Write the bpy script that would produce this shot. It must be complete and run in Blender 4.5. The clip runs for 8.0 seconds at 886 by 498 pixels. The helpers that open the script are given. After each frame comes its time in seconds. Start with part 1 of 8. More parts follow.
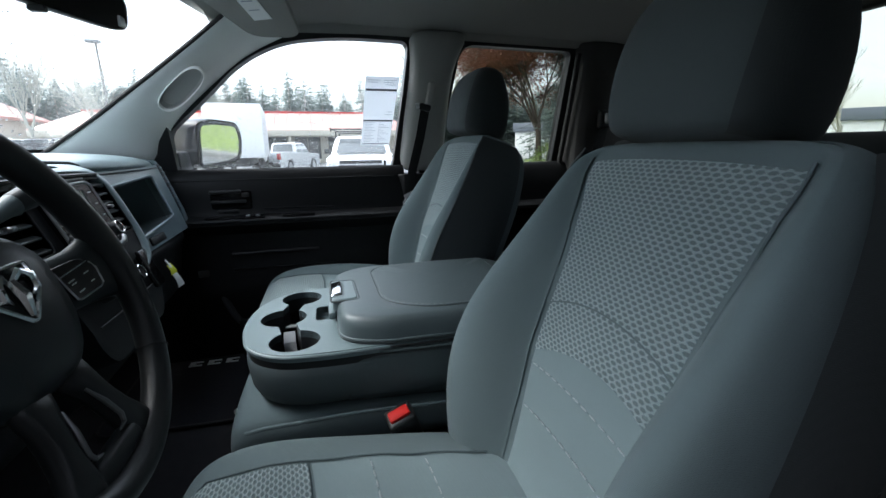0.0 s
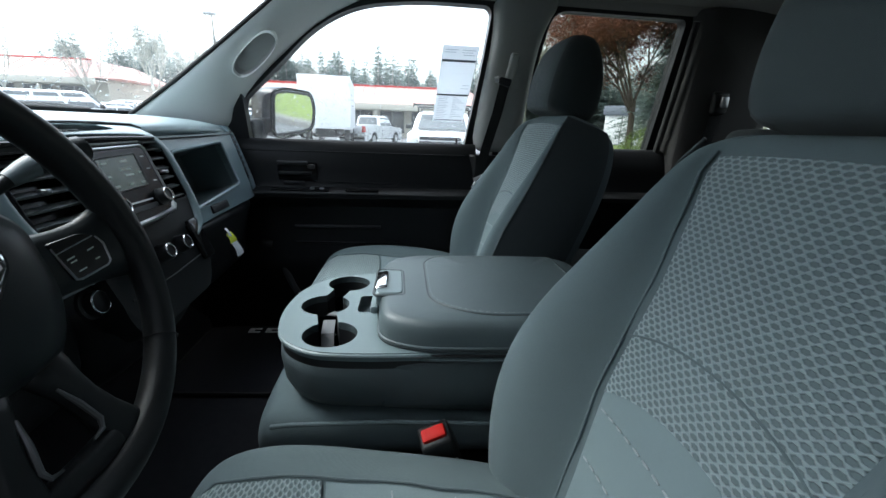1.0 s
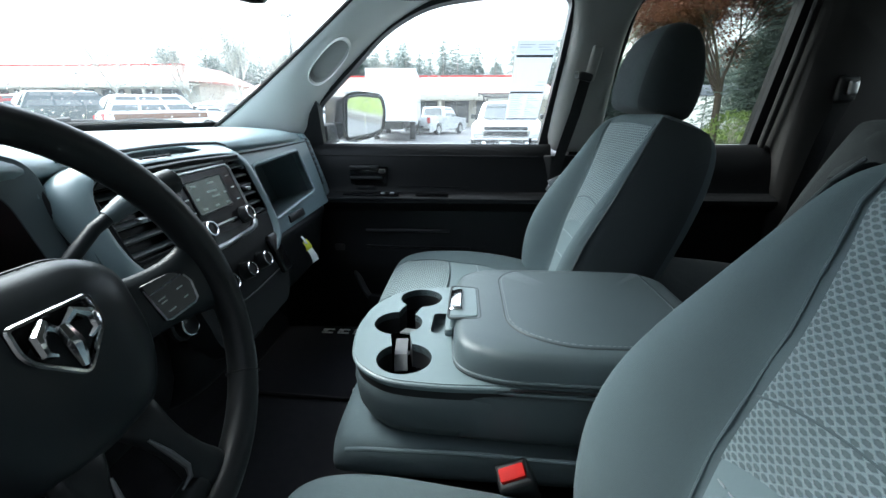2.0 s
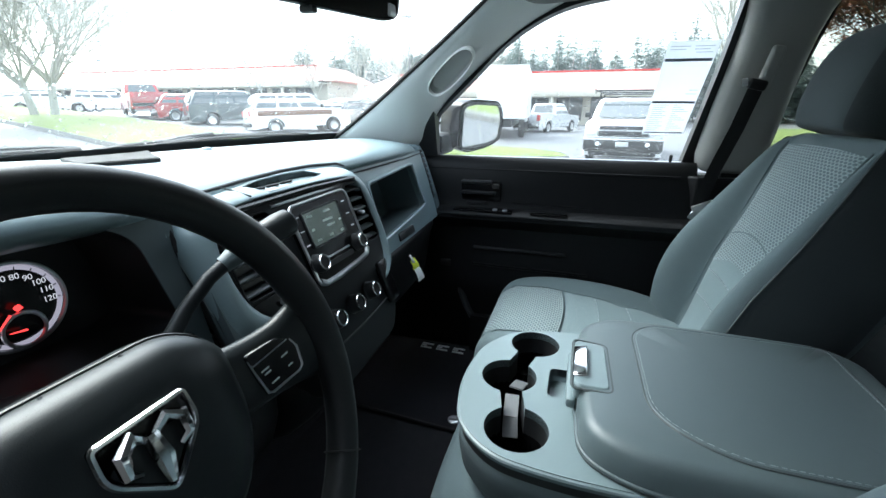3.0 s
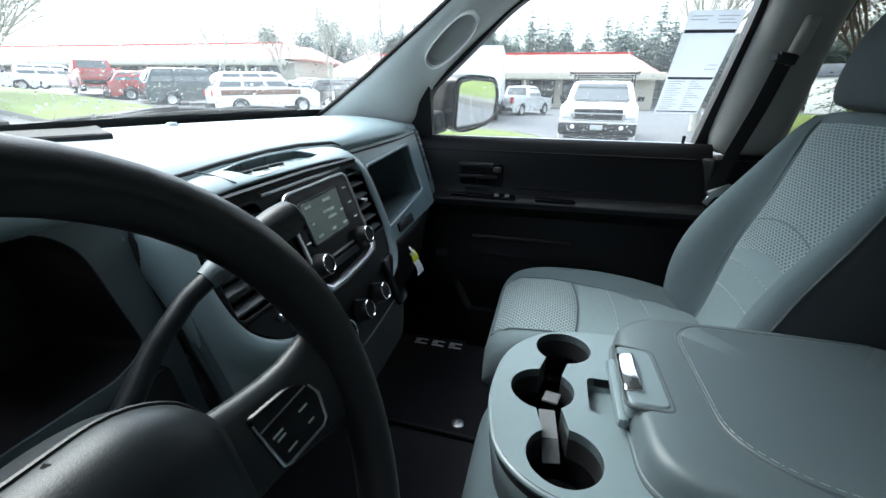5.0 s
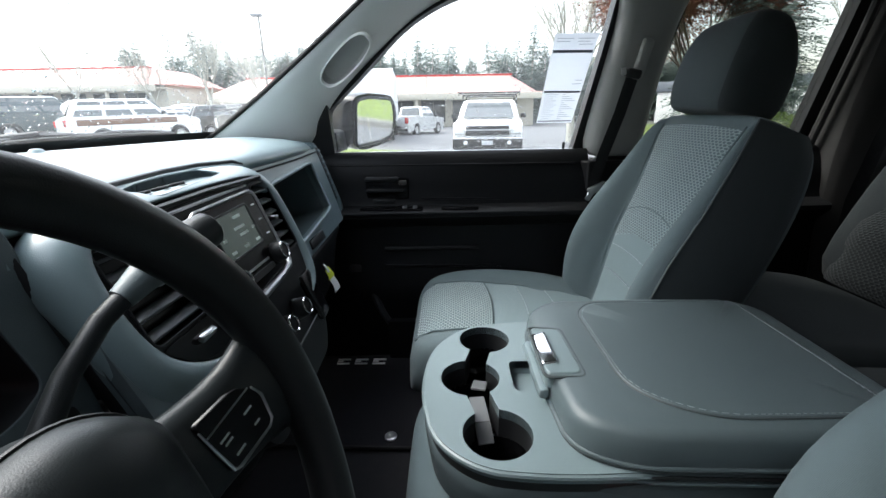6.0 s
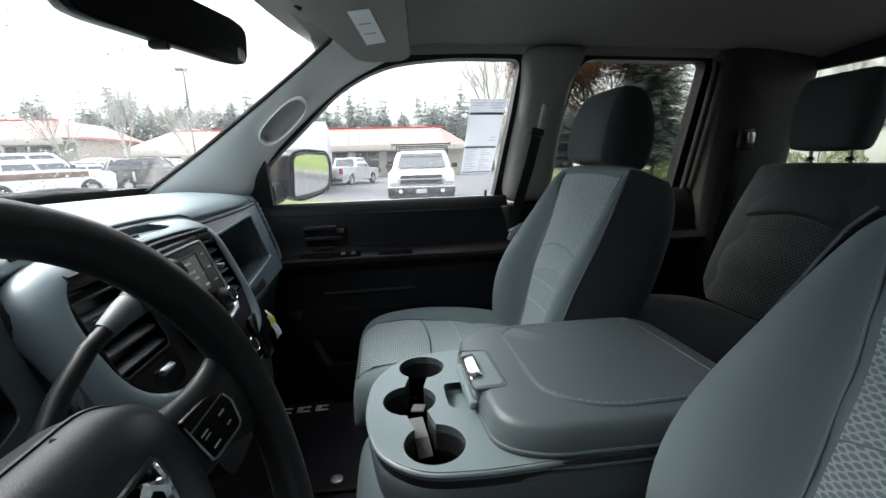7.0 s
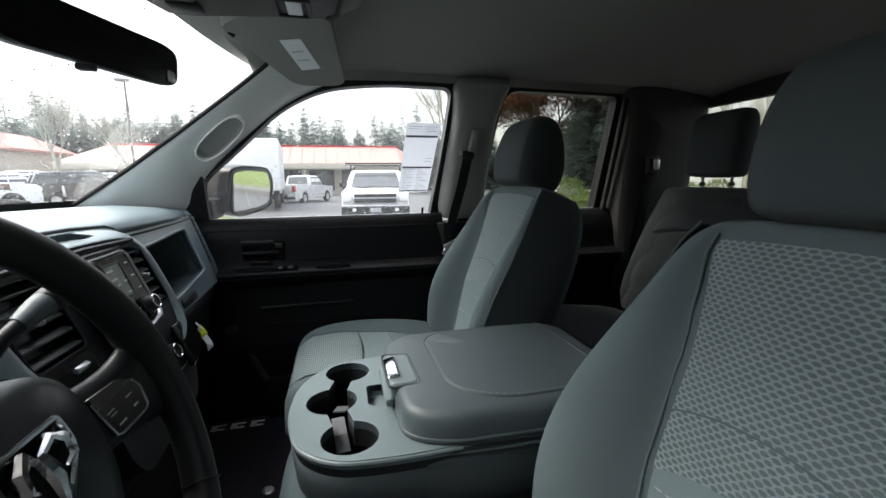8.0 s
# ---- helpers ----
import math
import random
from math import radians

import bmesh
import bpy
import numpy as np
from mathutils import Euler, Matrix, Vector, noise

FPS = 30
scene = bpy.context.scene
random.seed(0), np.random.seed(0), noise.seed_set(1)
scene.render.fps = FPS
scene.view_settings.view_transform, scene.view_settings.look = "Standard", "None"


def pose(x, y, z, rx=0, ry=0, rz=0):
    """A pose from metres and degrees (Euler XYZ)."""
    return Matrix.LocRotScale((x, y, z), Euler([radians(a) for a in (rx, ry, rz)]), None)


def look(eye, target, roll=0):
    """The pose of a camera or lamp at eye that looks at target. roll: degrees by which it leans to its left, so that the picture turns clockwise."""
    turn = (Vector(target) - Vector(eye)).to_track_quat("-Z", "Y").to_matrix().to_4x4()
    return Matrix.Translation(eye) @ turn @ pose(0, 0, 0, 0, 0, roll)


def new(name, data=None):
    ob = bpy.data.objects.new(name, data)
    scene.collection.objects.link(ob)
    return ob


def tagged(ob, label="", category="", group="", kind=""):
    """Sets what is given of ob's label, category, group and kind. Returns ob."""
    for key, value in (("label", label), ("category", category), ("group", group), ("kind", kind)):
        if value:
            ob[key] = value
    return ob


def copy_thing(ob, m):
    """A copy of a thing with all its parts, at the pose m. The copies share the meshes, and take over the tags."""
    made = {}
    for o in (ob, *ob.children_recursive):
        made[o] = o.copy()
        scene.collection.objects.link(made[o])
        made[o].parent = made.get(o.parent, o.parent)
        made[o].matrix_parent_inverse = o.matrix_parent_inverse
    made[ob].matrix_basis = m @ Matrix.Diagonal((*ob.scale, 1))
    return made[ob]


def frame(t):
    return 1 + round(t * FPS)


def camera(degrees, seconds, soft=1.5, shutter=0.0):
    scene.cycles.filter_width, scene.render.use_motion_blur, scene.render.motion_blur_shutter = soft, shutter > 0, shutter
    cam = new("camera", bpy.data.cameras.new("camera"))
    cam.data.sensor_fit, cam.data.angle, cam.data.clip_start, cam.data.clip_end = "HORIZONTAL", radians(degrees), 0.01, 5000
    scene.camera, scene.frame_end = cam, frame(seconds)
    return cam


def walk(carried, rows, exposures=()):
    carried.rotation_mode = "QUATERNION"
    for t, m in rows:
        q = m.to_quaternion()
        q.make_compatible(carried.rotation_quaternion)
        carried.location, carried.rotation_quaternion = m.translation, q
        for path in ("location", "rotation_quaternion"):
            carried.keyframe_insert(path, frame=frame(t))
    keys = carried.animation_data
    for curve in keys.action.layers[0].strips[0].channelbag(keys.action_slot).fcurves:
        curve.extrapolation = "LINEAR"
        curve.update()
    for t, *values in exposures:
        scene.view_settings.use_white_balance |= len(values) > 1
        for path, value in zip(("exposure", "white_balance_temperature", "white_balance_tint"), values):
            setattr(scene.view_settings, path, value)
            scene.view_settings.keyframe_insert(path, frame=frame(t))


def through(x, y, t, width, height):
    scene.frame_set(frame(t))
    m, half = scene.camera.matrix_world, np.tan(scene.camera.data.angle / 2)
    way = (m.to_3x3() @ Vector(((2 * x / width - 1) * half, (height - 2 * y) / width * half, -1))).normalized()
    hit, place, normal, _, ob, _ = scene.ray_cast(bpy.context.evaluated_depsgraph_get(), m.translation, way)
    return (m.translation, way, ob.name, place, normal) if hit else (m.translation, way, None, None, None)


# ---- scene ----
cam = camera(93.1, 8.0, soft=1.5, shutter=0.0)
PATH = [
    (0, (0.421, -0.911, 1.44), (0.928, 0.966, 0.971), -0.7),
    (0.5, (0.45, -0.836, 1.438), (0.777, 1.073, 0.939), 1.0),
    (1, (0.473, -0.788, 1.44), (0.644, 1.123, 0.875), 2.1),
    (1.2, (0.476, -0.773, 1.442), (0.589, 1.127, 0.827), 2.0),
    (2.3, (0.428, -0.696, 1.501), (0.178, 1.189, 0.882), 0.6),
    (2.5, (0.416, -0.67, 1.513), (0.068, 1.193, 0.876), 1.4),
    (3, (0.387, -0.613, 1.529), (-0.194, 1.194, 0.896), 0.2),
    (3.5, (0.371, -0.555, 1.536), (-0.331, 1.201, 0.886), 0.1),
    (4, (0.351, -0.515, 1.535), (-0.375, 1.218, 0.849), 0.5),
    (4.2, (0.337, -0.511, 1.527), (-0.353, 1.228, 0.821), 0.6),
    (5.3, (0.266, -0.528, 1.504), (-0.068, 1.318, 0.811), 0.8),
    (5.5, (0.264, -0.531, 1.5), (0.02, 1.333, 0.816), 0.7),
    (6, (0.269, -0.56, 1.494), (0.239, 1.341, 0.875), -0.9),
    (6.5, (0.268, -0.614, 1.501), (0.401, 1.317, 0.996), -0.6),
    (7, (0.276, -0.668, 1.505), (0.54, 1.272, 1.094), -1.6),
    (7.5, (0.305, -0.725, 1.512), (0.697, 1.21, 1.194), -1.3),
    (8, (0.334, -0.761, 1.501), (0.806, 1.155, 1.177), -0.5),
]
walk(cam, [(t, look(eye, target, roll)) for t, eye, target, roll in PATH], exposures=[(0, 2.3, 6350, 9), (1.0, 2.4, 6300, 6), (2.5, 3.0, 6250, 4), (3.0, 2.88, 6250, 4), (3.5, 2.75, 6200, 4), (4.2, 2.7, 6200, 4), (5.5, 2.58, 6500, 8), (6.5, 2.5, 6850, 12), (8, 2.2, 7050, 13)])

# ---- world and daylight: an overcast sky, the soft sun behind thin cloud ----
world = bpy.data.worlds.new("overcast_sky")
scene.world = world
world.use_nodes = True
wn, wl = world.node_tree.nodes, world.node_tree.links
sky = wn.new("ShaderNodeTexSky")
sky.sky_type = "NISHITA"
sky.sun_disc = False
sky.sun_elevation, sky.sun_rotation = radians(52), radians(286.7)
sky.air_density, sky.dust_density, sky.ozone_density = 1.0, 1.5, 1.0
hs = wn.new("ShaderNodeHueSaturation")
hs.inputs["Saturation"].default_value = 0.42
wl.new(sky.outputs[0], hs.inputs["Color"])
# an overcast dome: about three times as bright overhead as at the horizon
sky_at, sky_z, dome, shade = wn.new("ShaderNodeTexCoord"), wn.new("ShaderNodeSeparateXYZ"), wn.new("ShaderNodeMapRange"), wn.new("ShaderNodeVectorMath")
dome.inputs["To Min"].default_value, dome.inputs["To Max"].default_value = 0.5, 1.7
shade.operation = "SCALE"
wl.new(sky_at.outputs["Generated"], sky_z.inputs[0])
wl.new(sky_z.outputs["Z"], dome.inputs["Value"])
wl.new(hs.outputs[0], shade.inputs[0])
wl.new(dome.outputs[0], shade.inputs["Scale"])
wl.new(shade.outputs[0], wn["Background"].inputs[0])
wn["Background"].inputs[1].default_value = 0.15
sun = new("sun", bpy.data.lights.new("sun", "SUN"))
sun.data.energy, sun.data.angle, sun.data.color = 1.0, radians(42), (0.97, 0.99, 0.985)
sun.matrix_world = look((0, 0, 30), (22.5, -6.7, 0))
# ---- small building helpers ----
V = Vector


def mat(name, color, rough=0.5, metal=0.0, grain=0.0, grain_size=400.0, mottle=0.12, mottle_size=6.0, coat=0.0, spec=0.5, ior=None):
    """A procedural surface: base colour varied at two scales, with fine bump."""
    m = bpy.data.materials.new(name)
    m.use_nodes = True
    n, l = m.node_tree.nodes, m.node_tree.links
    b = n["Principled BSDF"]
    b.inputs["Roughness"].default_value, b.inputs["Metallic"].default_value = rough, metal
    b.inputs["Coat Weight"].default_value = coat
    b.inputs["Specular IOR Level"].default_value = spec
    tc = n.new("ShaderNodeTexCoord")
    big = n.new("ShaderNodeTexNoise")
    big.inputs["Scale"].default_value, big.inputs["Detail"].default_value = mottle_size, 4
    fine = n.new("ShaderNodeTexNoise")
    fine.inputs["Scale"].default_value, fine.inputs["Detail"].default_value = grain_size, 3
    l.new(tc.outputs["Object"], big.inputs["Vector"])
    l.new(tc.outputs["Object"], fine.inputs["Vector"])
    mix = n.new("ShaderNodeMix")
    mix.data_type = "RGBA"
    c = V(color)
    lo, hi = c * (1 - mottle), c * (1 + mottle)
    mix.inputs[6].default_value, mix.inputs[7].default_value = (*lo, 1), (*hi, 1)
    add = n.new("ShaderNodeMath")
    add.operation = "MULTIPLY_ADD"
    add.inputs[1].default_value, add.inputs[2].default_value = 0.5, 0.0
    l.new(fine.outputs["Fac"], add.inputs[0])
    half = n.new("ShaderNodeMath")
    half.operation = "MULTIPLY_ADD"
    half.inputs[1].default_value = 0.5
    l.new(big.outputs["Fac"], half.inputs[0])
    l.new(add.outputs[0], half.inputs[2])
    l.new(half.outputs[0], mix.inputs[0])
    l.new(mix.outputs[2], b.inputs["Base Color"])
    rr = n.new("ShaderNodeMapRange")
    rr.inputs["To Min"].default_value, rr.inputs["To Max"].default_value = max(0.02, rough - 0.07), min(1, rough + 0.07)
    l.new(big.outputs["Fac"], rr.inputs["Value"])
    l.new(rr.outputs[0], b.inputs["Roughness"])
    if grain > 0:
        bp = n.new("ShaderNodeBump")
        bp.inputs["Strength"].default_value, bp.inputs["Distance"].default_value = grain, 0.0006
        l.new(fine.outputs["Fac"], bp.inputs["Height"])
        l.new(bp.outputs[0], b.inputs["Normal"])
    return m


def leather_grain(name, color, rough, cell=900.0, depth=0.5, spec=0.5):
    """Moulded plastic or vinyl with a pebbled grain."""
    m = mat(name, color, rough, mottle=0.08, spec=spec)
    n, l = m.node_tree.nodes, m.node_tree.links
    tc = n.new("ShaderNodeTexCoord")
    vo = n.new("ShaderNodeTexVoronoi")
    vo.feature = "SMOOTH_F1"
    vo.inputs["Scale"].default_value = cell
    l.new(tc.outputs["Object"], vo.inputs["Vector"])
    bp = n.new("ShaderNodeBump")
    bp.inputs["Strength"].default_value, bp.inputs["Distance"].default_value = depth, 0.0005
    bp.invert = True
    l.new(vo.outputs["Distance"], bp.inputs["Height"])
    l.new(bp.outputs[0], n["Principled BSDF"].inputs["Normal"])
    return m


def weave(name, color, rough=0.9, pitch=1500.0):
    """Woven upholstery cloth with crossing yarns and a little sheen."""
    m = mat(name, color, rough, mottle=0.1, mottle_size=14.0, spec=0.2)
    n, l = m.node_tree.nodes, m.node_tree.links
    b = n["Principled BSDF"]
    b.inputs["Sheen Weight"].default_value, b.inputs["Sheen Roughness"].default_value = 0.05, 0.5
    tc = n.new("ShaderNodeTexCoord")
    w1, w2 = n.new("ShaderNodeTexWave"), n.new("ShaderNodeTexWave")
    w1.bands_direction, w2.bands_direction = "Y", "Z"
    mx = n.new("ShaderNodeMath")
    mx.operation = "MAXIMUM"
    for w in (w1, w2):
        w.inputs["Scale"].default_value, w.inputs["Distortion"].default_value = pitch / 6.28, 1.5
        l.new(tc.outputs["Object"], w.inputs["Vector"])
    l.new(w1.outputs["Fac"], mx.inputs[0])
    l.new(w2.outputs["Fac"], mx.inputs[1])
    bp = n.new("ShaderNodeBump")
    bp.inputs["Strength"].default_value, bp.inputs["Distance"].default_value = 0.35, 0.0005
    l.new(mx.outputs[0], bp.inputs["Height"])
    l.new(bp.outputs[0], b.inputs["Normal"])
    return m


def honeycomb(name, ground, thread, across=0.0135, tall=0.0062):
    """Embossed cloth of flat hexagons: raised pale threads round darker sunken cells. It runs on the UV map, in metres."""
    m = mat(name, ground, 0.85, spec=0.25)
    n, l = m.node_tree.nodes, m.node_tree.links
    b = n["Principled BSDF"]
    b.inputs["Sheen Weight"].default_value, b.inputs["Sheen Roughness"].default_value = 0.15, 0.5
    uv = n.new("ShaderNodeUVMap")
    sep = n.new("ShaderNodeSeparateXYZ")
    l.new(uv.outputs[0], sep.inputs[0])

    def calc(op, a, c=None, d=None):
        k = n.new("ShaderNodeMath")
        k.operation = op
        for i, v in enumerate((a, c, d)):
            if v is None:
                continue
            if isinstance(v, (int, float)):
                k.inputs[i].default_value = v
            else:
                l.new(v, k.inputs[i])
        return k.outputs[0]

    gx, gy = calc("DIVIDE", sep.outputs[0], across), calc("DIVIDE", sep.outputs[1], tall * 2)

    def cell(ox, oy):
        fx = calc("SUBTRACT", calc("FRACT", calc("ADD", gx, ox)), 0.5)
        fy = calc("SUBTRACT", calc("FRACT", calc("ADD", gy, oy)), 0.5)
        ax, ay = calc("ABSOLUTE", fx), calc("ABSOLUTE", fy)
        # hexagonal distance: flat long cells
        return calc("MAXIMUM", calc("ADD", calc("MULTIPLY", ax, 0.9), calc("MULTIPLY", ay, 1.05)), calc("MULTIPLY", ay, 1.9))

    h = calc("MINIMUM", cell(0.0, 0.0), cell(0.5, 0.5))
    edge = n.new("ShaderNodeMapRange")
    edge.inputs["From Min"].default_value, edge.inputs["From Max"].default_value = 0.31, 0.46
    l.new(h, edge.inputs["Value"])
    mix = n.new("ShaderNodeMix")
    mix.data_type = "RGBA"
    mix.inputs[6].default_value, mix.inputs[7].default_value = (*ground, 1), (*thread, 1)
    l.new(edge.outputs[0], mix.inputs[0])
    l.new(mix.outputs[2], b.inputs["Base Color"])
    bp = n.new("ShaderNodeBump")
    bp.inputs["Strength"].default_value, bp.inputs["Distance"].default_value = 0.9, 0.002
    l.new(edge.outputs[0], bp.inputs["Height"])
    l.new(bp.outputs[0], b.inputs["Normal"])
    return m


def pane(name, tint, gloss=1.0, veil=0.0):
    """A thin pane: clear straight through, with the mirror gloss of glass at a slant."""
    m = bpy.data.materials.new(name)
    m.use_nodes = True
    n, l = m.node_tree.nodes, m.node_tree.links
    n.remove(n["Principled BSDF"])
    t, g, mix, lw = n.new("ShaderNodeBsdfTransparent"), n.new("ShaderNodeBsdfGlossy"), n.new("ShaderNodeMixShader"), n.new("ShaderNodeLayerWeight")
    t.inputs[0].default_value = (*tint, 1)
    g.inputs["Roughness"].default_value = 0.02
    lw.inputs["Blend"].default_value = 0.5
    pw, sc = n.new("ShaderNodeMath"), n.new("ShaderNodeMath")
    pw.operation, sc.operation = "POWER", "MULTIPLY_ADD"
    pw.inputs[1].default_value = 5.0
    sc.inputs[1].default_value, sc.inputs[2].default_value = 0.85 * gloss, 0.03 * gloss
    l.new(lw.outputs["Facing"], pw.inputs[0])
    l.new(pw.outputs[0], sc.inputs[0])
    l.new(sc.outputs[0], mix.inputs[0])
    l.new(t.outputs[0], mix.inputs[1])
    l.new(g.outputs[0], mix.inputs[2])
    out = mix.outputs[0]
    if veil:  # wet glass scattering daylight, with the view's haze and glare put in
        tl, mx2 = n.new("ShaderNodeBsdfTranslucent"), n.new("ShaderNodeMixShader")
        tl.inputs[0].default_value = (0.8, 0.83, 0.85, 1)
        mx2.inputs[0].default_value = veil
        l.new(out, mx2.inputs[1])
        l.new(tl.outputs[0], mx2.inputs[2])
        out = mx2.outputs[0]
    l.new(out, n["Material Output"].inputs[0])
    return m


def glow(name, color, strength):
    m = bpy.data.materials.new(name)
    m.use_nodes = True
    b = m.node_tree.nodes["Principled BSDF"]
    b.inputs["Base Color"].default_value = (0.02, 0.02, 0.02, 1)
    b.inputs["Roughness"].default_value = 0.25
    b.inputs["Emission Color"].default_value = (*color, 1)
    b.inputs["Emission Strength"].default_value = strength
    return m


DASH = leather_grain("dash_plastic_slate", (0.142, 0.194, 0.208), 0.36, 1100, 0.15, 0.6)
for m_, cw, cr in ((DASH, 0.25, 0.3),):
    m_.node_tree.nodes["Principled BSDF"].inputs["Coat Weight"].default_value = cw
    m_.node_tree.nodes["Principled BSDF"].inputs["Coat Roughness"].default_value = cr
# Dash slate darkened: the dim cubby and instrument surround are put into this copy.
DASH_LOW = leather_grain("dim_dash_plastic", (0.072, 0.096, 0.103), 0.5, 1100, 0.35)
DOORM = leather_grain("black_door_plastic", (0.0095, 0.0101, 0.0108), 0.40, 1100, 0.3, 0.12)
BLACK = mat("black_plastic", (0.0118, 0.0128, 0.0138), 0.42, grain=0.15, grain_size=900, spec=0.28)
GLOSSB = mat("gloss_black_plastic", (0.004, 0.004, 0.0045), 0.2, spec=0.22)
PANELG = mat("graphite_panel", (0.0108, 0.012, 0.0132), 0.5, spec=0.15, grain=0.1, grain_size=1500)
# Slats paler than the panel: light on their upper faces is in the colour.
SLATM = mat("lit_vent_slats", (0.034, 0.039, 0.042), 0.35, spec=0.5, grain=0.1, grain_size=1500)
WHEELM = leather_grain("wheel_urethane", (0.013, 0.0148, 0.0158), 0.36, 1400, 0.2, 0.26)
PADM = leather_grain("charcoal_pad_plastic", (0.0135, 0.0172, 0.0190), 0.38, 1400, 0.2, 0.24)
# Headrest sides in a darker copy: their shade is put into the cloth colour.
HEADSIDE = weave("shaded_headrest_side_cloth", (0.026, 0.033, 0.035))
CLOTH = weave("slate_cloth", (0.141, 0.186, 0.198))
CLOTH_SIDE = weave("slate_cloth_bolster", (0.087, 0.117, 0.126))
HEX = honeycomb("honeycomb_cloth", (0.093, 0.126, 0.135), (0.2025, 0.258, 0.27))
VINYL = leather_grain("slate_vinyl", (0.067, 0.090, 0.097), 0.42, 1300, 0.4)
CONSOLE = leather_grain("console_plastic", (0.1232, 0.1653, 0.1769), 0.40, 1200, 0.3)
# Bench cloth darkened far below the front seats: the cab's rear shade is in it.
BENCH = weave("dimmed_bench_cloth", (0.027, 0.033, 0.0355))
BENCHEX = honeycomb("dimmed_embossed_bench_cloth", (0.022, 0.027, 0.029), (0.032, 0.039, 0.042))
# Console flanks get darkened vinyl: the shade on their sides is in the colour.
LOWVINYL = leather_grain("shaded_slate_vinyl", (0.054, 0.072, 0.078), 0.5, 1300, 0.4)
SEAM = mat("sunken_seam", (0.042, 0.0532, 0.056), 0.8)
# Headrest fronts darkened below the seat cloth to hold the low light there.
HEADCLOTH = weave("shaded_headrest_cloth", (0.042, 0.055, 0.059))
# Slate cloth darkened to carry the shade on seat sides and backs.
SEATBACK = weave("shaded_seat_cloth", (0.044, 0.054, 0.058))
STITCH = mat("grey_thread", (0.27, 0.31, 0.32), 0.8, grain=0.4, grain_size=2500)
LINER = mat("headliner_felt", (0.2565, 0.2511, 0.2349), 0.95, grain=0.5, grain_size=900, mottle=0.08)
# One pillar plastic in three tones: lit at front, shaded behind, by colour.
TRIM = leather_grain("lit_pillar_plastic", (0.80, 0.81, 0.785), 0.5, 1000, 0.25)
TRIM_SHADE = leather_grain("shaded_pillar_plastic", (0.27, 0.275, 0.262), 0.6, 1000, 0.25)
TRIM_DEEP_SHADE = leather_grain("deep_shade_pillar_plastic", (0.034, 0.034, 0.033), 0.6, 1000, 0.25)
CLIP = mat("pale_grey_rubber", (0.095, 0.10, 0.104), 0.5, grain=0.2, grain_size=900)
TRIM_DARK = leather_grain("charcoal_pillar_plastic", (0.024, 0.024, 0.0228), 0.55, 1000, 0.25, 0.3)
CARPET = mat("black_carpet", (0.030, 0.030, 0.033), 1.0, grain=1.0, grain_size=1600, mottle=0.35, mottle_size=40, spec=0.1)
MAT = mat("black_mat_pile", (0.021, 0.021, 0.024), 1.0, grain=1.0, grain_size=2200, mottle=0.3, mottle_size=60, spec=0.1)
CHROME = mat("chrome", (0.75, 0.76, 0.77), 0.12, 1.0, mottle=0.04)
SATIN = mat("satin_silver", (0.5, 0.51, 0.52), 0.3, 1.0, mottle=0.04)
RUBBER = mat("black_rubber", (0.012, 0.012, 0.012), 0.75, grain=0.3, grain_size=300)
BELT = weave("black_belt_webbing", (0.010, 0.0105, 0.011), 0.75, 2500)
RED = mat("red_button_plastic", (0.45, 0.010, 0.008), 0.6, spec=0.2)
def sheer(name, color, through, mottle=0.03):
    """Thin paper or leaves: part of the light goes through."""
    m = mat(name, color, 0.8, mottle=mottle, mottle_size=0.8 if mottle > 0.1 else 6.0)
    n, l = m.node_tree.nodes, m.node_tree.links
    tr, mix = n.new("ShaderNodeBsdfTranslucent"), n.new("ShaderNodeMixShader")
    tr.inputs[0].default_value = (*color, 1)
    mix.inputs[0].default_value = through
    l.new(n["Principled BSDF"].outputs[0], mix.inputs[1])
    l.new(tr.outputs[0], mix.inputs[2])
    l.new(mix.outputs[0], n["Material Output"].inputs[0])
    return m


PAPER = sheer("white_paper", (0.80, 0.83, 0.86), 0.62)
INKGREY = sheer("grey_print", (0.22, 0.24, 0.28), 0.6)
INKMID = sheer("faint_grey_print", (0.42, 0.45, 0.5), 0.6)
CARD = mat("white_card", (0.85, 0.86, 0.86), 0.7, mottle=0.03)
YELLOW = mat("yellow_tag_card", (0.75, 0.78, 0.05), 0.6)
WHITEINK = mat("white_print", (0.7, 0.7, 0.7), 0.6)
DIMINK = mat("dim_screen_print", (0.48, 0.54, 0.50), 0.5)
GREYINK = mat("grey_embroidery", (0.72, 0.73, 0.74), 0.8, grain=0.6, grain_size=2500)
GLASS = pane("clear_glass", (0.95, 0.965, 0.96), 1.0, 0.02)
SCREENGLASS = pane("windscreen_glass", (0.92, 0.955, 0.945), 1.0, 0.028)
GLASS_DARK = pane("tinted_privacy_glass", (0.70, 0.71, 0.68))
MIRROR = mat("mirror_glass", (0.85, 0.86, 0.86), 0.02, 1.0, mottle=0.0)
SCREEN = glow("lit_touch_screen", (0.45, 0.66, 0.58), 0.011)
DIALLIT = glow("lit_white_dial_ring", (0.85, 0.8, 1.0), 0.06)
FIGURES = glow("lit_white_figures", (0.9, 0.9, 1.0), 0.09)
NEEDLE = glow("lit_red_needle", (1.0, 0.05, 0.05), 0.3)


# ---- mesh helpers ----
def thing(name, loc, label, category, group="", kind=""):
    e = new(name)
    e.empty_display_size = 0.05
    e.location = loc
    return tagged(e, label, category, group, kind)


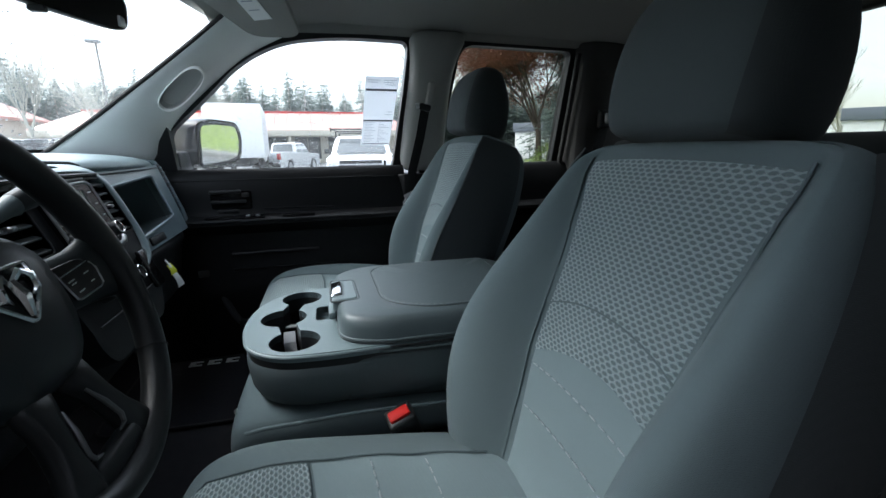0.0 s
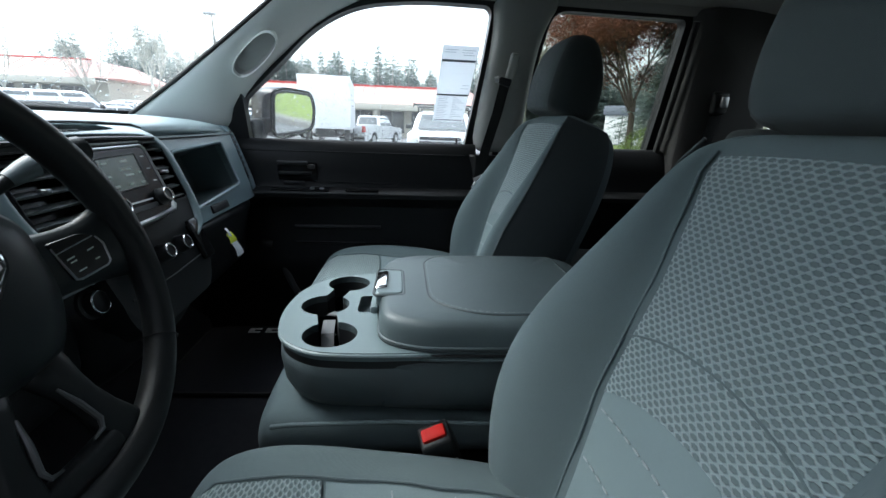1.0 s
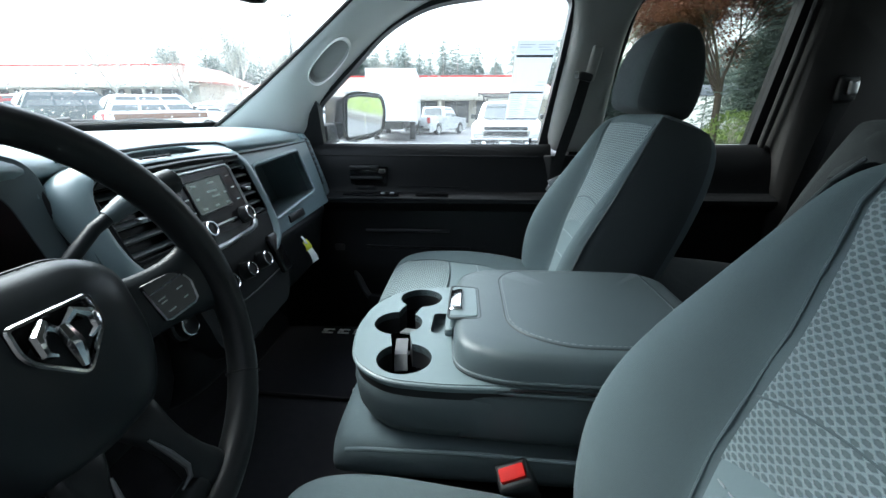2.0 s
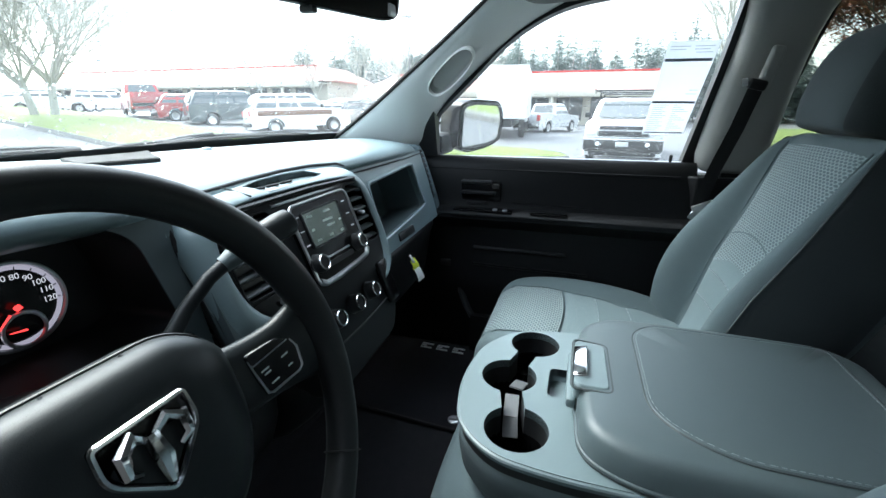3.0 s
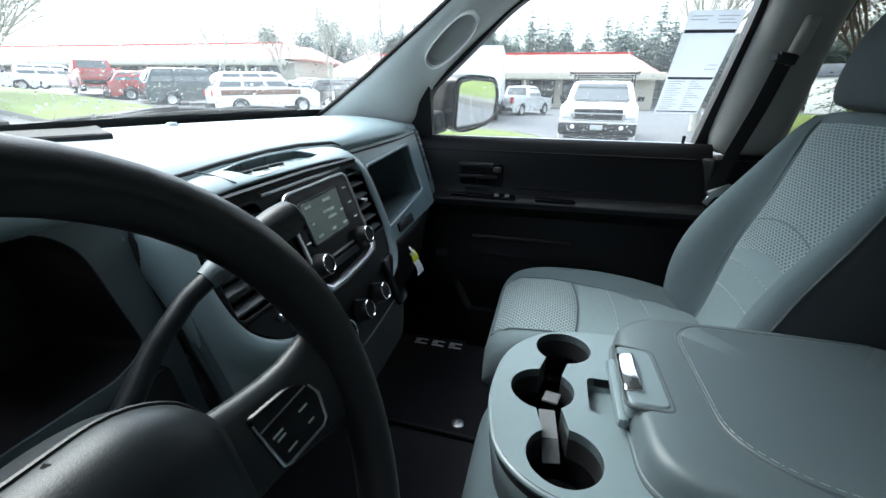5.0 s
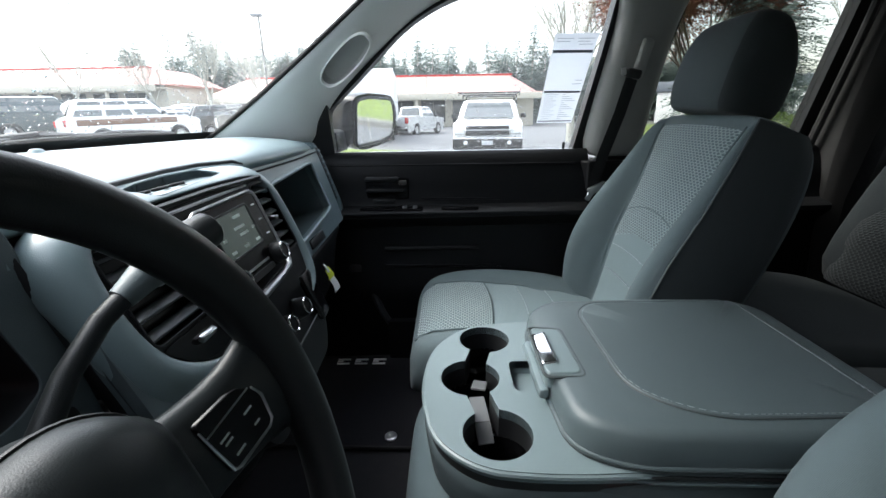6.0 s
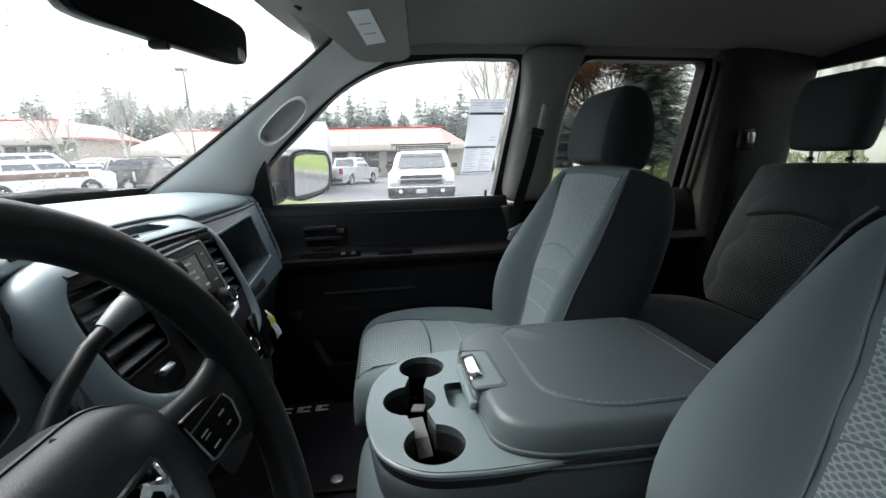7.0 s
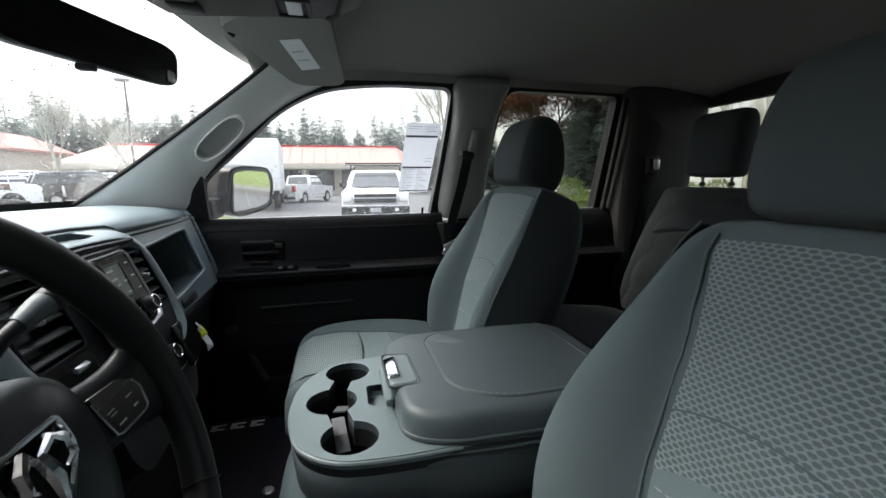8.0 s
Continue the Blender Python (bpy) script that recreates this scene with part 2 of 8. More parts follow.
def part(name, bm, material, parent=None, label="", smooth=True, sub=0, sharp=38, bevel=0.0):
    me = bpy.data.meshes.new(name)
    bmesh.ops.recalc_face_normals(bm, faces=bm.faces)
    bm.to_mesh(me)
    bm.free()
    me.materials.append(material)
    if smooth:
        me.shade_smooth()
        if not sub:
            me.set_sharp_from_angle(angle=radians(sharp))
    ob = new(name, me)
    if parent is not None:
        ob.parent = parent
        m, p = Matrix(), parent
        while p is not None:
            m = p.matrix_parent_inverse @ p.matrix_basis @ m
            p = p.parent
        ob.matrix_parent_inverse = m.inverted()
    if sub:
        s = ob.modifiers.new("round", "SUBSURF")
        s.levels = s.render_levels = sub
    if bevel:
        b = ob.modifiers.new("edge", "BEVEL")
        b.width, b.segments, b.limit_method, b.angle_limit = bevel, 2, "ANGLE", radians(35)
        b.harden_normals = False
    if label:
        ob["label"] = label
    return ob


def box(bm, x0, x1, y0, y1, z0, z1):
    v = [bm.verts.new((x, y, z)) for x in (x0, x1) for y in (y0, y1) for z in (z0, z1)]
    for f in ((0, 1, 3, 2), (4, 6, 7, 5), (0, 4, 5, 1), (2, 3, 7, 6), (0, 2, 6, 4), (1, 5, 7, 3)):
        bm.faces.new([v[i] for i in f])
    return v


def rbox(x0, x1, y0, y1, z0, z1, r=0.005, seg=2):
    bm = bmesh.new()
    box(bm, x0, x1, y0, y1, z0, z1)
    bmesh.ops.bevel(bm, geom=list(bm.edges), offset=r, segments=seg, profile=0.5, affect="EDGES")
    return bm


def turned(bm, m):
    bmesh.ops.transform(bm, matrix=m, verts=bm.verts)
    return bm


def loft(loops, caps=True, ring=True, bm=None):
    """Skin between loops of equal length."""
    bm = bm or bmesh.new()
    rows = [[bm.verts.new(p) for p in loop] for loop in loops]
    n = len(rows[0])
    for a, b in zip(rows, rows[1:]):
        for i in range(n if ring else n - 1):
            j = (i + 1) % n
            bm.faces.new((a[i], a[j], b[j], b[i]))
    if caps and ring:
        for row in ((rows[-1],) if caps == "end" else (rows[0], rows[-1])):
            c = bm.verts.new(sum((v.co for v in row), V((0, 0, 0))) / n)
            for i in range(n):
                bm.faces.new((row[i], row[(i + 1) % n], c))
    return bm


def tube(pts, r, n=10, bm=None, caps=True, flat=1.0, up=None):
    """A round (or flattened) bar along pts. r: one radius or one a point."""
    pts = [V(p) for p in pts]
    rs = r if isinstance(r, (list, tuple)) else [r] * len(pts)
    loops, side = [], None
    for i, p in enumerate(pts):
        d = (pts[min(i + 1, len(pts) - 1)] - pts[max(i - 1, 0)]).normalized()
        ref = V(up) if up else (side if side else (V((0, 0, 1)) if abs(d.z) < 0.9 else V((1, 0, 0))))
        a = (ref - d * ref.dot(d)).normalized()
        side = a
        b = d.cross(a)
        loops.append([p + rs[i] * (math.cos(k * 2 * math.pi / n) * a + flat * math.sin(k * 2 * math.pi / n) * b) for k in range(n)])
    return loft(loops, caps, True, bm)


def closed_tube(pts, r, n=12, flat=1.0, axis=(0, 0, 1)):
    """A ring-shaped bar through pts, round an axis."""
    bm = bmesh.new()
    pts = [V(p) for p in pts]
    m, ax = len(pts), V(axis).normalized()
    rs = r if isinstance(r, (list, tuple)) else [r] * m
    rows = []
    for i, p in enumerate(pts):
        d = (pts[(i + 1) % m] - pts[i - 1]).normalized()
        b = d.cross(ax).normalized()
        rows.append([bm.verts.new(p + rs[i] * (math.cos(k * 2 * math.pi / n) * b + flat * math.sin(k * 2 * math.pi / n) * ax)) for k in range(n)])
    for i in range(m):
        a, b = rows[i], rows[(i + 1) % m]
        for k in range(n):
            bm.faces.new((a[k], a[(k + 1) % n], b[(k + 1) % n], b[k]))
    return bm


def rounded(pts, r, seg=5):
    """A polygon of 2D points with its corners rounded. r: one radius or one a corner."""
    out, n = [], len(pts)
    for i in range(n):
        p, a, b = V(pts[i]), V(pts[i - 1]), V(pts[(i + 1) % n])
        rad = r[i] if isinstance(r, (list, tuple)) else r
        da, db = (a - p), (b - p)
        k = min(rad, da.length * 0.48, db.length * 0.48)
        if k <= 1e-6:
            out.append(p)
            continue
        s, e = p + da.normalized() * k, p + db.normalized() * k
        for j in range(seg + 1):
            t = j / seg
            out.append((1 - t) ** 2 * s + 2 * t * (1 - t) * p + t * t * e)
    return out


def plate(outer, holes, place, depth, bm=None):
    """A flat plate with holes. place(u, v, w) gives the world point; the plate goes from w = 0 to w = depth."""
    bm = bm or bmesh.new()
    loops = [outer, *holes]
    edges, both = [], []
    for loop in loops:
        vs = [bm.verts.new(place(p[0], p[1], 0)) for p in loop]
        both.append(vs)
        edges += [bm.edges.new((vs[i], vs[(i + 1) % len(vs)])) for i in range(len(vs))]
    new_faces = [g for g in bmesh.ops.triangle_fill(bm, use_beauty=True, edges=edges)["geom"] if isinstance(g, bmesh.types.BMFace)]
    lower = {}
    for vs, loop in zip(both, loops):
        for v, p in zip(vs, loop):
            lower[v] = bm.verts.new(place(p[0], p[1], depth))
    for f in new_faces:
        bm.faces.new([lower[v] for v in reversed(f.verts)])
    for vs in both:
        for i in range(len(vs)):
            a, b = vs[i], vs[(i + 1) % len(vs)]
            bm.faces.new((a, b, lower[b], lower[a]))
    return bm


def revolve(profile, base, axis, n=24, caps=True):
    """Rings of (radius, distance along axis) turned round an axis from base."""
    ax = V(axis).normalized()
    a = ax.orthogonal().normalized()
    b = ax.cross(a)
    return loft([[V(base) + ax * h + r * (math.cos(2 * math.pi * k / n) * a + math.sin(2 * math.pi * k / n) * b) for k in range(n)] for r, h in profile], caps)


def grid(fn, nu, nv, bm=None, uv=None):
    """A sheet fn(u, v), u and v from 0 to 1. uv(u, v): its map in metres."""
    bm = bm or bmesh.new()
    rows = [[bm.verts.new(fn(i / nu, j / nv)) for i in range(nu + 1)] for j in range(nv + 1)]
    lay = bm.loops.layers.uv.verify() if uv else None
    for j in range(nv):
        for i in range(nu):
            f = bm.faces.new((rows[j][i], rows[j][i + 1], rows[j + 1][i + 1], rows[j + 1][i]))
            if uv:
                for lp, (a, b) in zip(f.loops, ((i, j), (i + 1, j), (i + 1, j + 1), (i, j + 1))):
                    lp[lay].uv = uv(a / nu, b / nv)
    return bm


def lerp_table(table, s):
    """Straight-line reading of rows (s, a, b, ...)."""
    if s <= table[0][0]:
        return table[0][1:]
    for r0, r1 in zip(table, table[1:]):
        if s <= r1[0]:
            t = (s - r0[0]) / (r1[0] - r0[0])
            t = t * t * (3 - 2 * t)
            return tuple(a + (b - a) * t for a, b in zip(r0[1:], r1[1:]))
    return table[-1][1:]
# ---- the cab's shell ----
MID = 0.02  # the cab's middle line, in y
FLOOR_Z = 0.63


def glass_y(x, z):
    """The side windows' plane on the passenger side."""
    return 0.905 + 0.05 * x - 0.34 * (z - 1.37)


def flip(y, side):
    return y if side > 0 else 2 * MID - y


FRONT_WINDOW = rounded([(-0.125, 1.362), (-0.115, 1.50), (0.03, 1.622), (0.155, 1.735), (0.30, 1.805), (0.50, 1.830), (0.752, 1.830), (0.735, 1.65), (0.697, 1.362)],
                       [0.01, 0.03, 0.1, 0.1, 0.1, 0.1, 0.035, 0.05, 0.01], 6)
REAR_WINDOW = rounded([(0.905, 1.362), (0.945, 1.70), (0.965, 1.832), (1.462, 1.832), (1.480, 1.362)], [0.05, 0.1, 0.06, 0.025, 0.01], 7)

# floor pan and toe board
bm = bmesh.new()
loft([[V((x, y, z)) for x, z in ((-0.75, 1.02), (-0.50, 0.80), (-0.30, FLOOR_Z), (0.9, FLOOR_Z), (1.0, FLOOR_Z), (1.9, FLOOR_Z), (1.9, 0.55), (-0.8, 0.55))] for y in (-0.87, -0.3, -0.12, 0.16, 0.34, 0.88)], True, True, bm)
tagged(part("floor", bm, CARPET), "black carpeted cab floor rising to a toe board", "floor", kind="structure")

# firewall behind the dashboard
bm = bmesh.new()
box(bm, -0.80, -0.70, -0.9, 0.94, 0.55, 1.30)
tagged(part("wall_front", bm, BLACK, smooth=False), "black firewall below the windscreen", "wall", kind="structure")

# roof lining: gently crowned, turning down to the rails
def roof(u, v):
    x, w = 0.05 + 1.83 * v, (u * 2 - 1)
    half = 0.80 - 0.10 * max(0, 1 - v * 5)
    z = 1.905 - 0.055 * abs(w) ** 4 - 0.05 * max(0, 1 - v * 4) ** 2 - 0.05 * max(0, v * 4 - 3) ** 2
    x += 0.10 * (abs(w) ** 2) * max(0, 1 - v * 3)
    return V((x, MID + half * w, z))


bm = grid(roof, 28, 28)
fs = list(bm.faces)
ext = bmesh.ops.extrude_face_region(bm, geom=fs)
bmesh.ops.translate(bm, vec=(0, 0, 0.045), verts=[g for g in ext["geom"] if isinstance(g, bmesh.types.BMVert)])
tagged(part("ceiling", bm, LINER), "warm grey felt headliner", "ceiling", kind="structure")

# outer roof skin
PAINT = mat("metallic_blue_grey_paint", (0.22, 0.27, 0.31), 0.25, 0.5, coat=0.6, mottle=0.02)
bm = grid(lambda u, v: V((0.02 + 0.22 * (u * 2 - 1) ** 2 + (1.96 - 0.22 * (u * 2 - 1) ** 2) * v, MID + 0.88 * (u * 2 - 1), 1.985 - 0.05 * abs(u * 2 - 1) ** 3 - 0.04 * (1 - v) ** 4)), 12, 12)
ext = bmesh.ops.extrude_face_region(bm, geom=list(bm.faces))
bmesh.ops.translate(bm, vec=(0, 0, 0.02), verts=[g for g in ext["geom"] if isinstance(g, bmesh.types.BMVert)])
tagged(part("roof", bm, PAINT), "painted steel cab roof", "roof", kind="structure")


def roof_rail(side):
    """The lining's rail above the doors, from windscreen to rear wall."""
    rows = []
    for x, yi, zi, zo in ((0.10, 0.62, 1.845, 1.825), (0.22, 0.70, 1.862, 1.815), (0.36, 0.735, 1.868, 1.825), (0.6, 0.745, 1.87, 1.84), (1.0, 0.75, 1.87, 1.842), (1.5, 0.76, 1.868, 1.842), (1.88, 0.76, 1.84, 1.80)):
        yo = glass_y(x, zo) + 0.0
        rows.append([V((x, flip(y, side), z)) for y, z in ((yi, zi), ((yi + yo) / 2, (zi + zo) / 2 - 0.012), (yo, zo), (yo + 0.05, zo), (yo + 0.05, zo + 0.12), (yi, zi + 0.08))])
    return loft(rows)


tagged(part("trim_rail", roof_rail(1), LINER, sharp=60), "grey lining along the roof rail over the passenger doors", "trim", kind="structure")
tagged(part("trim_rail", roof_rail(-1), LINER, sharp=60), "grey lining along the roof rail over the driver side", "trim", kind="structure")


# windscreen pillars
def pillar_a(side):
    t = thing("pillar_trim", (-0.2, flip(0.8, side), 1.4), "pale grey plastic windscreen pillar cover with an oval grab recess", "pillar trim", kind="structure")
    rows = []
    for w, m, n in (((-0.47, 0.725, 1.41), (-0.30, 0.765, 1.405), (-0.15, 0.845, 1.385)),
                    ((-0.405, 0.712, 1.447), (-0.25, 0.748, 1.47), (-0.135, 0.84, 1.478)),
                    ((-0.25, 0.682, 1.545), (-0.15, 0.715, 1.558), (-0.055, 0.825, 1.566)),
                    ((-0.08, 0.648, 1.662), (-0.01, 0.682, 1.668), (0.065, 0.805, 1.662)),
                    ((0.07, 0.618, 1.768), (0.115, 0.655, 1.765), (0.175, 0.785, 1.752)),
                    ((0.155, 0.592, 1.828), (0.20, 0.64, 1.822), (0.29, 0.768, 1.805)),
                    ((0.19, 0.58, 1.87), (0.26, 0.66, 1.862), (0.38, 0.77, 1.838))):
        w, m, n = V(w), V(m), V(n)
        out = V((-0.02, 0.05, 0.02))
        a, b = w.lerp(m, 0.5) + V((0, -0.006, 0)), m.lerp(n, 0.5) + V((0.004, -0.014, 0))
        lp = [w + V((-0.004, 0.012, 0.004)), w, a, m, b, n, n + V((0.0, 0.018, 0)), n + out + V((0, 0.03, 0)), w + out + V((-0.02, 0.03, 0.0))]
        rows.append([V((p.x, flip(p.y, side), p.z)) for p in lp])
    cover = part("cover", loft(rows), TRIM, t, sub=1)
    part("gasket", tube([r[1] + V((-0.004, flip(0.004, side) - flip(0, side), 0.004)) for r in rows], 0.0065, 8), RUBBER, t, "black glass gasket")
    if side > 0:
        c, ax = V((-0.012, 0.694, 1.632)), V((0.150, -0.058, 0.122)).normalized()
        nrm = V((0.55, -0.75, 0.05))
        nrm = (nrm - ax * nrm.dot(ax)).normalized()
        bx = nrm.cross(ax).normalized()
        lp = [(0.098 * math.copysign(abs(math.cos(k)) ** 0.75, math.cos(k)), 0.034 * math.copysign(abs(math.sin(k)) ** 0.8, math.sin(k))) for k in [i * 2 * math.pi / 40 for i in range(40)]]
        pl = lambda f, d: [c + ax * (p[0] * f) + bx * (p[1] * f) + nrm * d for p in lp]
        cutter = part("recess_shape", loft([pl(0.93, -0.040), pl(0.93, 0.06)]), TRIM, None, smooth=False)
        bo = cover.modifiers.new("opening", "BOOLEAN")
        bo.operation, bo.object, bo.solver = "DIFFERENCE", cutter, "EXACT"
        me = bpy.data.meshes.new_from_object(cover.evaluated_get(bpy.context.evaluated_depsgraph_get()))
        bpy.data.objects.remove(cutter)
        cover.modifiers.clear()
        cover.data = me
        me.shade_smooth()
        me.set_sharp_from_angle(angle=radians(45))
        part("recess_rim", loft([pl(0.925, -0.03), pl(0.925, 0.004), pl(0.945, 0.0075), pl(0.985, 0.006), pl(1.01, -0.004)], caps=False), TRIM, t, "raised oval rim")
        # the floor is greyed below the cover: the recess's shade sits in its colour
        part("recess_floor", loft([pl(0.935, -0.004), pl(0.90, -0.016), pl(0.82, -0.024), pl(0.4, -0.026)], "end"), mat("shaded_textured_plastic", (0.36, 0.36, 0.345), 0.7, grain=0.2, grain_size=900), t, "textured recess floor, greyed for its shade")
    return t


pillar_a(1)
pillar_a(-1)


# sail panel at the mirror
def sail(side):
    bm = bmesh.new()
    pts = rounded([(-0.36, 1.30), (-0.36, 1.45), (-0.20, 1.50), (-0.105, 1.525), (-0.105, 1.30)], 0.012, 3)
    plate(pts, [], lambda u, v, w: V((u, flip(glass_y(u, max(v, 1.37)) - 0.035 + w, side), v)), 0.03, bm)
    return bm


tagged(part("trim_sail", sail(1), BLACK), "black plastic sail panel inside the door mirror", "trim", kind="structure")


# windscreen: a gently bowed pane, with a black printed border
def screen_pt(u, v, d=0.0):
    w = u * 2 - 1
    bow = 0.15 * (1 - w * w)
    x0, x1 = -0.46 - bow, 0.10 - bow * 0.55
    x, z = x0 + (x1 - x0) * v, 1.40 + 0.475 * v + 0.025 * math.sin(v * math.pi)
    half = 0.80 - 0.14 * v
    return V((x - d * 0.6, MID + half * w, z + d * 0.75))


ws = thing("windscreen", (-0.5, MID, 1.4), "clear bowed windscreen speckled with rain", "windscreen", kind="structure")
p = part("pane", grid(lambda u, v: screen_pt(u * 1.24 - 0.12, v), 30, 12), SCREENGLASS, ws)
p.visible_shadow = False
bm = bmesh.new()
for u0, u1, v0, v1 in ((-0.12, 1.12, -0.04, 0.095), (-0.15, -0.10, 0, 1), (1.10, 1.15, 0, 1), (-0.15, 1.15, 0.965, 1.14)):
    grid(lambda u, v: screen_pt(u0 + (u1 - u0) * u, v0 + (v1 - v0) * v, -0.004), 16, 8, bm)
ext = bmesh.ops.extrude_face_region(bm, geom=list(bm.faces))
bmesh.ops.translate(bm, vec=(-0.002, 0, -0.003), verts=[g for g in ext["geom"] if isinstance(g, bmesh.types.BMVert)])
part("border", bm, RUBBER, ws, "black printed glass border")
# lining between the windscreen's upper edge and the ceiling
def header(u, v):
    a = screen_pt(-0.13 + 1.26 * u, 0.965, -0.012)
    b = V((0.20 + 0.10 * abs(u * 2 - 1) ** 2, MID + (u * 2 - 1) * 0.70, 1.872))
    return a.lerp(b, v) + V((0, 0, -0.012 * math.sin(math.pi * v)))


bm = grid(header, 24, 6)
ext = bmesh.ops.extrude_face_region(bm, geom=list(bm.faces))
bmesh.ops.translate(bm, vec=(0, 0, 0.012), verts=[g for g in ext["geom"] if isinstance(g, bmesh.types.BMVert)])
tagged(part("trim_header", bm, LINER), "grey felt lining over the windscreen", "trim", kind="structure")


# ---- passenger and rear doors ----
def door_frame(name, window, outer, side, glass, label, x_open):
    d = thing(name, (outer[0][0], flip(0.95, side), 0.6), label, "door", kind="structure")
    place = lambda u, v, w: V((u, flip(glass_y(u, v) - 0.012 + w, side), v))
    part("window_frame", plate(outer, [window], place, 0.05), BLACK, d, "black window frame")
    g = part("pane", plate(window, [], lambda u, v, w: V((u, flip(glass_y(u, v) + 0.012 + w, side), v)), 0.004), glass, d, smooth=False)
    g.visible_shadow = False
    # weather strip along the sill and the rear edge
    xs = [p[0] for p in window]
    x0, x1 = min(xs), max(xs)
    part("weather_strip", tube([(x0 - 0.0, flip(glass_y(x0, 1.362) - 0.004, side), 1.364), ((x0 + x1) / 2, flip(glass_y((x0 + x1) / 2, 1.362) - 0.004, side), 1.364), (x1, flip(glass_y(x1, 1.362) - 0.004, side), 1.364)], 0.006, 8, flat=1.4), SATIN if side > 0 else RUBBER, d, "pale shiny glass-run strip")
    return d


def door_panel(d, x0, x1, side, pocket=True):
    """The moulded inner panel below the sill, as a profile swept along the door."""
    prof = [(0.905, 1.366), (0.862, 1.372), (0.845, 1.362), (0.832, 1.335), (0.822, 1.30), (0.815, 1.262), (0.812, 1.220), (0.805, 1.203), (0.765, 1.194), (0.752, 1.185), (0.752, 1.170), (0.775, 1.153),
            (0.80, 1.13), (0.805, 1.08), (0.800, 1.02), (0.79, 0.93), (0.785, 0.90), (0.80, 0.86), (0.80, 0.66), (0.82, 0.60), (0.97, 0.60), (0.985, 1.1), (0.96, 1.34)]
    rows = []
    n = 14
    for i in range(n + 1):
        x = x0 + (x1 - x0) * i / n
        rows.append([V((x, flip(y + 0.045 * x * (0.4 + 0.6 * (z - 0.6) / 0.76), side), z)) for y, z in prof])
    part("door_panel", loft(rows), DOORM, d, "black moulded plastic door panel", bevel=0.004)


front_outer = rounded([(-0.22, 1.362), (-0.18, 1.53), (0.0, 1.66), (0.14, 1.78), (0.28, 1.845), (0.5, 1.866), (0.79, 1.866), (0.775, 1.65), (0.745, 1.362)], [0.001, 0.05, 0.1, 0.1, 0.1, 0.1, 0.04, 0.05, 0.001], 6)
# the outline runs down past the sill
d1 = door_frame("door_1", FRONT_WINDOW, [(-0.22, 1.33), *front_outer[1:-1], (0.745, 1.33)], 1, GLASS, "closed front passenger door with black plastic trim", 0)
door_panel(d1, -0.30, 0.735, 1)
rear_outer = [(0.865, 1.33), *rounded([(0.865, 1.362), (0.90, 1.70), (0.915, 1.868), (1.515, 1.868), (1.535, 1.362)], [0.001, 0.1, 0.05, 0.03, 0.001], 6), (1.535, 1.33)]
d2 = door_frame("door_2", REAR_WINDOW, rear_outer, 1, GLASS_DARK, "closed rear passenger door with tinted glass", 0)
door_panel(d2, 0.80, 1.53, 1)
d3 = door_frame("door_3", REAR_WINDOW, rear_outer, -1, GLASS_DARK, "closed rear door on the driver side", 0)
door_panel(d3, 0.80, 1.53, -1)

# front passenger door fittings
part("lever_recess", rbox(-0.004, 0.138, 0.812, 0.83, 1.222, 1.292, 0.006), GLOSSB, d1, "recessed black lever plate")
part("door_lever", rbox(0.0, 0.120, 0.798, 0.822, 1.248, 1.259, 0.004), BLACK, d1, "black pull lever")
part("lever_hood", rbox(-0.004, 0.105, 0.802, 0.826, 1.283, 1.296, 0.005), BLACK, d1)
part("lock_slider", rbox(0.108, 0.132, 0.796, 0.812, 1.270, 1.286, 0.004), TRIM_DARK, d1, "grey lock slider")
part("lever_bar", rbox(0.018, 0.092, 0.800, 0.822, 1.214, 1.224, 0.004), BLACK, d1)
part("panel_bead", tube([(0.178, 0.818, 1.222), (0.3, 0.824, 1.220), (0.44, 0.829, 1.217)], 0.004, 6), DOORM, d1, "moulded bead above the armrest")
part("panel_bead", tube([(-0.18, 0.826, 1.330), (0.2, 0.842, 1.330), (0.69, 0.862, 1.328)], 0.004, 6), DOORM, d1, "moulded crease under the sill")
part("panel_bead", tube([(0.05, 0.799, 0.993), (0.2, 0.803, 0.990), (0.45, 0.812, 0.988)], 0.005, 6), DOORM, d1, "moulded crease over the map pocket")
part("hinge_cover", rbox(-0.075, -0.035, 0.79, 0.815, 0.972, 1.0, 0.006), TRIM_DARK, d1, "small grey vent cover")
part("switch_plate", rbox(-0.02, 0.185, 0.765, 0.80, 1.192, 1.200, 0.003), GLOSSB, d1, "gloss black window switch plate")
part("window_switch", rbox(0.118, 0.132, 0.772, 0.79, 1.198, 1.206, 0.002), SATIN, d1, "small silver switch")
part("window_switch", rbox(0.152, 0.166, 0.772, 0.79, 1.198, 1.206, 0.002), SATIN, d1, "small silver switch")
part("pull_cup", rbox(0.245, 0.365, 0.772, 0.800, 1.194, 1.2, 0.002), GLOSSB, d1, "dark pull-cup recess")
part("armrest_edge", tube([(-0.22, 0.742, 1.187), (0.1, 0.756, 1.187), (0.4, 0.770, 1.184), (0.70, 0.785, 1.180)], 0.006, 8), PANELG, d1, "glossy armrest edge")
part("lower_ledge", tube([(0.05, 0.797, 1.056), (0.2, 0.803, 1.056), (0.37, 0.810, 1.054)], 0.006, 8), BLACK, d1, "moulded ledge over the map pocket")
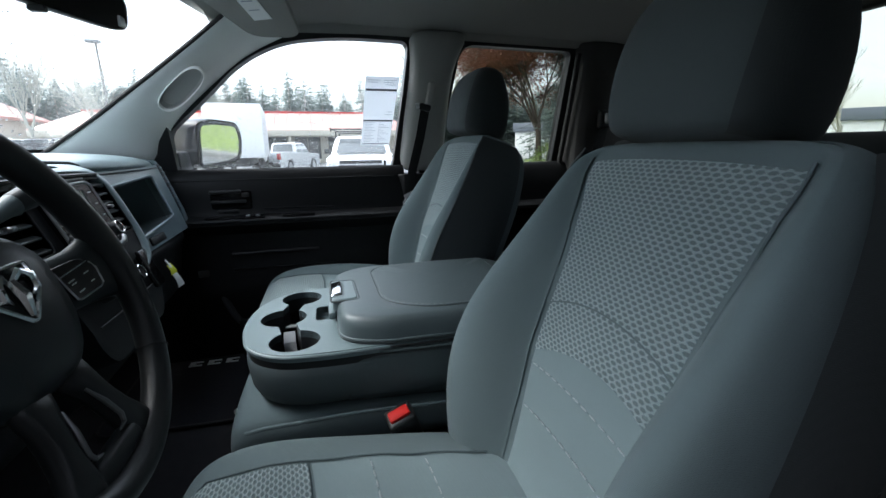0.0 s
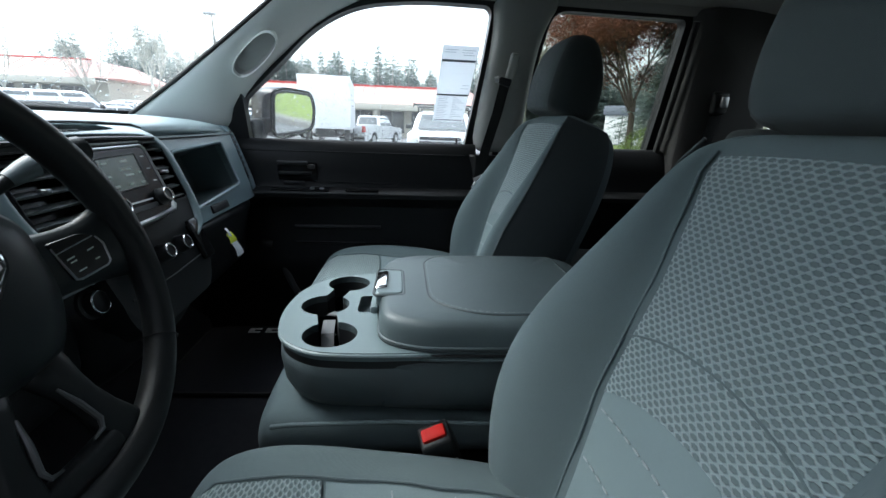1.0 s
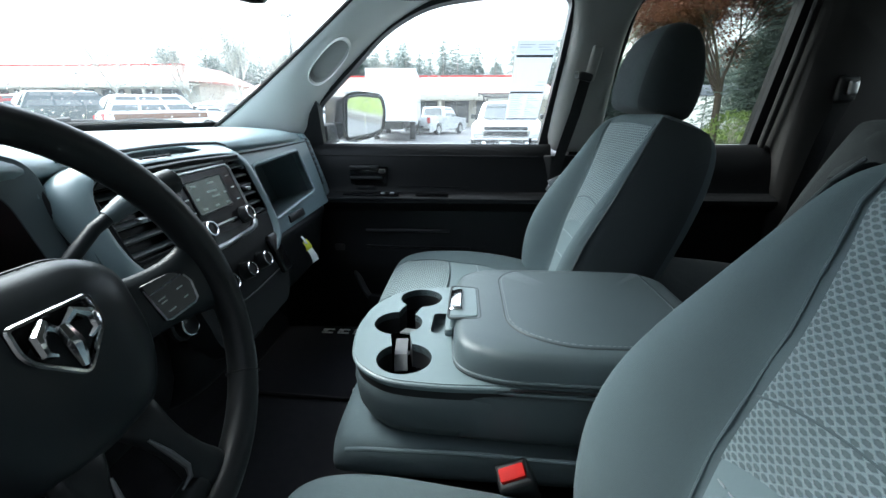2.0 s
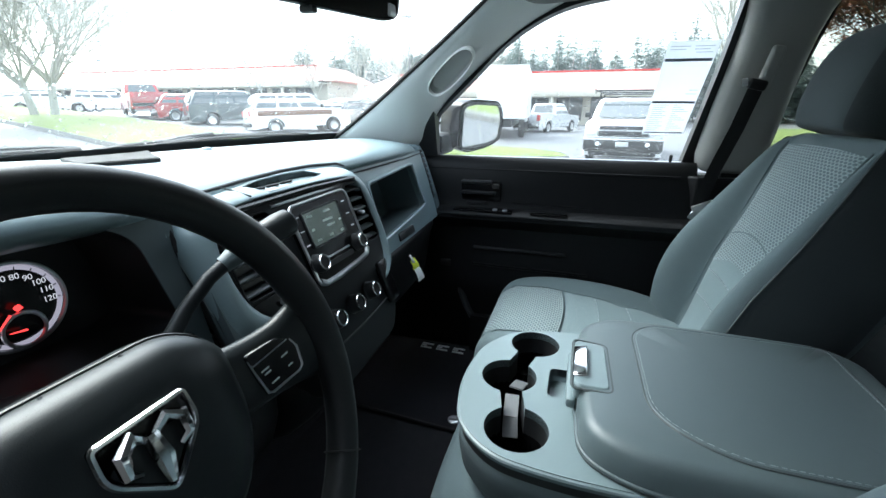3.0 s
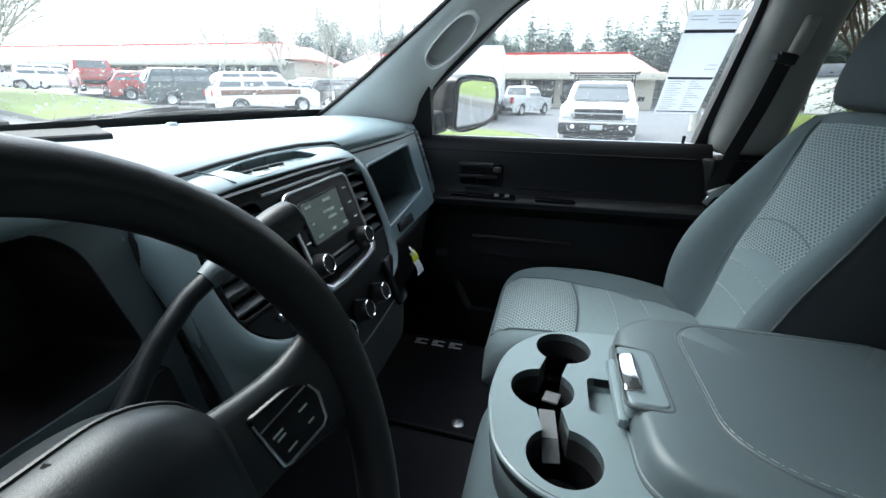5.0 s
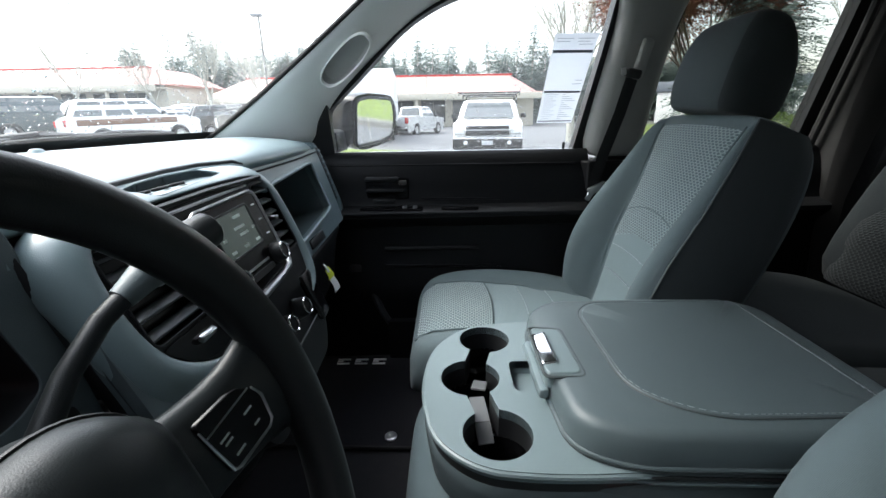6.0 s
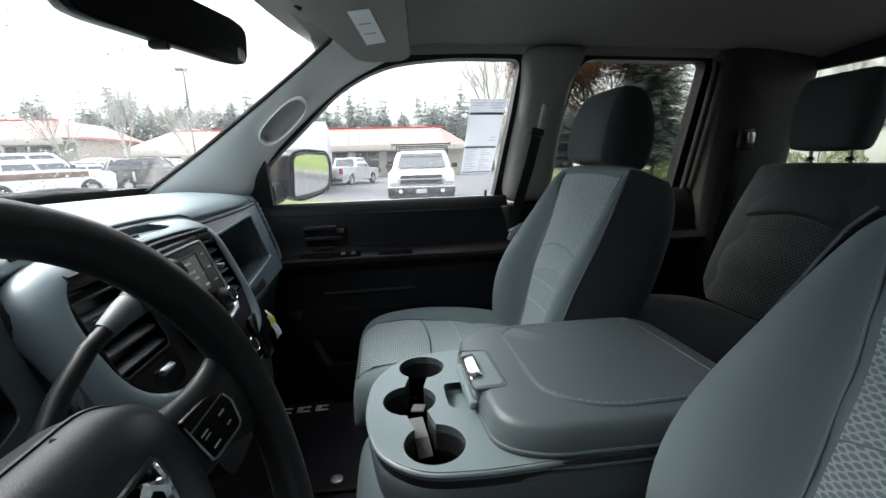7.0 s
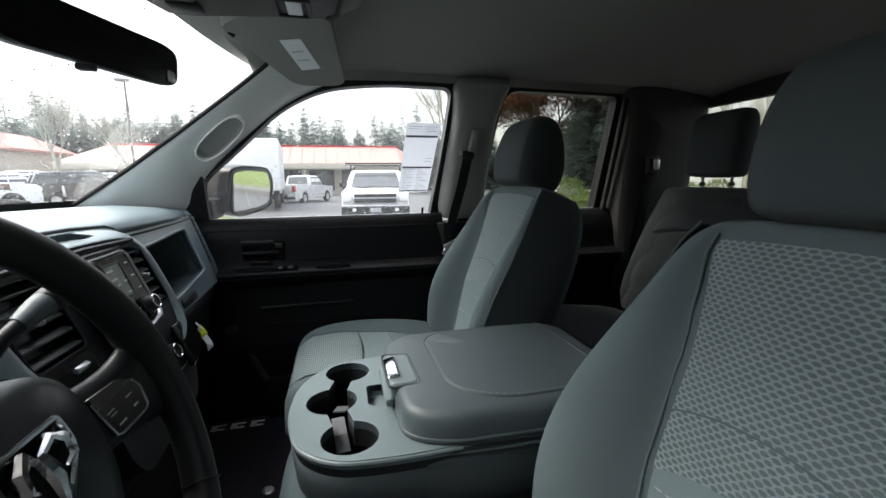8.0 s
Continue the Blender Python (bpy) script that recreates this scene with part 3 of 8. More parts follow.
# map pocket with its raised lip
lip = [(0.0, 0.800, 0.895), (0.010, 0.800, 0.862), (0.030, 0.800, 0.812), (0.050, 0.798, 0.780), (0.080, 0.798, 0.769), (0.30, 0.798, 0.766), (0.55, 0.80, 0.77), (0.64, 0.805, 0.82)]
part("pocket_lip", tube(lip, 0.013, 10), mat("grey_pocket_edge", (0.035, 0.036, 0.037), 0.45), d1, "grey lip of the map pocket")
bm = loft([[V((x, y, z)) for y, z in ((0.775, 0.79), (0.765, 0.70), (0.775, 0.64), (0.84, 0.64), (0.84, 0.79))] for x in (0.05, 0.3, 0.62)])
part("map_pocket", bm, DOORM, d1)
part("lock_knob", tube([(0.664, 0.925, 1.36), (0.664, 0.923, 1.388), (0.664, 0.923, 1.392)], [0.004, 0.0055, 0.003], 8), BLACK, d1, "black lock knob on the sill")


# ---- centre pillar, rear pillar, rear wall ----
def pillar_b(side):
    t = thing("pillar", (0.82, flip(0.85, side), 0.6), "grey plastic centre door pillar cover", "pillar", kind="structure")
    rows = []
    for z, x0, x1, yi in ((1.345, 0.718, 0.908, 0.838), (1.45, 0.725, 0.915, 0.812), (1.6, 0.742, 0.922, 0.775), (1.72, 0.757, 0.93, 0.742), (1.80, 0.755, 0.955, 0.722), (1.865, 0.74, 1.0, 0.72)):
        yo = glass_y(0.8, z) + 0.0
        rows.append([V((x, flip(y, side), z)) for x, y in ((x0, yo), (x0 + 0.006, yi + 0.04), (x0 + 0.02, yi + 0.012), (x0 + 0.05, yi), (x1 - 0.05, yi), (x1 - 0.02, yi + 0.012), (x1 - 0.006, yi + 0.04), (x1, yo), (x1 - 0.02, yo + 0.06), (x0 + 0.02, yo + 0.06))])
    part("upper_cover", loft(rows), TRIM_SHADE, t, "upper cover with its shade in the grey", sub=1)
    rows = []
    for z, yi in ((0.60, 0.80), (0.9, 0.825), (1.2, 0.84), (1.335, 0.835)):
        rows.append([V((x, flip(y, side), z)) for x, y in ((0.70, 0.97), (0.705, yi + 0.03), (0.73, yi), (0.89, yi), (0.92, yi + 0.03), (0.925, 0.97))])
    part("lower_cover", loft(rows), DOORM, t, "black lower cover", bevel=0.006)
    return t


pillar_b(1)
pillar_b(-1)


def pillar_c(side):
    t = thing("pillar_rear", (1.65, flip(0.85, side), 0.6), "grey plastic rear corner pillar cover", "pillar", kind="structure")
    rows = []
    for z, x0, yi in ((0.62, 1.52, 0.83), (1.0, 1.52, 0.835), (1.33, 1.52, 0.84), (1.5, 1.512, 0.812), (1.65, 1.505, 0.775), (1.78, 1.50, 0.745), (1.86, 1.47, 0.74)):
        yo = glass_y(1.6, max(z, 1.37))
        rows.append([V((x, flip(y, side), z)) for x, y in ((x0, yo), (x0 + 0.01, yi + 0.03), (x0 + 0.05, yi), (1.72, yi - 0.005), (1.80, yi - 0.01), (1.835, yi - 0.012), (1.86, yi), (1.86, yo + 0.05), (x0, yo + 0.05))])
    # darkest copy of the pillar plastic stands for the dim rear corner
    part("cover", loft(rows), TRIM_DEEP_SHADE, t, bevel=0.01)
    # folded edge beside the door seal
    part("seal", tube([(1.498, flip(0.935, side), 0.8), (1.498, flip(0.925, side), 1.36), (1.487, flip(0.83, side), 1.65), (1.478, flip(0.775, side), 1.82)], 0.012, 8), RUBBER, t, "black rubber door seal")
    return t


pillar_c(1)
pillar_c(-1)

bk = thing("wall_rear", (1.88, MID, 0.6), "rear cab wall with a wide window", "wall", kind="structure")
RG = rounded([(-0.87, 1.43), (-0.86, 1.70), (-0.80, 1.795), (0.84, 1.795), (0.90, 1.70), (0.91, 1.43)], [0.03, 0.08, 0.05, 0.05, 0.08, 0.03], 5)
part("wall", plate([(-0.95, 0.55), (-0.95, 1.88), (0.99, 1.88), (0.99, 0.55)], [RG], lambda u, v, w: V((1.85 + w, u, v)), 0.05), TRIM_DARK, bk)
g = part("pane", plate(RG, [], lambda u, v, w: V((1.875 + w, u, v)), 0.004), GLASS_DARK, bk, smooth=False)
g.visible_shadow = False
part("window_seal", closed_tube([V((1.848, p[0], p[1])) for p in RG], 0.006, 8, axis=(1, 0, 0)), RUBBER, bk)

# driver side sill below the open door
bm = bmesh.new()
loft([[V((x, y, z)) for y, z in ((-0.80, 0.60), (-0.81, 0.655), (-0.85, 0.665), (-0.93, 0.65), (-0.945, 0.60), (-0.94, 0.50), (-0.80, 0.50))] for x in (-0.45, 0.2, 0.75)], True, True, bm)
tagged(part("trim_sill", bm, BLACK, bevel=0.006), "black scuff plate on the driver door sill", "trim", kind="structure")
bm = bmesh.new()
loft([[V((x, y, z)) for y, z in ((-0.80, 0.60), (-0.81, 1.30), (-0.95, 1.36), (-0.96, 0.50))] for x in (-0.75, -0.42)], True, True, bm)
tagged(part("trim_kick", bm, BLACK, bevel=0.01), "black kick panel before the driver door", "trim", kind="structure")
bm = bmesh.new()
loft([[V((x, y, z)) for y, z in ((0.84, 0.60), (0.85, 1.30), (0.99, 1.36), (1.0, 0.50))] for x in (-0.75, -0.28)], True, True, bm)
tagged(part("trim_kick", bm, BLACK, bevel=0.01), "black kick panel before the passenger door", "trim", kind="structure")


# seat belts
def front_belt(side):
    b = thing("seat_belt", (0.80, flip(0.8, side), 0.64), "black webbing seat belt hanging at the door pillar", "seat belt", "front seat belts")
    f = lambda x, y, z: V((x, flip(y, side), z))
    part("webbing", tube([f(0.808, 0.765, 1.585), f(0.79, 0.785, 1.48), f(0.762, 0.808, 1.36), f(0.745, 0.818, 1.27), f(0.745, 0.815, 1.15), f(0.74, 0.79, 0.90), f(0.74, 0.78, 0.66)], 0.018, 8, flat=0.10, up=(1, 0, 0)), BELT, b)
    part("adjuster", turned(rbox(-0.016, 0.016, -0.012, 0.012, -0.055, 0.055, 0.01, 3), Matrix.Translation(f(0.826, 0.752, 1.63)) @ pose(0, 0, 0, 14 * side, 8, 0)), TRIM_SHADE, b, "grey belt height adjuster")
    part("guide_loop", turned(rbox(-0.022, 0.022, -0.014, 0.012, -0.012, 0.014, 0.007, 3), Matrix.Translation(f(0.805, 0.755, 1.592)) @ pose(0, 0, 0, 10, 12, 0)), BLACK, b, "black guide loop")
    part("guide_pin", tube([f(0.770, 0.752, 1.597), f(0.782, 0.748, 1.599)], [0.010, 0.010], 10), SATIN, b, "bright steel pivot")
    tz = 1.252 if side > 0 else 0.95  # the driver belt's tongue has slid down
    tng = part("tongue", turned(rbox(-0.03, 0.03, -0.008, 0.008, -0.012, 0.012, 0.004), Matrix.Translation(f(0.752, 0.806, tz)) @ pose(0, 0, 0, 0, -25, 0)), SATIN, b, "steel belt tongue")
    part("tongue_blade", turned(rbox(-0.009, 0.009, -0.0022, 0.0022, -0.035, 0.0, 0.002, 1), Matrix.Translation(f(0.738, 0.805, tz - 0.008)) @ pose(0, 0, 0, 0, 28, 0)), SATIN, tng)
    return b


front_belt(1)
front_belt(-1)
for sd in (1, -1):
    b = thing("rear_seat_belt", (1.62, flip(0.76, sd), 1.0), "black rear seat belt at the corner pillar", "seat belt", "rear seat belts")
    f = lambda x, y, z: V((x, flip(y, sd), z))
    part("guide_loop", turned(rbox(-0.03, 0.03, -0.018, 0.012, -0.04, 0.04, 0.012, 3), Matrix.Translation(f(1.625, 0.782, 1.555))), BLACK, b, "glossy black guide loop")
    part("guide_pin", turned(rbox(-0.014, 0.014, -0.01, 0.01, -0.022, 0.022, 0.008, 3), Matrix.Translation(f(1.632, 0.762, 1.558))), SATIN, b, "bright steel pivot")
    part("webbing", tube([f(1.63, 0.782, 1.53), f(1.61, 0.795, 1.40), f(1.58, 0.80, 1.2), f(1.56, 0.78, 1.0)], 0.024, 8, flat=0.08, up=(1, 0, 0)), BELT, b)

# plain wall added along the open driver door, never seen: it blocks side light
bm = bmesh.new()
box(bm, -4.0, 4.5, -1.40, -1.30, 0.0, 2.35)
tagged(part("light_block_wall", bm, mat("light_block_grey", (0.07, 0.07, 0.07), 0.9, mottle=0.2), smooth=False), "unseen wall added to block light at the open driver door", "wall", kind="structure")
# ---- dashboard ----
dash = thing("dashboard", (-0.3, MID, 0.7), "slate grey moulded dashboard with a centre stack and open cubby", "dashboard")

# soft top pad: swept across the cab, with the hood over the instruments swelling up
PAD = [  # y, front edge x, front edge z, crest z, rear end x
    (-0.80, -0.10, 1.385, 1.430, -0.46), (-0.70, -0.075, 1.40, 1.445, -0.52), (-0.60, -0.06, 1.428, 1.462, -0.55), (-0.46, -0.055, 1.437, 1.470, -0.585),
    (-0.34, -0.06, 1.432, 1.466, -0.60), (-0.24, -0.085, 1.418, 1.452, -0.61), (-0.10, -0.125, 1.414, 1.442, -0.615), (0.05, -0.138, 1.414, 1.440, -0.61), (0.16, -0.118, 1.414, 1.440, -0.60),
    (0.24, -0.112, 1.412, 1.439, -0.585), (0.40, -0.118, 1.410, 1.438, -0.55), (0.58, -0.126, 1.408, 1.437, -0.50), (0.70, -0.136, 1.405, 1.434, -0.46), (0.77, -0.15, 1.398, 1.428, -0.43), (0.80, -0.19, 1.385, 1.418, -0.41)]
rows = []
for y, fx, fz, cz, bx in PAD:
    rows.append([V((x, y, z)) for x, z in ((fx - 0.006, fz - 0.022), (fx, fz - 0.010), (fx - 0.003, fz), (fx - 0.018, fz + (cz - fz) * 0.45), (fx - 0.07, fz + (cz - fz) * 0.82), (fx - 0.15, cz), ((fx + bx) / 2 - 0.03, cz + 0.003), (bx + 0.10, cz - 0.002), (bx, cz - 0.012), (bx - 0.02, cz - 0.06), (-0.35, 1.33), (fx - 0.07, fz - 0.035))])
part("top_pad", loft(rows), DASH, dash, "pebbled slate grey top pad", sub=1)

# passenger face with the open cubby
FT, FB = V((-0.124, 0, 1.395)), V((-0.052, 0, 1.172))
FN = V((0.223, 0, 0.072)).normalized()


def face_pt(u, v, w):
    """u: y. v: 0 at the lower edge to 1 at the upper. w: depth behind the face."""
    p = FB.lerp(FT, v)
    sweep = 0.022 * max(0.0, (u - 0.45) / 0.35) ** 2
    return V((p.x - sweep - FN.x * w, u, p.z - FN.z * w))


CUB = rounded([(0.300, 0.175), (0.316, 0.81), (0.630, 0.875), (0.645, 0.275)], [0.03, 0.03, 0.04, 0.04], 5)
part("passenger_face", plate(rounded([(0.165, 0.0), (0.165, 1.0), (0.772, 1.0), (0.745, 0.02)], [0.001, 0.001, 0.03, 0.02], 4), [CUB], face_pt, 0.02), DASH, dash, bevel=0.004)
inner = [((p[0] - 0.485) * 0.94 + 0.485, (p[1] - 0.6) * 0.88 + 0.60) for p in CUB]
part("cubby", loft([[face_pt(p[0], p[1], 0.004) for p in CUB], [face_pt(p[0], p[1], 0.02) for p in CUB], [face_pt(p[0], p[1], 0.13) for p in inner], [face_pt((p[0] - 0.485) * 0.9 + 0.485, (p[1] - 0.6) * 0.85 + 0.6, 0.137) for p in inner]], "end"), DASH_LOW, dash, "deep open cubby shelf")
part("cubby_rim", closed_tube([face_pt(p[0], p[1], -0.001) for p in CUB], 0.005, 8, axis=FN), DASH, dash)
# the seam under the pad and the lower edge of the face
part("seam", tube([face_pt(0.17, 0.955, -0.0008), face_pt(0.45, 0.955, -0.0008), face_pt(0.60, 0.955, -0.0008), face_pt(0.76, 0.955, -0.0008)], 0.002, 6), BLACK, dash, "dark panel gap")
part("latch_recess", turned(rbox(-0.012, 0.006, -0.052, 0.052, -0.011, 0.012, 0.003), Matrix.Translation(face_pt(0.445, 0.105, 0.004)) @ pose(0, 0, 0, 0, -18, 0)), BLACK, dash, "dark glove box pull")
# lower glove door, set back: its black stands for the shade there
rows = []
for y in (0.17, 0.3, 0.45, 0.6, 0.72, 0.76):
    k = 0.02 * max(0, (y - 0.5) / 0.26) ** 2
    rows.append([V((x - k, y, z)) for x, z in ((-0.058, 1.176), (-0.062, 1.15), (-0.078, 1.12), (-0.09, 1.03), (-0.10, 0.96), (-0.14, 0.935), (-0.36, 0.94), (-0.36, 1.17))])
part("glove_door", loft(rows), BLACK, dash, "lower glove box door, blackened for its shade", sub=1)

# end cap with the side demister slots
rows = []
cap_loop = [(-0.20, 1.415), (-0.155, 1.412), (-0.14, 1.39), (-0.115, 1.32), (-0.085, 1.23), (-0.075, 1.185), (-0.10, 1.165), (-0.22, 1.17)]
for y, s in ((0.765, 0.97), (0.783, 1.0), (0.80, 0.97)):
    rows.append([V((-0.15 + (x + 0.15) * s, y, 1.29 + (z - 1.29) * s)) for x, z in cap_loop])
part("end_cap", loft(rows), DASH, dash, bevel=0.004)
vent = part("side_demister", turned(rbox(-0.008, 0.004, -0.014, 0.014, -0.085, 0.085, 0.004), Matrix.Translation((-0.118, 0.772, 1.315)) @ pose(0, 0, 0, 0, -18, 0)), BLACK, dash, "black slotted side demister")
for k in range(9):
    z = 1.245 + k * 0.0175
    part("slat", rbox(-0.1195 - (z - 1.315) * 0.325, -0.1095 - (z - 1.315) * 0.325, 0.762, 0.783, z - 0.0028, z + 0.0028, 0.001, 1), DASH, vent)

# centre stack: one broad slate surround with a graphite panel let into it
ST, SB = V((-0.057, 0, 1.408)), V((0.012, 0, 1.238))
SD = (SB - ST).normalized()
SN = V((-SD.z, 0, SD.x))
SN = SN if SN.x > 0 else -SN


def stack_pt(u, v, w=0.0):
    """u: y. v: metres down the stack's face from its top. w: metres proud of it."""
    p = ST + SD * v
    return V((p.x + SN.x * w, u, p.z + SN.z * w))


INP = rounded([(-0.224, 0.150), (-0.224, 0.04), (-0.185, 0.010), (0.140, 0.010), (0.180, 0.035), (0.176, 0.185), (0.150, 0.200), (-0.10, 0.205), (-0.165, 0.190)], [0.04, 0.03, 0.03, 0.03, 0.03, 0.03, 0.02, 0.02, 0.05], 6)
VENTS = [(0.108, 0.168, 0.022, 0.145, 6), (-0.212, -0.108, 0.024, 0.135, 5)]
vent_outline = lambda y0, y1, v0, v1: rounded([(y0, v0), (y1, v0), (y1, v1), (y0, v1)], 0.012, 4)
part("stack_panel", plate(INP, [vent_outline(*q[:4]) for q in VENTS], lambda u, v, w: stack_pt(u, v, -0.006 - w), 0.03), PANELG, dash, "graphite inner panel")
part("stack_shadow_gap", tube([stack_pt(-0.20, 0.012, -0.003), stack_pt(0.0, 0.010, -0.003), stack_pt(0.155, 0.014, -0.003)], 0.004, 6), BLACK, dash, "dark gap under the hood")
part("stack_strip", tube([stack_pt(-0.10, 0.0205, -0.004), stack_pt(0.0, 0.0195, -0.004), stack_pt(0.10, 0.019, -0.004)], 0.0022, 6), SATIN, dash, "fine satin strip over the radio")
# hood over the stack, with a shallow tray sunk into it
TRAY = rounded([(-0.113, -0.093), (-0.067, -0.104), (-0.004, -0.107), (0.059, -0.103), (0.078, -0.076), (0.05, -0.072), (-0.09, -0.062)], [0.004, 0.02, 0.02, 0.012, 0.004, 0.01, 0.012], 4)
hz = lambda y, x=-0.11: 1.4205 - 0.29 * max(0, x + 0.11) - 0.5 * max(0, y - 0.10) ** 1.5 - 1.1 * max(0, -0.14 - y) ** 1.5
# slate cowl: the inner edge runs round the panel, the outer edge along the pad and down both flanks
COWL = [(0.112, 0.226, stack_pt(0.120, 0.231, -0.014)), (0.140, 0.206, stack_pt(0.164, 0.216, -0.020)), (0.160, 0.176, stack_pt(0.190, 0.186, -0.028)), (0.170, 0.13, stack_pt(0.204, 0.13, -0.034)), (0.172, 0.07, stack_pt(0.208, 0.06, -0.036)),
        (0.168, 0.034, stack_pt(0.206, 0.015, -0.040)), (0.152, 0.012, V((-0.098, 0.196, 1.410))), (0.10, 0.006, V((-0.113, 0.15, 1.4190))), (0.0, 0.004, V((-0.122, 0.02, 1.4210))), (-0.10, 0.004, V((-0.113, -0.09, 1.4200))),
        (-0.16, 0.006, V((-0.105, -0.155, 1.4170))), (-0.197, 0.014, V((-0.100, -0.218, 1.410))), (-0.216, 0.036, V((-0.085, -0.253, 1.392))), (-0.222, 0.075, stack_pt(-0.249, 0.060, -0.022)), (-0.220, 0.12, stack_pt(-0.248, 0.125, -0.018)),
        (-0.203, 0.156, stack_pt(-0.238, 0.180, -0.014)), (-0.165, 0.181, stack_pt(-0.176, 0.211, -0.014)), (-0.112, 0.197, stack_pt(-0.110, 0.218, -0.014))]
rows = []
for y, v, o in COWL:
    f = stack_pt(y, v, 0.002)
    swell = V((0.0015, 0, 0.004)) * min(1.0, (o - f).length / 0.05) if abs(y) < 0.16 and v < 0.02 else SN * (0.022 if y > 0 else 0.012) * min(1.0, (o - f).length / 0.04)
    rows.append([stack_pt(y, v, -0.030), stack_pt(y, v, -0.004), f.lerp(o, 0.07), f.lerp(o, 0.30) + swell * 0.55, f.lerp(o, 0.65) + swell, o, o + V((-0.012, 0, -0.03))])
raw = part("hood_shape", loft(rows), DASH, None, sub=2)
cutter = part("tray_shape", plate(TRAY, [], lambda u, v, w: V((v, u, 1.45 - w)), 0.042), DASH, None, smooth=False)
bo = raw.modifiers.new("opening", "BOOLEAN")
bo.operation, bo.object, bo.solver = "DIFFERENCE", cutter, "EXACT"
me = bpy.data.meshes.new_from_object(raw.evaluated_get(bpy.context.evaluated_depsgraph_get()))
for o in (raw, cutter):
    bpy.data.objects.remove(o)
me.shade_smooth()
me.set_sharp_from_angle(angle=radians(50))
hood = new("stack_hood", me)
hood.parent = dash
hood.matrix_parent_inverse = dash.matrix_basis.inverted()
hood["label"] = "smooth slate cowl round the stack with a sunk tray"
part("hood_joint", tube([(-0.104, -0.140, 1.4205), (-0.085, -0.134, 1.4165), (-0.060, -0.128, 1.4085)], 0.0011, 5), SEAM, hood, "fine panel joint")
part("pad_gap", tube([(-0.101, -0.200, 1.4185), (-0.104, -0.142, 1.4205), (-0.113, -0.086, 1.4215), (-0.124, 0.019, 1.4225), (-0.124, 0.10, 1.4215), (-0.108, 0.178, 1.4185), (-0.098, 0.195, 1.412)], [0.002, 0.003, 0.0034, 0.0034, 0.0034, 0.003, 0.0015], 8), BLACK, hood, "dark gap under the top pad")
tr = part("tray", loft([[V((p[1], p[0], hz(p[0], p[1]) - 0.001)) for p in TRAY], [V((p[1], p[0], hz(p[0], p[1]) - 0.014)) for p in TRAY], [V((-0.085 + (p[1] + 0.085) * 0.9, -0.02 + (p[0] + 0.02) * 0.95, hz(p[0], p[1]) - 0.0145)) for p in TRAY]], "end"), PANELG, hood, "dark sunk tray")
part("tray_rim", closed_tube([V((p[1], p[0], hz(p[0], p[1]) + 0.0004)) for p in TRAY], 0.0014, 6), DASH, tr)
# raised blocks in place of the cast badge on the tray's floor
for k in range(3):
    y = -0.080 + k * 0.034
    for q, wd in ((0.0, 0.028), (0.009, 0.012), (0.017, 0.026)):
        x = -0.092 + q
        part("raised_block", rbox(x, x + 0.006, y - wd / 2, y + wd / 2, hz(y, x) - 0.0155, hz(y, x) - 0.004, 0.0012, 1), PANELG, tr)


def louvre(name, y0, y1, v0, v1, count):
    """Slats set back in a dark box behind the panel."""
    vo = vent_outline(y0, y1, v0, v1)
    vent = part(name, loft([[stack_pt(p[0], p[1], w) for p in vo] for w in (-0.0055, -0.030, -0.031)], "end"), GLOSSB, dash, "black air vent")
    part("vent_lip", closed_tube([stack_pt(p[0], p[1], -0.005) for p in vo], 0.0016, 6, axis=SN), PANELG, vent)
    for k in range(count):
        v = v0 + (v1 - v0) * (k + 0.5) / count
        part("slat", turned(rbox(-0.007, 0.007, -(y1 - y0) / 2 + 0.001, (y1 - y0) / 2 - 0.001, -0.0022, 0.0022, 0.001, 1), Matrix.Translation(stack_pt((y0 + y1) / 2, v, -0.014)) @ pose(0, 0, 0, 0, 18, 0)), SLATM, vent)
    part("tab", turned(rbox(-0.006, 0.008, -0.006, 0.006, -0.0035, 0.0035, 0.0015, 1), Matrix.Translation(stack_pt((y0 + y1) / 2, (v0 + v1) / 2, -0.008))), SATIN, vent, "small silver vent tab")
    return vent


for q in VENTS:
    louvre("air_vent", *q)
sw = part("dimmer_plate", plate(rounded([(-0.212, 0.139), (-0.112, 0.139), (-0.118, 0.180), (-0.172, 0.180)], [0.012, 0.008, 0.012, 0.03], 4), [], lambda u, v, w: stack_pt(u, v, -0.003 - w), 0.006), GLOSSB, dash)
part("vent_wheel", turned(rbox(-0.004, 0.004, -0.013, 0.013, -0.004, 0.004, 0.002), Matrix.Translation(stack_pt(-0.152, 0.154, 0.001)) @ pose(0, 0, 0, 0, 22, 0)), SATIN, sw, "silver vent wheel")

# radio with bezel, screen, knobs
radio = thing("radio", stack_pt(0, 0.1, 0.0), "gloss black dashboard radio with a lit touch screen", "radio")
BEZ = rounded([(-0.078, 0.031), (0.094, 0.029), (0.089, 0.160), (-0.079, 0.167)], 0.016, 5)
part("face", plate(BEZ, [], lambda u, v, w: stack_pt(u, v, 0.004 - w), 0.014), GLOSSB, radio)
part("bezel", closed_tube([stack_pt(p[0], p[1], 0.004) for p in BEZ], 0.003, 8, axis=SN), SATIN, radio, "satin silver bezel")
lowb = [stack_pt(-0.076, 0.158, 0.005), stack_pt(-0.066, 0.1655, 0.007), stack_pt(-0.03, 0.167, 0.008), stack_pt(0.04, 0.1635, 0.008), stack_pt(0.076, 0.1595, 0.007), stack_pt(0.088, 0.150, 0.005)]
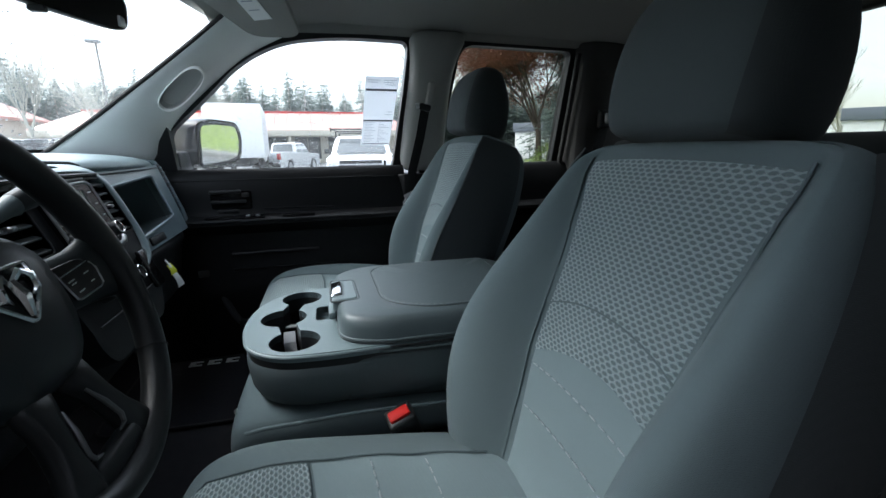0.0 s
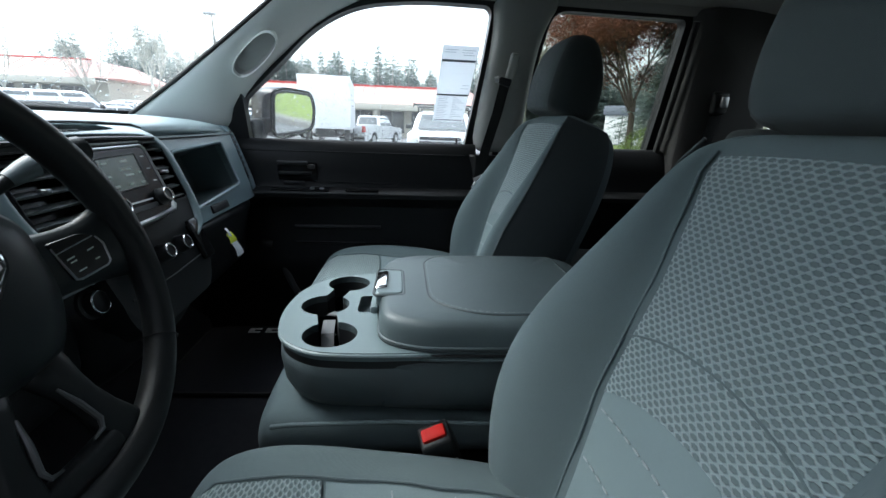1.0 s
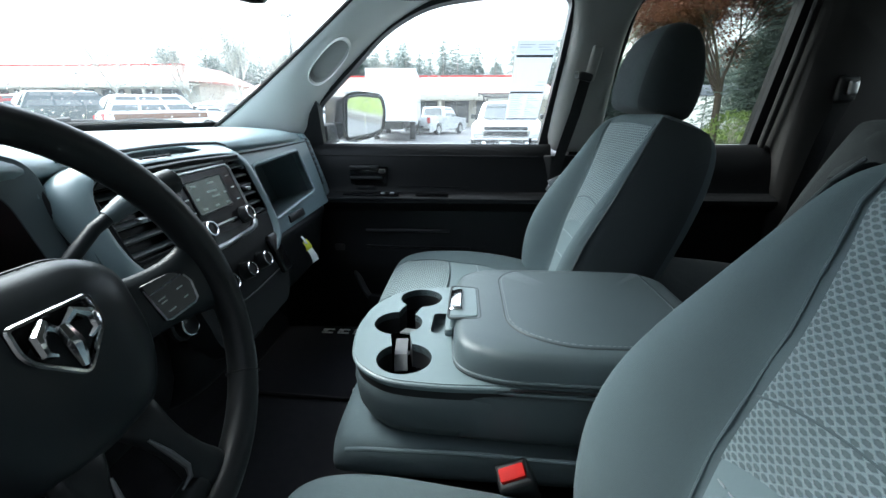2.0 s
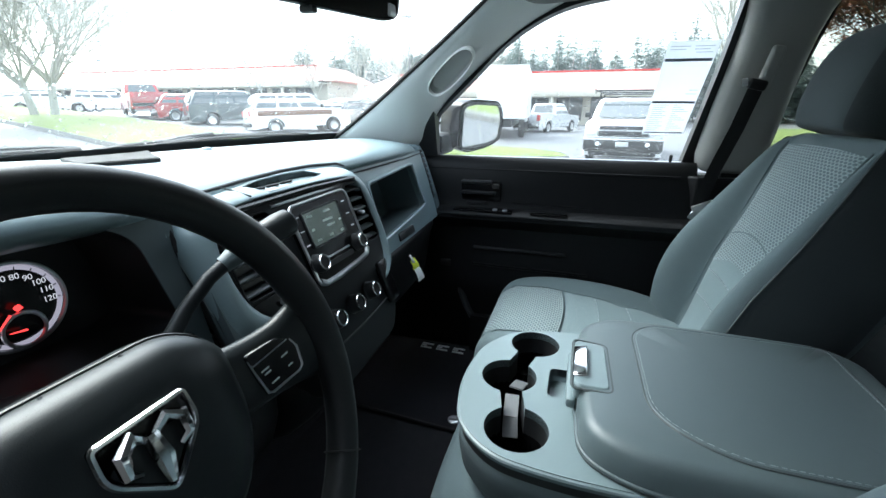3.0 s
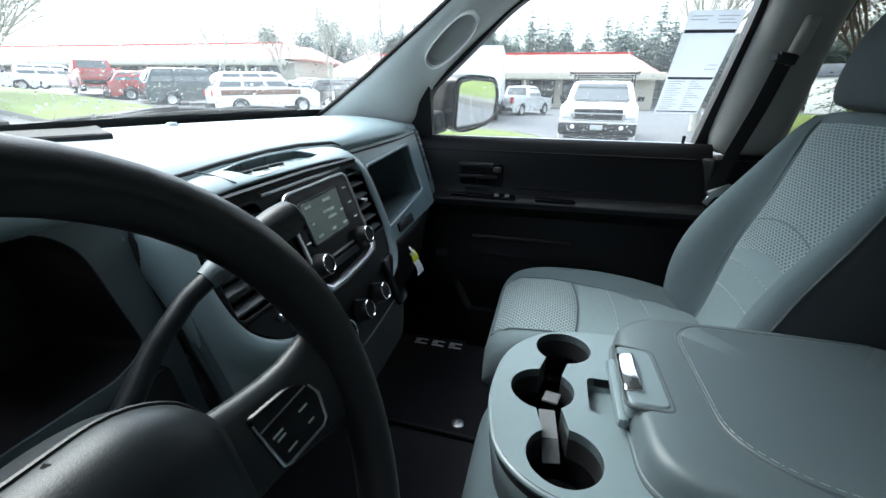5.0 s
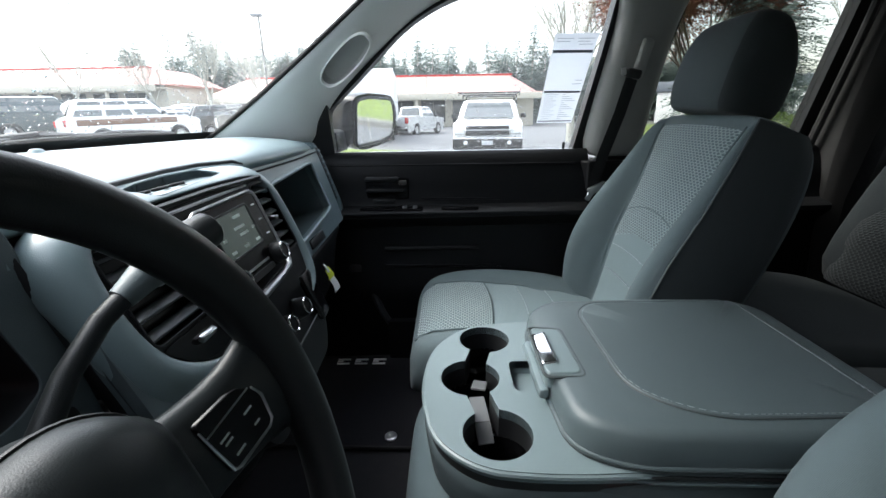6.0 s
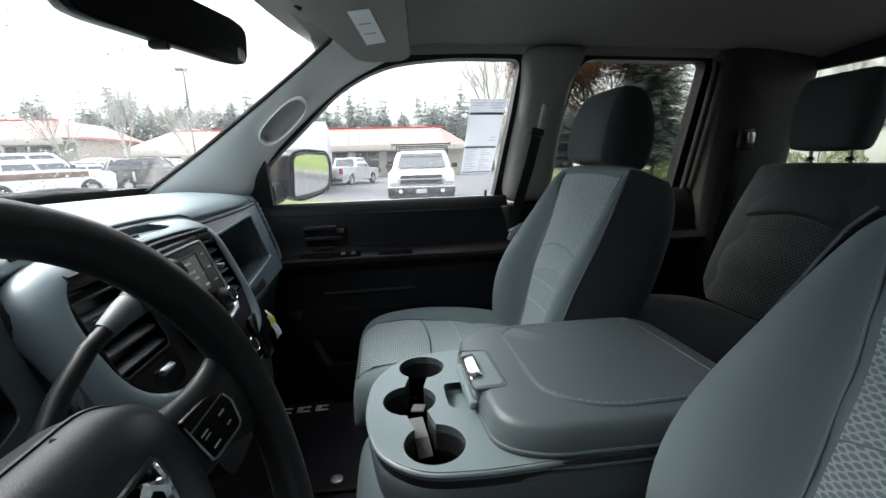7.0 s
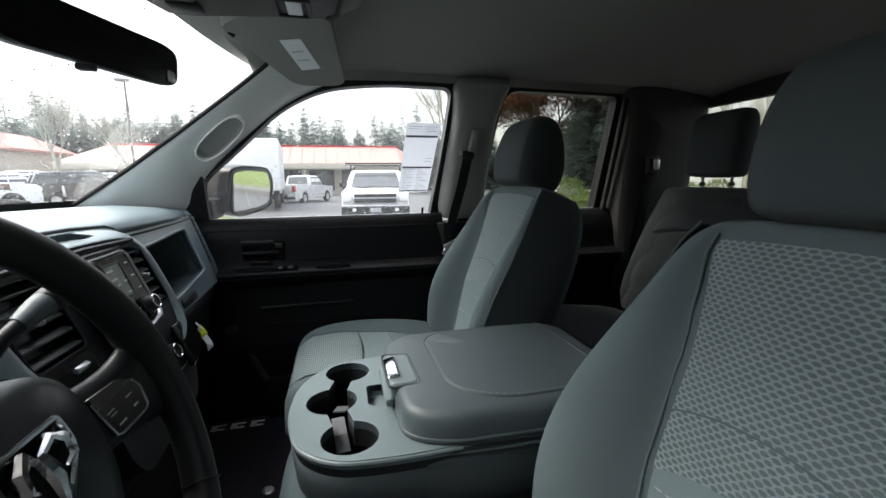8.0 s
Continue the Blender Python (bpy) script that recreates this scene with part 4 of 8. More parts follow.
part("lower_trim", tube(lowb, 0.005, 8), SATIN, radio, "bright lower trim strip")
SCR = rounded([(-0.055, 0.047), (0.052, 0.044), (0.044, 0.104), (-0.056, 0.106)], 0.004, 3)
scr = part("screen", plate(SCR, [], lambda u, v, w: stack_pt(u, v, 0.0058 - w), 0.003), SCREEN, radio, "dim grey-green lit screen")
part("screen_frame", closed_tube([stack_pt(p[0], p[1], 0.0055) for p in SCR], 0.0018, 6, axis=SN), BLACK, radio)
for k, (y, v, wd) in enumerate(((-0.038, 0.055, 0.014), (0.012, 0.055, 0.02), (0.006, 0.070, 0.03), (0.010, 0.080, 0.024), (-0.036, 0.097, 0.012), (0.0, 0.097, 0.012), (0.035, 0.097, 0.012), (-0.042, 0.078, 0.008), (0.04, 0.078, 0.008))):
    part("screen_bar", plate([(y - wd / 2, v - 0.002), (y + wd / 2, v - 0.002), (y + wd / 2, v + 0.002), (y - wd / 2, v + 0.002)], [], lambda u, q, w: stack_pt(u, q, 0.0066 - w), 0.0006), DIMINK, scr, smooth=False)
for y in (-0.067, 0.073):
    for k in range(3):
        v = 0.050 + 0.024 * k
        part("key_mark", plate([(y - 0.005, v - 0.0012), (y + 0.005, v - 0.0012), (y + 0.005, v + 0.0012), (y - 0.005, v + 0.0012)], [], lambda u, q, w: stack_pt(u, q, 0.0052 - w), 0.0008), WHITEINK, radio, smooth=False)


def knob(y, v, r, parent, deep=0.02, ring=True, w0=0.004):
    k = part("knob", revolve([(r * 0.2, 0), (r * 1.08, 0.0), (r * 1.08, 0.003), (r, 0.004), (r * 0.96, deep * 0.8), (r * 0.9, deep), (r * 0.62, deep), (r * 0.6, deep * 0.92), (r * 0.2, deep * 0.92)], stack_pt(y, v, w0), SN, 28), BLACK, parent, "black rubber-rimmed knob")
    if ring:
        a = SN.orthogonal().normalized()
        b = SN.cross(a)
        c = stack_pt(y, v, w0 + deep * 0.99)
        part("knob_ring", closed_tube([c + r * 0.78 * (math.cos(t) * a + math.sin(t) * b) for t in [i * math.pi / 14 for i in range(28)]], 0.0016, 6, axis=SN), CHROME, k, "chrome ring")
    return k


knob(-0.066, 0.131, 0.0155, radio, 0.017, True)
knob(0.062, 0.131, 0.0155, radio, 0.017, True)
part("disc_slot", plate([(-0.035, 0.128), (0.035, 0.128), (0.035, 0.131), (-0.035, 0.131)], [], lambda u, v, w: stack_pt(u, v, 0.0062 - w), 0.002), SATIN, radio)
part("key_row", plate(rounded([(-0.04, 0.137), (0.04, 0.137), (0.04, 0.146), (-0.04, 0.146)], 0.003, 3), [], lambda u, v, w: stack_pt(u, v, 0.007 - w), 0.003), BLACK, radio)

# lower stack: climate controls
LST = rounded([(-0.155, 0.18), (0.170, 0.175), (0.135, 0.30), (0.112, 0.335), (-0.12, 0.345), (-0.15, 0.30)], [0.01, 0.01, 0.03, 0.03, 0.04, 0.03], 5)
part("climate_panel", plate(LST, [], lambda u, v, w: stack_pt(u, v, -0.010 - 0.22 * max(0, v - 0.27) - w), 0.05), PANELG, dash, "graphite climate panel", bevel=0.004)
for y in (-0.072, -0.008, 0.054):
    knob(y, 0.2275, 0.0165, dash, 0.02, True, -0.008)
part("panel_gap", tube([stack_pt(-0.13, 0.272, -0.009), stack_pt(0.0, 0.272, -0.009), stack_pt(0.14, 0.264, -0.009)], 0.0016, 6), BLACK, dash)
part("outlet", turned(rbox(-0.006, 0.006, -0.022, 0.022, -0.045, 0.045, 0.006), Matrix.Translation(stack_pt(0.128, 0.235, -0.006)) @ pose(0, 0, 0, 0, -22, 0)), GLOSSB, dash, "gloss black switch bank")
# lower console foot under the stack
rows = []
for y, k in ((-0.16, 0.03), (-0.13, 0.0), (0.11, 0.0), (0.145, 0.03)):
    rows.append([V((x - k, y, z)) for x, z in ((0.035, 1.13), (0.03, 1.08), (0.0, 1.02), (-0.05, 0.97), (-0.20, 0.95), (-0.25, 1.15))])
part("stack_foot", loft(rows), PANELG, dash, sub=1)

# slate shoulder and black wedge between instruments and stack, and the instrument hood
slant = lambda z: -0.055 - 0.28 * (z - 1.215) * 0.5
WING = [(1.17, -0.006), (1.24, -0.018), (1.30, -0.026), (1.35, -0.034), (1.385, -0.048), (1.402, -0.066), (1.412, -0.088), (1.418, -0.11)]
def wing(u, v):
    y, z = -0.300 + 0.055 * v + (0.056 - 0.055 * v) * u, 1.418 - 0.248 * v
    return V((lerp_table(WING, z)[0] - 0.016 - 0.045 * (1 - u) ** 3 - 0.012 * max(0, u - 0.8) / 0.2, y, z - 0.004 * (1 - u) ** 2))


bm = grid(lambda u, v: wing(0.45 + 0.55 * u, v * 0.15) + V((-0.014, 0, 0)), 8, 6)
ext = bmesh.ops.extrude_face_region(bm, geom=list(bm.faces))
bmesh.ops.translate(bm, vec=(-0.05, 0, -0.01), verts=[g for g in ext["geom"] if isinstance(g, bmesh.types.BMVert)])
part("wing_shoulder", bm, DASH, dash)
# black wedge stepping from the instrument surround out to the cowl
def wedge(u, v):
    z = 1.388 - 0.22 * v
    a = V((slant(z) - 0.004, -0.256 + 0.20 * (1.38 - z), z))
    k = (1.408 - z) / 0.926
    b = V((-0.057 + 0.376 * k - 0.030, -0.2465, z))
    return a.lerp(b, u)


bm = grid(wedge, 4, 12)
ext = bmesh.ops.extrude_face_region(bm, geom=list(bm.faces))
bmesh.ops.translate(bm, vec=(-0.01, 0.006, 0), verts=[g for g in ext["geom"] if isinstance(g, bmesh.types.BMVert)])
part("wedge_panel", bm, BLACK, dash, "black wedge beside the instruments")
part("vent_apron", plate(rounded([(-0.245, 0.05), (-0.246, 0.222), (-0.14, 0.222), (-0.14, 0.19), (-0.20, 0.185), (-0.230, 0.14)], 0.008, 3), [], lambda u, v, w: stack_pt(u, v, -0.016 - w), 0.02), DASH_LOW, dash, "slate apron under the vent", bevel=0.003)
CL = rounded([(-0.655, 1.29), (-0.645, 1.37), (-0.59, 1.418), (-0.345, 1.418), (-0.292, 1.395), (-0.269, 1.285), (-0.30, 1.272), (-0.62, 1.272)], [0.02, 0.05, 0.05, 0.04, 0.03, 0.012, 0.012, 0.03], 6)
CLO = rounded([(-0.80, 1.16), (-0.79, 1.40), (-0.62, 1.448), (-0.32, 1.448), (-0.245, 1.425), (-0.232, 1.16)], [0.02, 0.05, 0.05, 0.05, 0.03, 0.02], 6)
part("cluster_surround", plate(CLO, [CL], lambda u, v, w: V((slant(v) - w, u, v)), 0.03), DASH_LOW, dash, "slate instrument surround", bevel=0.006)
part("column_cover", plate(rounded([(-0.70, 1.12), (-0.70, 1.250), (-0.31, 1.257), (-0.262, 1.262), (-0.250, 1.12)], 0.008, 3), [], lambda u, v, w: V((slant(v) + 0.008 - w, u, v)), 0.012), BLACK, dash, "black cover under the instruments", bevel=0.002)
rows = [[V((slant(p[1]) - 0.002, p[0], p[1])) for p in CL], [V((slant(p[1]) - 0.05, -0.46 + (p[0] + 0.46) * 0.97, 1.32 + (p[1] - 1.32) * 0.95)) for p in CL], [V((-0.165, -0.46 + (p[0] + 0.46) * 0.93, 1.32 + (p[1] - 1.32) * 0.9)) for p in CL]]
part("cluster_tunnel", loft(rows, caps=False), BLACK, dash)
# lower driver panel under the column
rows = []
for y in (-0.80, -0.6, -0.4, -0.2, -0.14):
    rows.append([V((x, y, z)) for x, z in ((-0.055, 1.20), (-0.035, 1.15), (-0.02, 1.06), (-0.06, 0.96), (-0.30, 0.93), (-0.35, 1.20))])
part("knee_panel", loft(rows), BLACK, dash, "black lower driver panel", sub=1)

# instruments
inst = thing("instrument_cluster", (-0.16, -0.46, 1.32), "black instrument cluster with white-ringed dials", "instruments")
part("back_plate", plate(rounded([(-0.66, 1.21), (-0.66, 1.42), (-0.26, 1.42), (-0.26, 1.21)], 0.04, 4), [], lambda u, v, w: V((-0.160 - w, u, v)), 0.01), BLACK, inst)


def dial(y, z, r, ringed):
    d = part("dial", revolve([(r * 0.1, 0), (r, 0), (r, 0.004), (r * 0.97, 0.006), (r * 0.94, 0.004), (r * 0.1, 0.003)], V((-0.160, y, z)), (1, 0, 0), 48), GLOSSB, inst)
    if ringed:
        part("lit_ring", loft([[V((-0.1545 + h, y + rr * math.cos(t), z + rr * math.sin(t))) for t in [i * 2 * math.pi / 64 for i in range(64)]] for rr, h in ((r * 0.95, 0), (r * 0.94, 0.001), (r * 0.845, 0.001), (r * 0.835, 0))], caps=False), DIALLIT, d, "white lit ring")
    part("chrome_rim", closed_tube([V((-0.153, y + r * math.cos(t), z + r * math.sin(t))) for t in [i * 2 * math.pi / 48 for i in range(48)]], 0.0022, 6, axis=(1, 0, 0)), SATIN, d)
    return d


DY, DZ, DR = -0.3765, 1.334, 0.0465
speedo = dial(DY, DZ, DR, True)
for k in range(13):
    ang = radians(-6 + (12 - k) * 20.5)
    n0, n1 = DR * 0.80, DR * 0.90
    q = lambda r: V((-0.1525, DY + r * math.cos(ang), DZ + r * math.sin(ang)))
    part("tick", tube([q(n0), q(n1)], 0.0006, 4), BLACK, speedo)
    cu = bpy.data.curves.new("figure", "FONT")
    cu.body, cu.size, cu.align_x, cu.align_y, cu.extrude = str(k * 10), 0.0088, "CENTER", "CENTER", 0.0002
    fig = new("figure", cu)
    fig.data.materials.append(FIGURES)
    me = bpy.data.meshes.new_from_object(fig.evaluated_get(bpy.context.evaluated_depsgraph_get()))
    bpy.data.objects.remove(fig)
    me.transform(Matrix.Translation((-0.1522, DY + DR * 0.68 * math.cos(ang), DZ + DR * 0.68 * math.sin(ang))) @ Matrix(((0, 0, 1, 0), (1, 0, 0, 0), (0, 1, 0, 0), (0, 0, 0, 1))))
    ob = new("figure", me)
    ob.parent = speedo
    ob.matrix_parent_inverse = Matrix()
part("needle", tube([(-0.150, DY - 0.006, DZ - 0.006), (-0.150, DY - 0.028, DZ - 0.028)], [0.0014, 0.0006], 6), NEEDLE, speedo)
fuel = dial(DY + 0.003, DZ - 0.027, 0.0185, False)
part("needle", tube([(-0.150, DY + 0.003, DZ - 0.027), (-0.150, DY - 0.011, DZ - 0.025)], [0.0013, 0.0006], 6), NEEDLE, fuel)
part("hub_dot", tube([(-0.152, DY, DZ - 0.003), (-0.150, DY + 0.004, DZ)], [0.003, 0.003], 6), NEEDLE, speedo)
dial(-0.54, 1.338, 0.062, True)

# speaker grille on the pad
def grille_pt(u, v, h=0.0):
    a, b = V((-0.275, -0.205)).lerp(V((-0.29, -0.072)), u), V((-0.40, -0.155)).lerp(V((-0.467, 0.045)), u)
    p = a.lerp(b, v)
    return V((p.x, p.y, 1.4450 - 0.043 * min(p.y, 0.0) + h))


bm = grid(grille_pt, 6, 6)
ext = bmesh.ops.extrude_face_region(bm, geom=list(bm.faces))
bmesh.ops.translate(bm, vec=(0, 0, -0.006), verts=[g for g in ext["geom"] if isinstance(g, bmesh.types.BMVert)])
gr = part("speaker_grille", bm, BLACK, dash, "black slotted speaker grille")
for k in range(40):
    u = (k + 0.5) / 40
    part("slat", tube([grille_pt(u, 0.02, 0.0008), grille_pt(u, 0.5, 0.0008), grille_pt(u, 0.98, 0.0008)], 0.0011, 5), TRIM_DARK, gr)
part("sensor", revolve([(0.012, 0), (0.012, 0.004), (0.008, 0.009), (0.002, 0.010)], V((-0.40, 0.13, 1.438)), (0, 0, 1), 16), DASH, dash)

# ---- steering wheel ----
DSATIN = mat("dull_silver", (0.16, 0.165, 0.17), 0.4, 0.8)
WC, WT = V((0.1335, -0.461, 1.296)), radians(20.2)
WA = V((math.cos(WT), 0, math.sin(WT)))
WU = V((-math.sin(WT), 0, math.cos(WT)))


def wheel_pt(a, b, c=0.0):
    """a: across (y). b: up the wheel. c: along the column to the driver."""
    return WC + V((0, 1, 0)) * a + WU * b + WA * c


wheel = thing("steering_wheel", WC, "black moulded steering wheel with silver lower spokes", "steering wheel")
n = 72
rim_r = [0.0165 + 0.0022 * max(0, math.cos(2 * (k * 2 * math.pi / n) - 0.9)) for k in range(n)]
part("rim", closed_tube([wheel_pt(0.198 * math.cos(k * 2 * math.pi / n), 0.198 * math.sin(k * 2 * math.pi / n)) for k in range(n)], rim_r, 16, 1.05, WA), WHEELM, wheel)
for ang in (28, 152, -38, -142):
    t0 = radians(ang)
    c = wheel_pt(0.198 * math.cos(t0), 0.198 * math.sin(t0))
    a, b = (V((0, 1, 0)) * math.cos(t0) + WU * math.sin(t0)), WA
    part("rim_seam", closed_tube([c + 0.0178 * (math.cos(s) * a + 1.05 * math.sin(s) * b) for s in [i * math.pi / 10 for i in range(20)]], 0.0009, 5, axis=(V((0, 1, 0)) * -math.sin(t0) + WU * math.cos(t0))), BLACK, wheel)
# airbag pad: domed shield
pad = rounded([(-0.095, 0.052), (-0.06, 0.078), (0.06, 0.078), (0.095, 0.052), (0.092, -0.03), (0.055, -0.085), (-0.055, -0.085), (-0.092, -0.03)], 0.03, 5)
pads = [[wheel_pt(p[0] * s, p[1] * s, c) for p in pad] for s, c in ((0.96, -0.06), (1.0, -0.045), (1.0, -0.026), (0.95, -0.008), (0.82, 0.003), (0.55, 0.010), (0.25, 0.012))]
part("airbag_pad", loft(pads), PADM, wheel, "black domed airbag pad")
part("pad_seam", closed_tube([wheel_pt(p[0] * 1.0, p[1] * 1.0, -0.025) for p in pad], 0.0016, 6, axis=WA), BLACK, wheel)
part("pad_crease", tube([wheel_pt(0.024, 0.077, -0.020), wheel_pt(0.033, 0.060, -0.0005), wheel_pt(0.037, 0.036, 0.0085)], 0.0014, 6), BLACK, wheel)
part("pad_crease", tube([wheel_pt(-0.024, 0.077, -0.020), wheel_pt(-0.033, 0.060, -0.0005), wheel_pt(-0.037, 0.036, 0.0085)], 0.0014, 6), BLACK, wheel)
# emblem: a plain chrome shield
em_pt = lambda a, b, c: wheel_pt(a * 0.84, 0.016 + b * 0.84, c - 0.031)
sh = rounded([(-0.038, 0.030), (0.038, 0.030), (0.040, 0.0), (0.0, -0.038), (-0.040, 0.0)], [0.004, 0.004, 0.012, 0.008, 0.012], 4)
em = part("emblem", loft([[em_pt(p[0] * s, p[1] * s, c) for p in sh] for s, c in ((1, 0.036), (1, 0.043), (0.95, 0.0455), (0.86, 0.0445), (0.82, 0.0425), (0.3, 0.0425))]), GLOSSB, wheel, "black shield emblem with chrome edge")
part("emblem_rim", closed_tube([em_pt(p[0] * 0.97, p[1] * 0.97, 0.0450) for p in sh], 0.0022, 6, axis=WA), CHROME, em)
for sx in (-1, 1):
    part("emblem_curl", tube([em_pt(sx * 0.004, 0.012, 0.045), em_pt(sx * 0.014, 0.021, 0.048), em_pt(sx * 0.025, 0.014, 0.049), em_pt(sx * 0.026, -0.002, 0.048), em_pt(sx * 0.017, -0.008, 0.0465)], [0.003, 0.0048, 0.0052, 0.0042, 0.002], 8), CHROME, em)
part("emblem_bar", tube([em_pt(0, 0.014, 0.046), em_pt(0, -0.006, 0.049), em_pt(0, -0.028, 0.046)], [0.005, 0.0065, 0.003], 8), CHROME, em)


def pod_pt(sx, a, b, h=0.0):
    """On the slanting face of a side spoke, h proud of it."""
    return wheel_pt(sx * a, b, -0.0215 + 0.33 * (a - 0.113) + h)


def spoke(pts, widths, thick, name, material, label=""):
    rows = []
    for (a, b, c), w in zip(pts, widths):
        rows.append((V((a, b, c)), w))
    loops = []
    for i, (p, w) in enumerate(rows):
        d = (rows[min(i + 1, len(rows) - 1)][0] - rows[max(i - 1, 0)][0])
        d = V((d.x, d.y, 0)).normalized()
        s = V((-d.y, d.x, 0))
        lp = [(w, -thick * 0.3), (w * 0.85, thick * 0.35), (w * 0.4, thick * 0.5), (-w * 0.4, thick * 0.5), (-w * 0.85, thick * 0.35), (-w, -thick * 0.3), (-w * 0.6, -thick), (w * 0.6, -thick)]
        loops.append([wheel_pt(*(p + s * q + V((0, 0, h)))) for q, h in lp])
    return part(name, loft(loops), material, wheel, label, sub=1)


for sx in (1, -1):
    spoke([(sx * 0.06, 0.004, -0.036), (sx * 0.10, 0.002, -0.035), (sx * 0.14, 0.0, -0.0235), (sx * 0.172, 0.0, -0.013), (sx * 0.196, 0.002, -0.005)], [0.042, 0.038, 0.036, 0.042, 0.056], 0.020, "spoke", PADM)
    pq = rounded([(0.113, 0.022), (0.148, 0.023), (0.161, 0.008), (0.158, -0.019), (0.119, -0.023)], [0.004, 0.008, 0.008, 0.006, 0.005], 4)
    pod = part("button_pod", loft([[pod_pt(sx, 0.136 + (p[0] - 0.136) * q, p[1] * q, h) for p in pq] for q, h in ((1.0, -0.012), (1.0, 0.0015), (0.96, 0.0028), (0.3, 0.0026))]), GLOSSB, wheel, "black switch pod with satin edge")
    part("pod_edge", tube([pod_pt(sx, a, b, 0.0022) for a, b in ((0.1138, 0.016), (0.1168, -0.006), (0.1195, -0.0215), (0.124, -0.0232), (0.154, -0.0198), (0.1585, -0.016), (0.1608, 0.004), (0.157, 0.014))], [0.0008, 0.0013, 0.0015, 0.0015, 0.0012, 0.0015, 0.0014, 0.0008], 6), SATIN, pod)
    part("pod_gap", tube([pod_pt(sx, 0.1155, 0.009, 0.0028), pod_pt(sx, 0.154, 0.0155, 0.0028)], 0.0007, 5), SATIN, pod)
    for a, b, wd in ((0.1245, 0.0005, 0.008), (0.1255, -0.0035, 0.0065), (0.146, 0.003, 0.007), (0.129, -0.0145, 0.008), (0.1475, -0.009, 0.005)):
        part("key_mark", loft([[pod_pt(sx, a + i * wd / 2, b + j * 0.0007 + i * wd * 0.08, 0.0026 + c) for i, j in ((-1, -1), (1, -1), (1, 1), (-1, 1))] for c in (0, 0.0007)]), DIMINK, pod, smooth=False)
    spoke([(sx * 0.028, -0.070, -0.012), (sx * 0.036, -0.100, -0.008), (sx * 0.047, -0.142, -0.004), (sx * 0.060, -0.184, -0.002)], [0.032, 0.0135, 0.0135, 0.034], 0.018, "lower_spoke", WHEELM)
    part("spoke_trim", tube([wheel_pt(sx * 0.0205, -0.098, -0.003), wheel_pt(sx * 0.027, -0.120, 0.001), wheel_pt(sx * 0.0335, -0.143, 0.002), wheel_pt(sx * 0.030, -0.152, 0.002), wheel_pt(sx * 0.018, -0.155, 0.001)], [0.0015, 0.003, 0.003, 0.0025, 0.0012], 8), DSATIN, wheel, "dull silver spoke edge")
spoke([(-0.05, -0.170, -0.004), (-0.02, -0.171, -0.003), (0.02, -0.171, -0.003), (0.05, -0.170, -0.004)], [0.016, 0.014, 0.014, 0.016], 0.018, "lower_web", WHEELM)

# column shroud, shifter, ignition knob
GRIPM = leather_grain("charcoal_grip_plastic", (0.010, 0.0125, 0.0137), 0.38, 1400, 0.3, 0.26)
col = thing("steering_column", (-0.05, -0.461, 1.2), "black steering column with a column shifter", "steering column")
rows = []
for c, s in ((-0.05, 0.055), (-0.09, 0.062), (-0.14, 0.07), (-0.22, 0.075)):
    rows.append([wheel_pt(s * 1.0 * math.copysign(abs(math.cos(t)) ** 0.6, math.cos(t)), -0.01 + s * 0.95 * math.copysign(abs(math.sin(t)) ** 0.6, math.sin(t)), c) for t in [i * 2 * math.pi / 24 for i in range(24)]])
part("shroud", loft(rows), BLACK, col)
part("boot", revolve([(0.026, 0.0), (0.022, 0.012), (0.016, 0.022), (0.01, 0.026)], V((0.005, -0.385, 1.268)), (0.0, 0.75, 0.65), 16), RUBBER, col)
part("shift_lever", tube([(0.004, -0.375, 1.270), (0.002, -0.345, 1.292), (0.004, -0.315, 1.325), (0.012, -0.285, 1.352), (0.022, -0.262, 1.367)], [0.0105, 0.0095, 0.0085, 0.008, 0.008], 12), GRIPM, col, "dark curved shifter arm")
part("lever_collar", tube([(0.018, -0.270, 1.362), (0.024, -0.252, 1.372), (0.028, -0.240, 1.377)], [0.0095, 0.0125, 0.0140], 14), DASH_LOW, col, "grey collar")
part("lever_grip", tube([(0.027, -0.243, 1.376), (0.034, -0.220, 1.384), (0.040, -0.198, 1.390), (0.043, -0.184, 1.393), (0.044, -0.180, 1.394)], [0.0140, 0.0160, 0.0175, 0.0170, 0.0135], 14), GRIPM, col, "charcoal shifter grip")
part("turn_stalk", tube([(0.02, -0.52, 1.30), (0.03, -0.60, 1.315), (0.03, -0.66, 1.32)], [0.008, 0.008, 0.011], 10), BLACK, col)
ign = part("rotary_switch", revolve([(0.024, 0), (0.024, 0.006), (0.019, 0.008), (0.018, 0.02), (0.015, 0.022), (0.003, 0.022)], V((-0.005, -0.166, 1.162)), (0.95, 0, 0.25), 24), BLACK, dash, "black rotary switch")
part("switch_ring", closed_tube([V((0.0155, -0.166, 1.1675)) + 0.0175 * (V((0, 1, 0)) * math.cos(t) + V((-0.25, 0, 0.95)) * math.sin(t)) for t in [i * math.pi / 12 for i in range(24)]], 0.0015, 6, axis=(0.95, 0, 0.25)), CHROME, ign, "chrome ring")

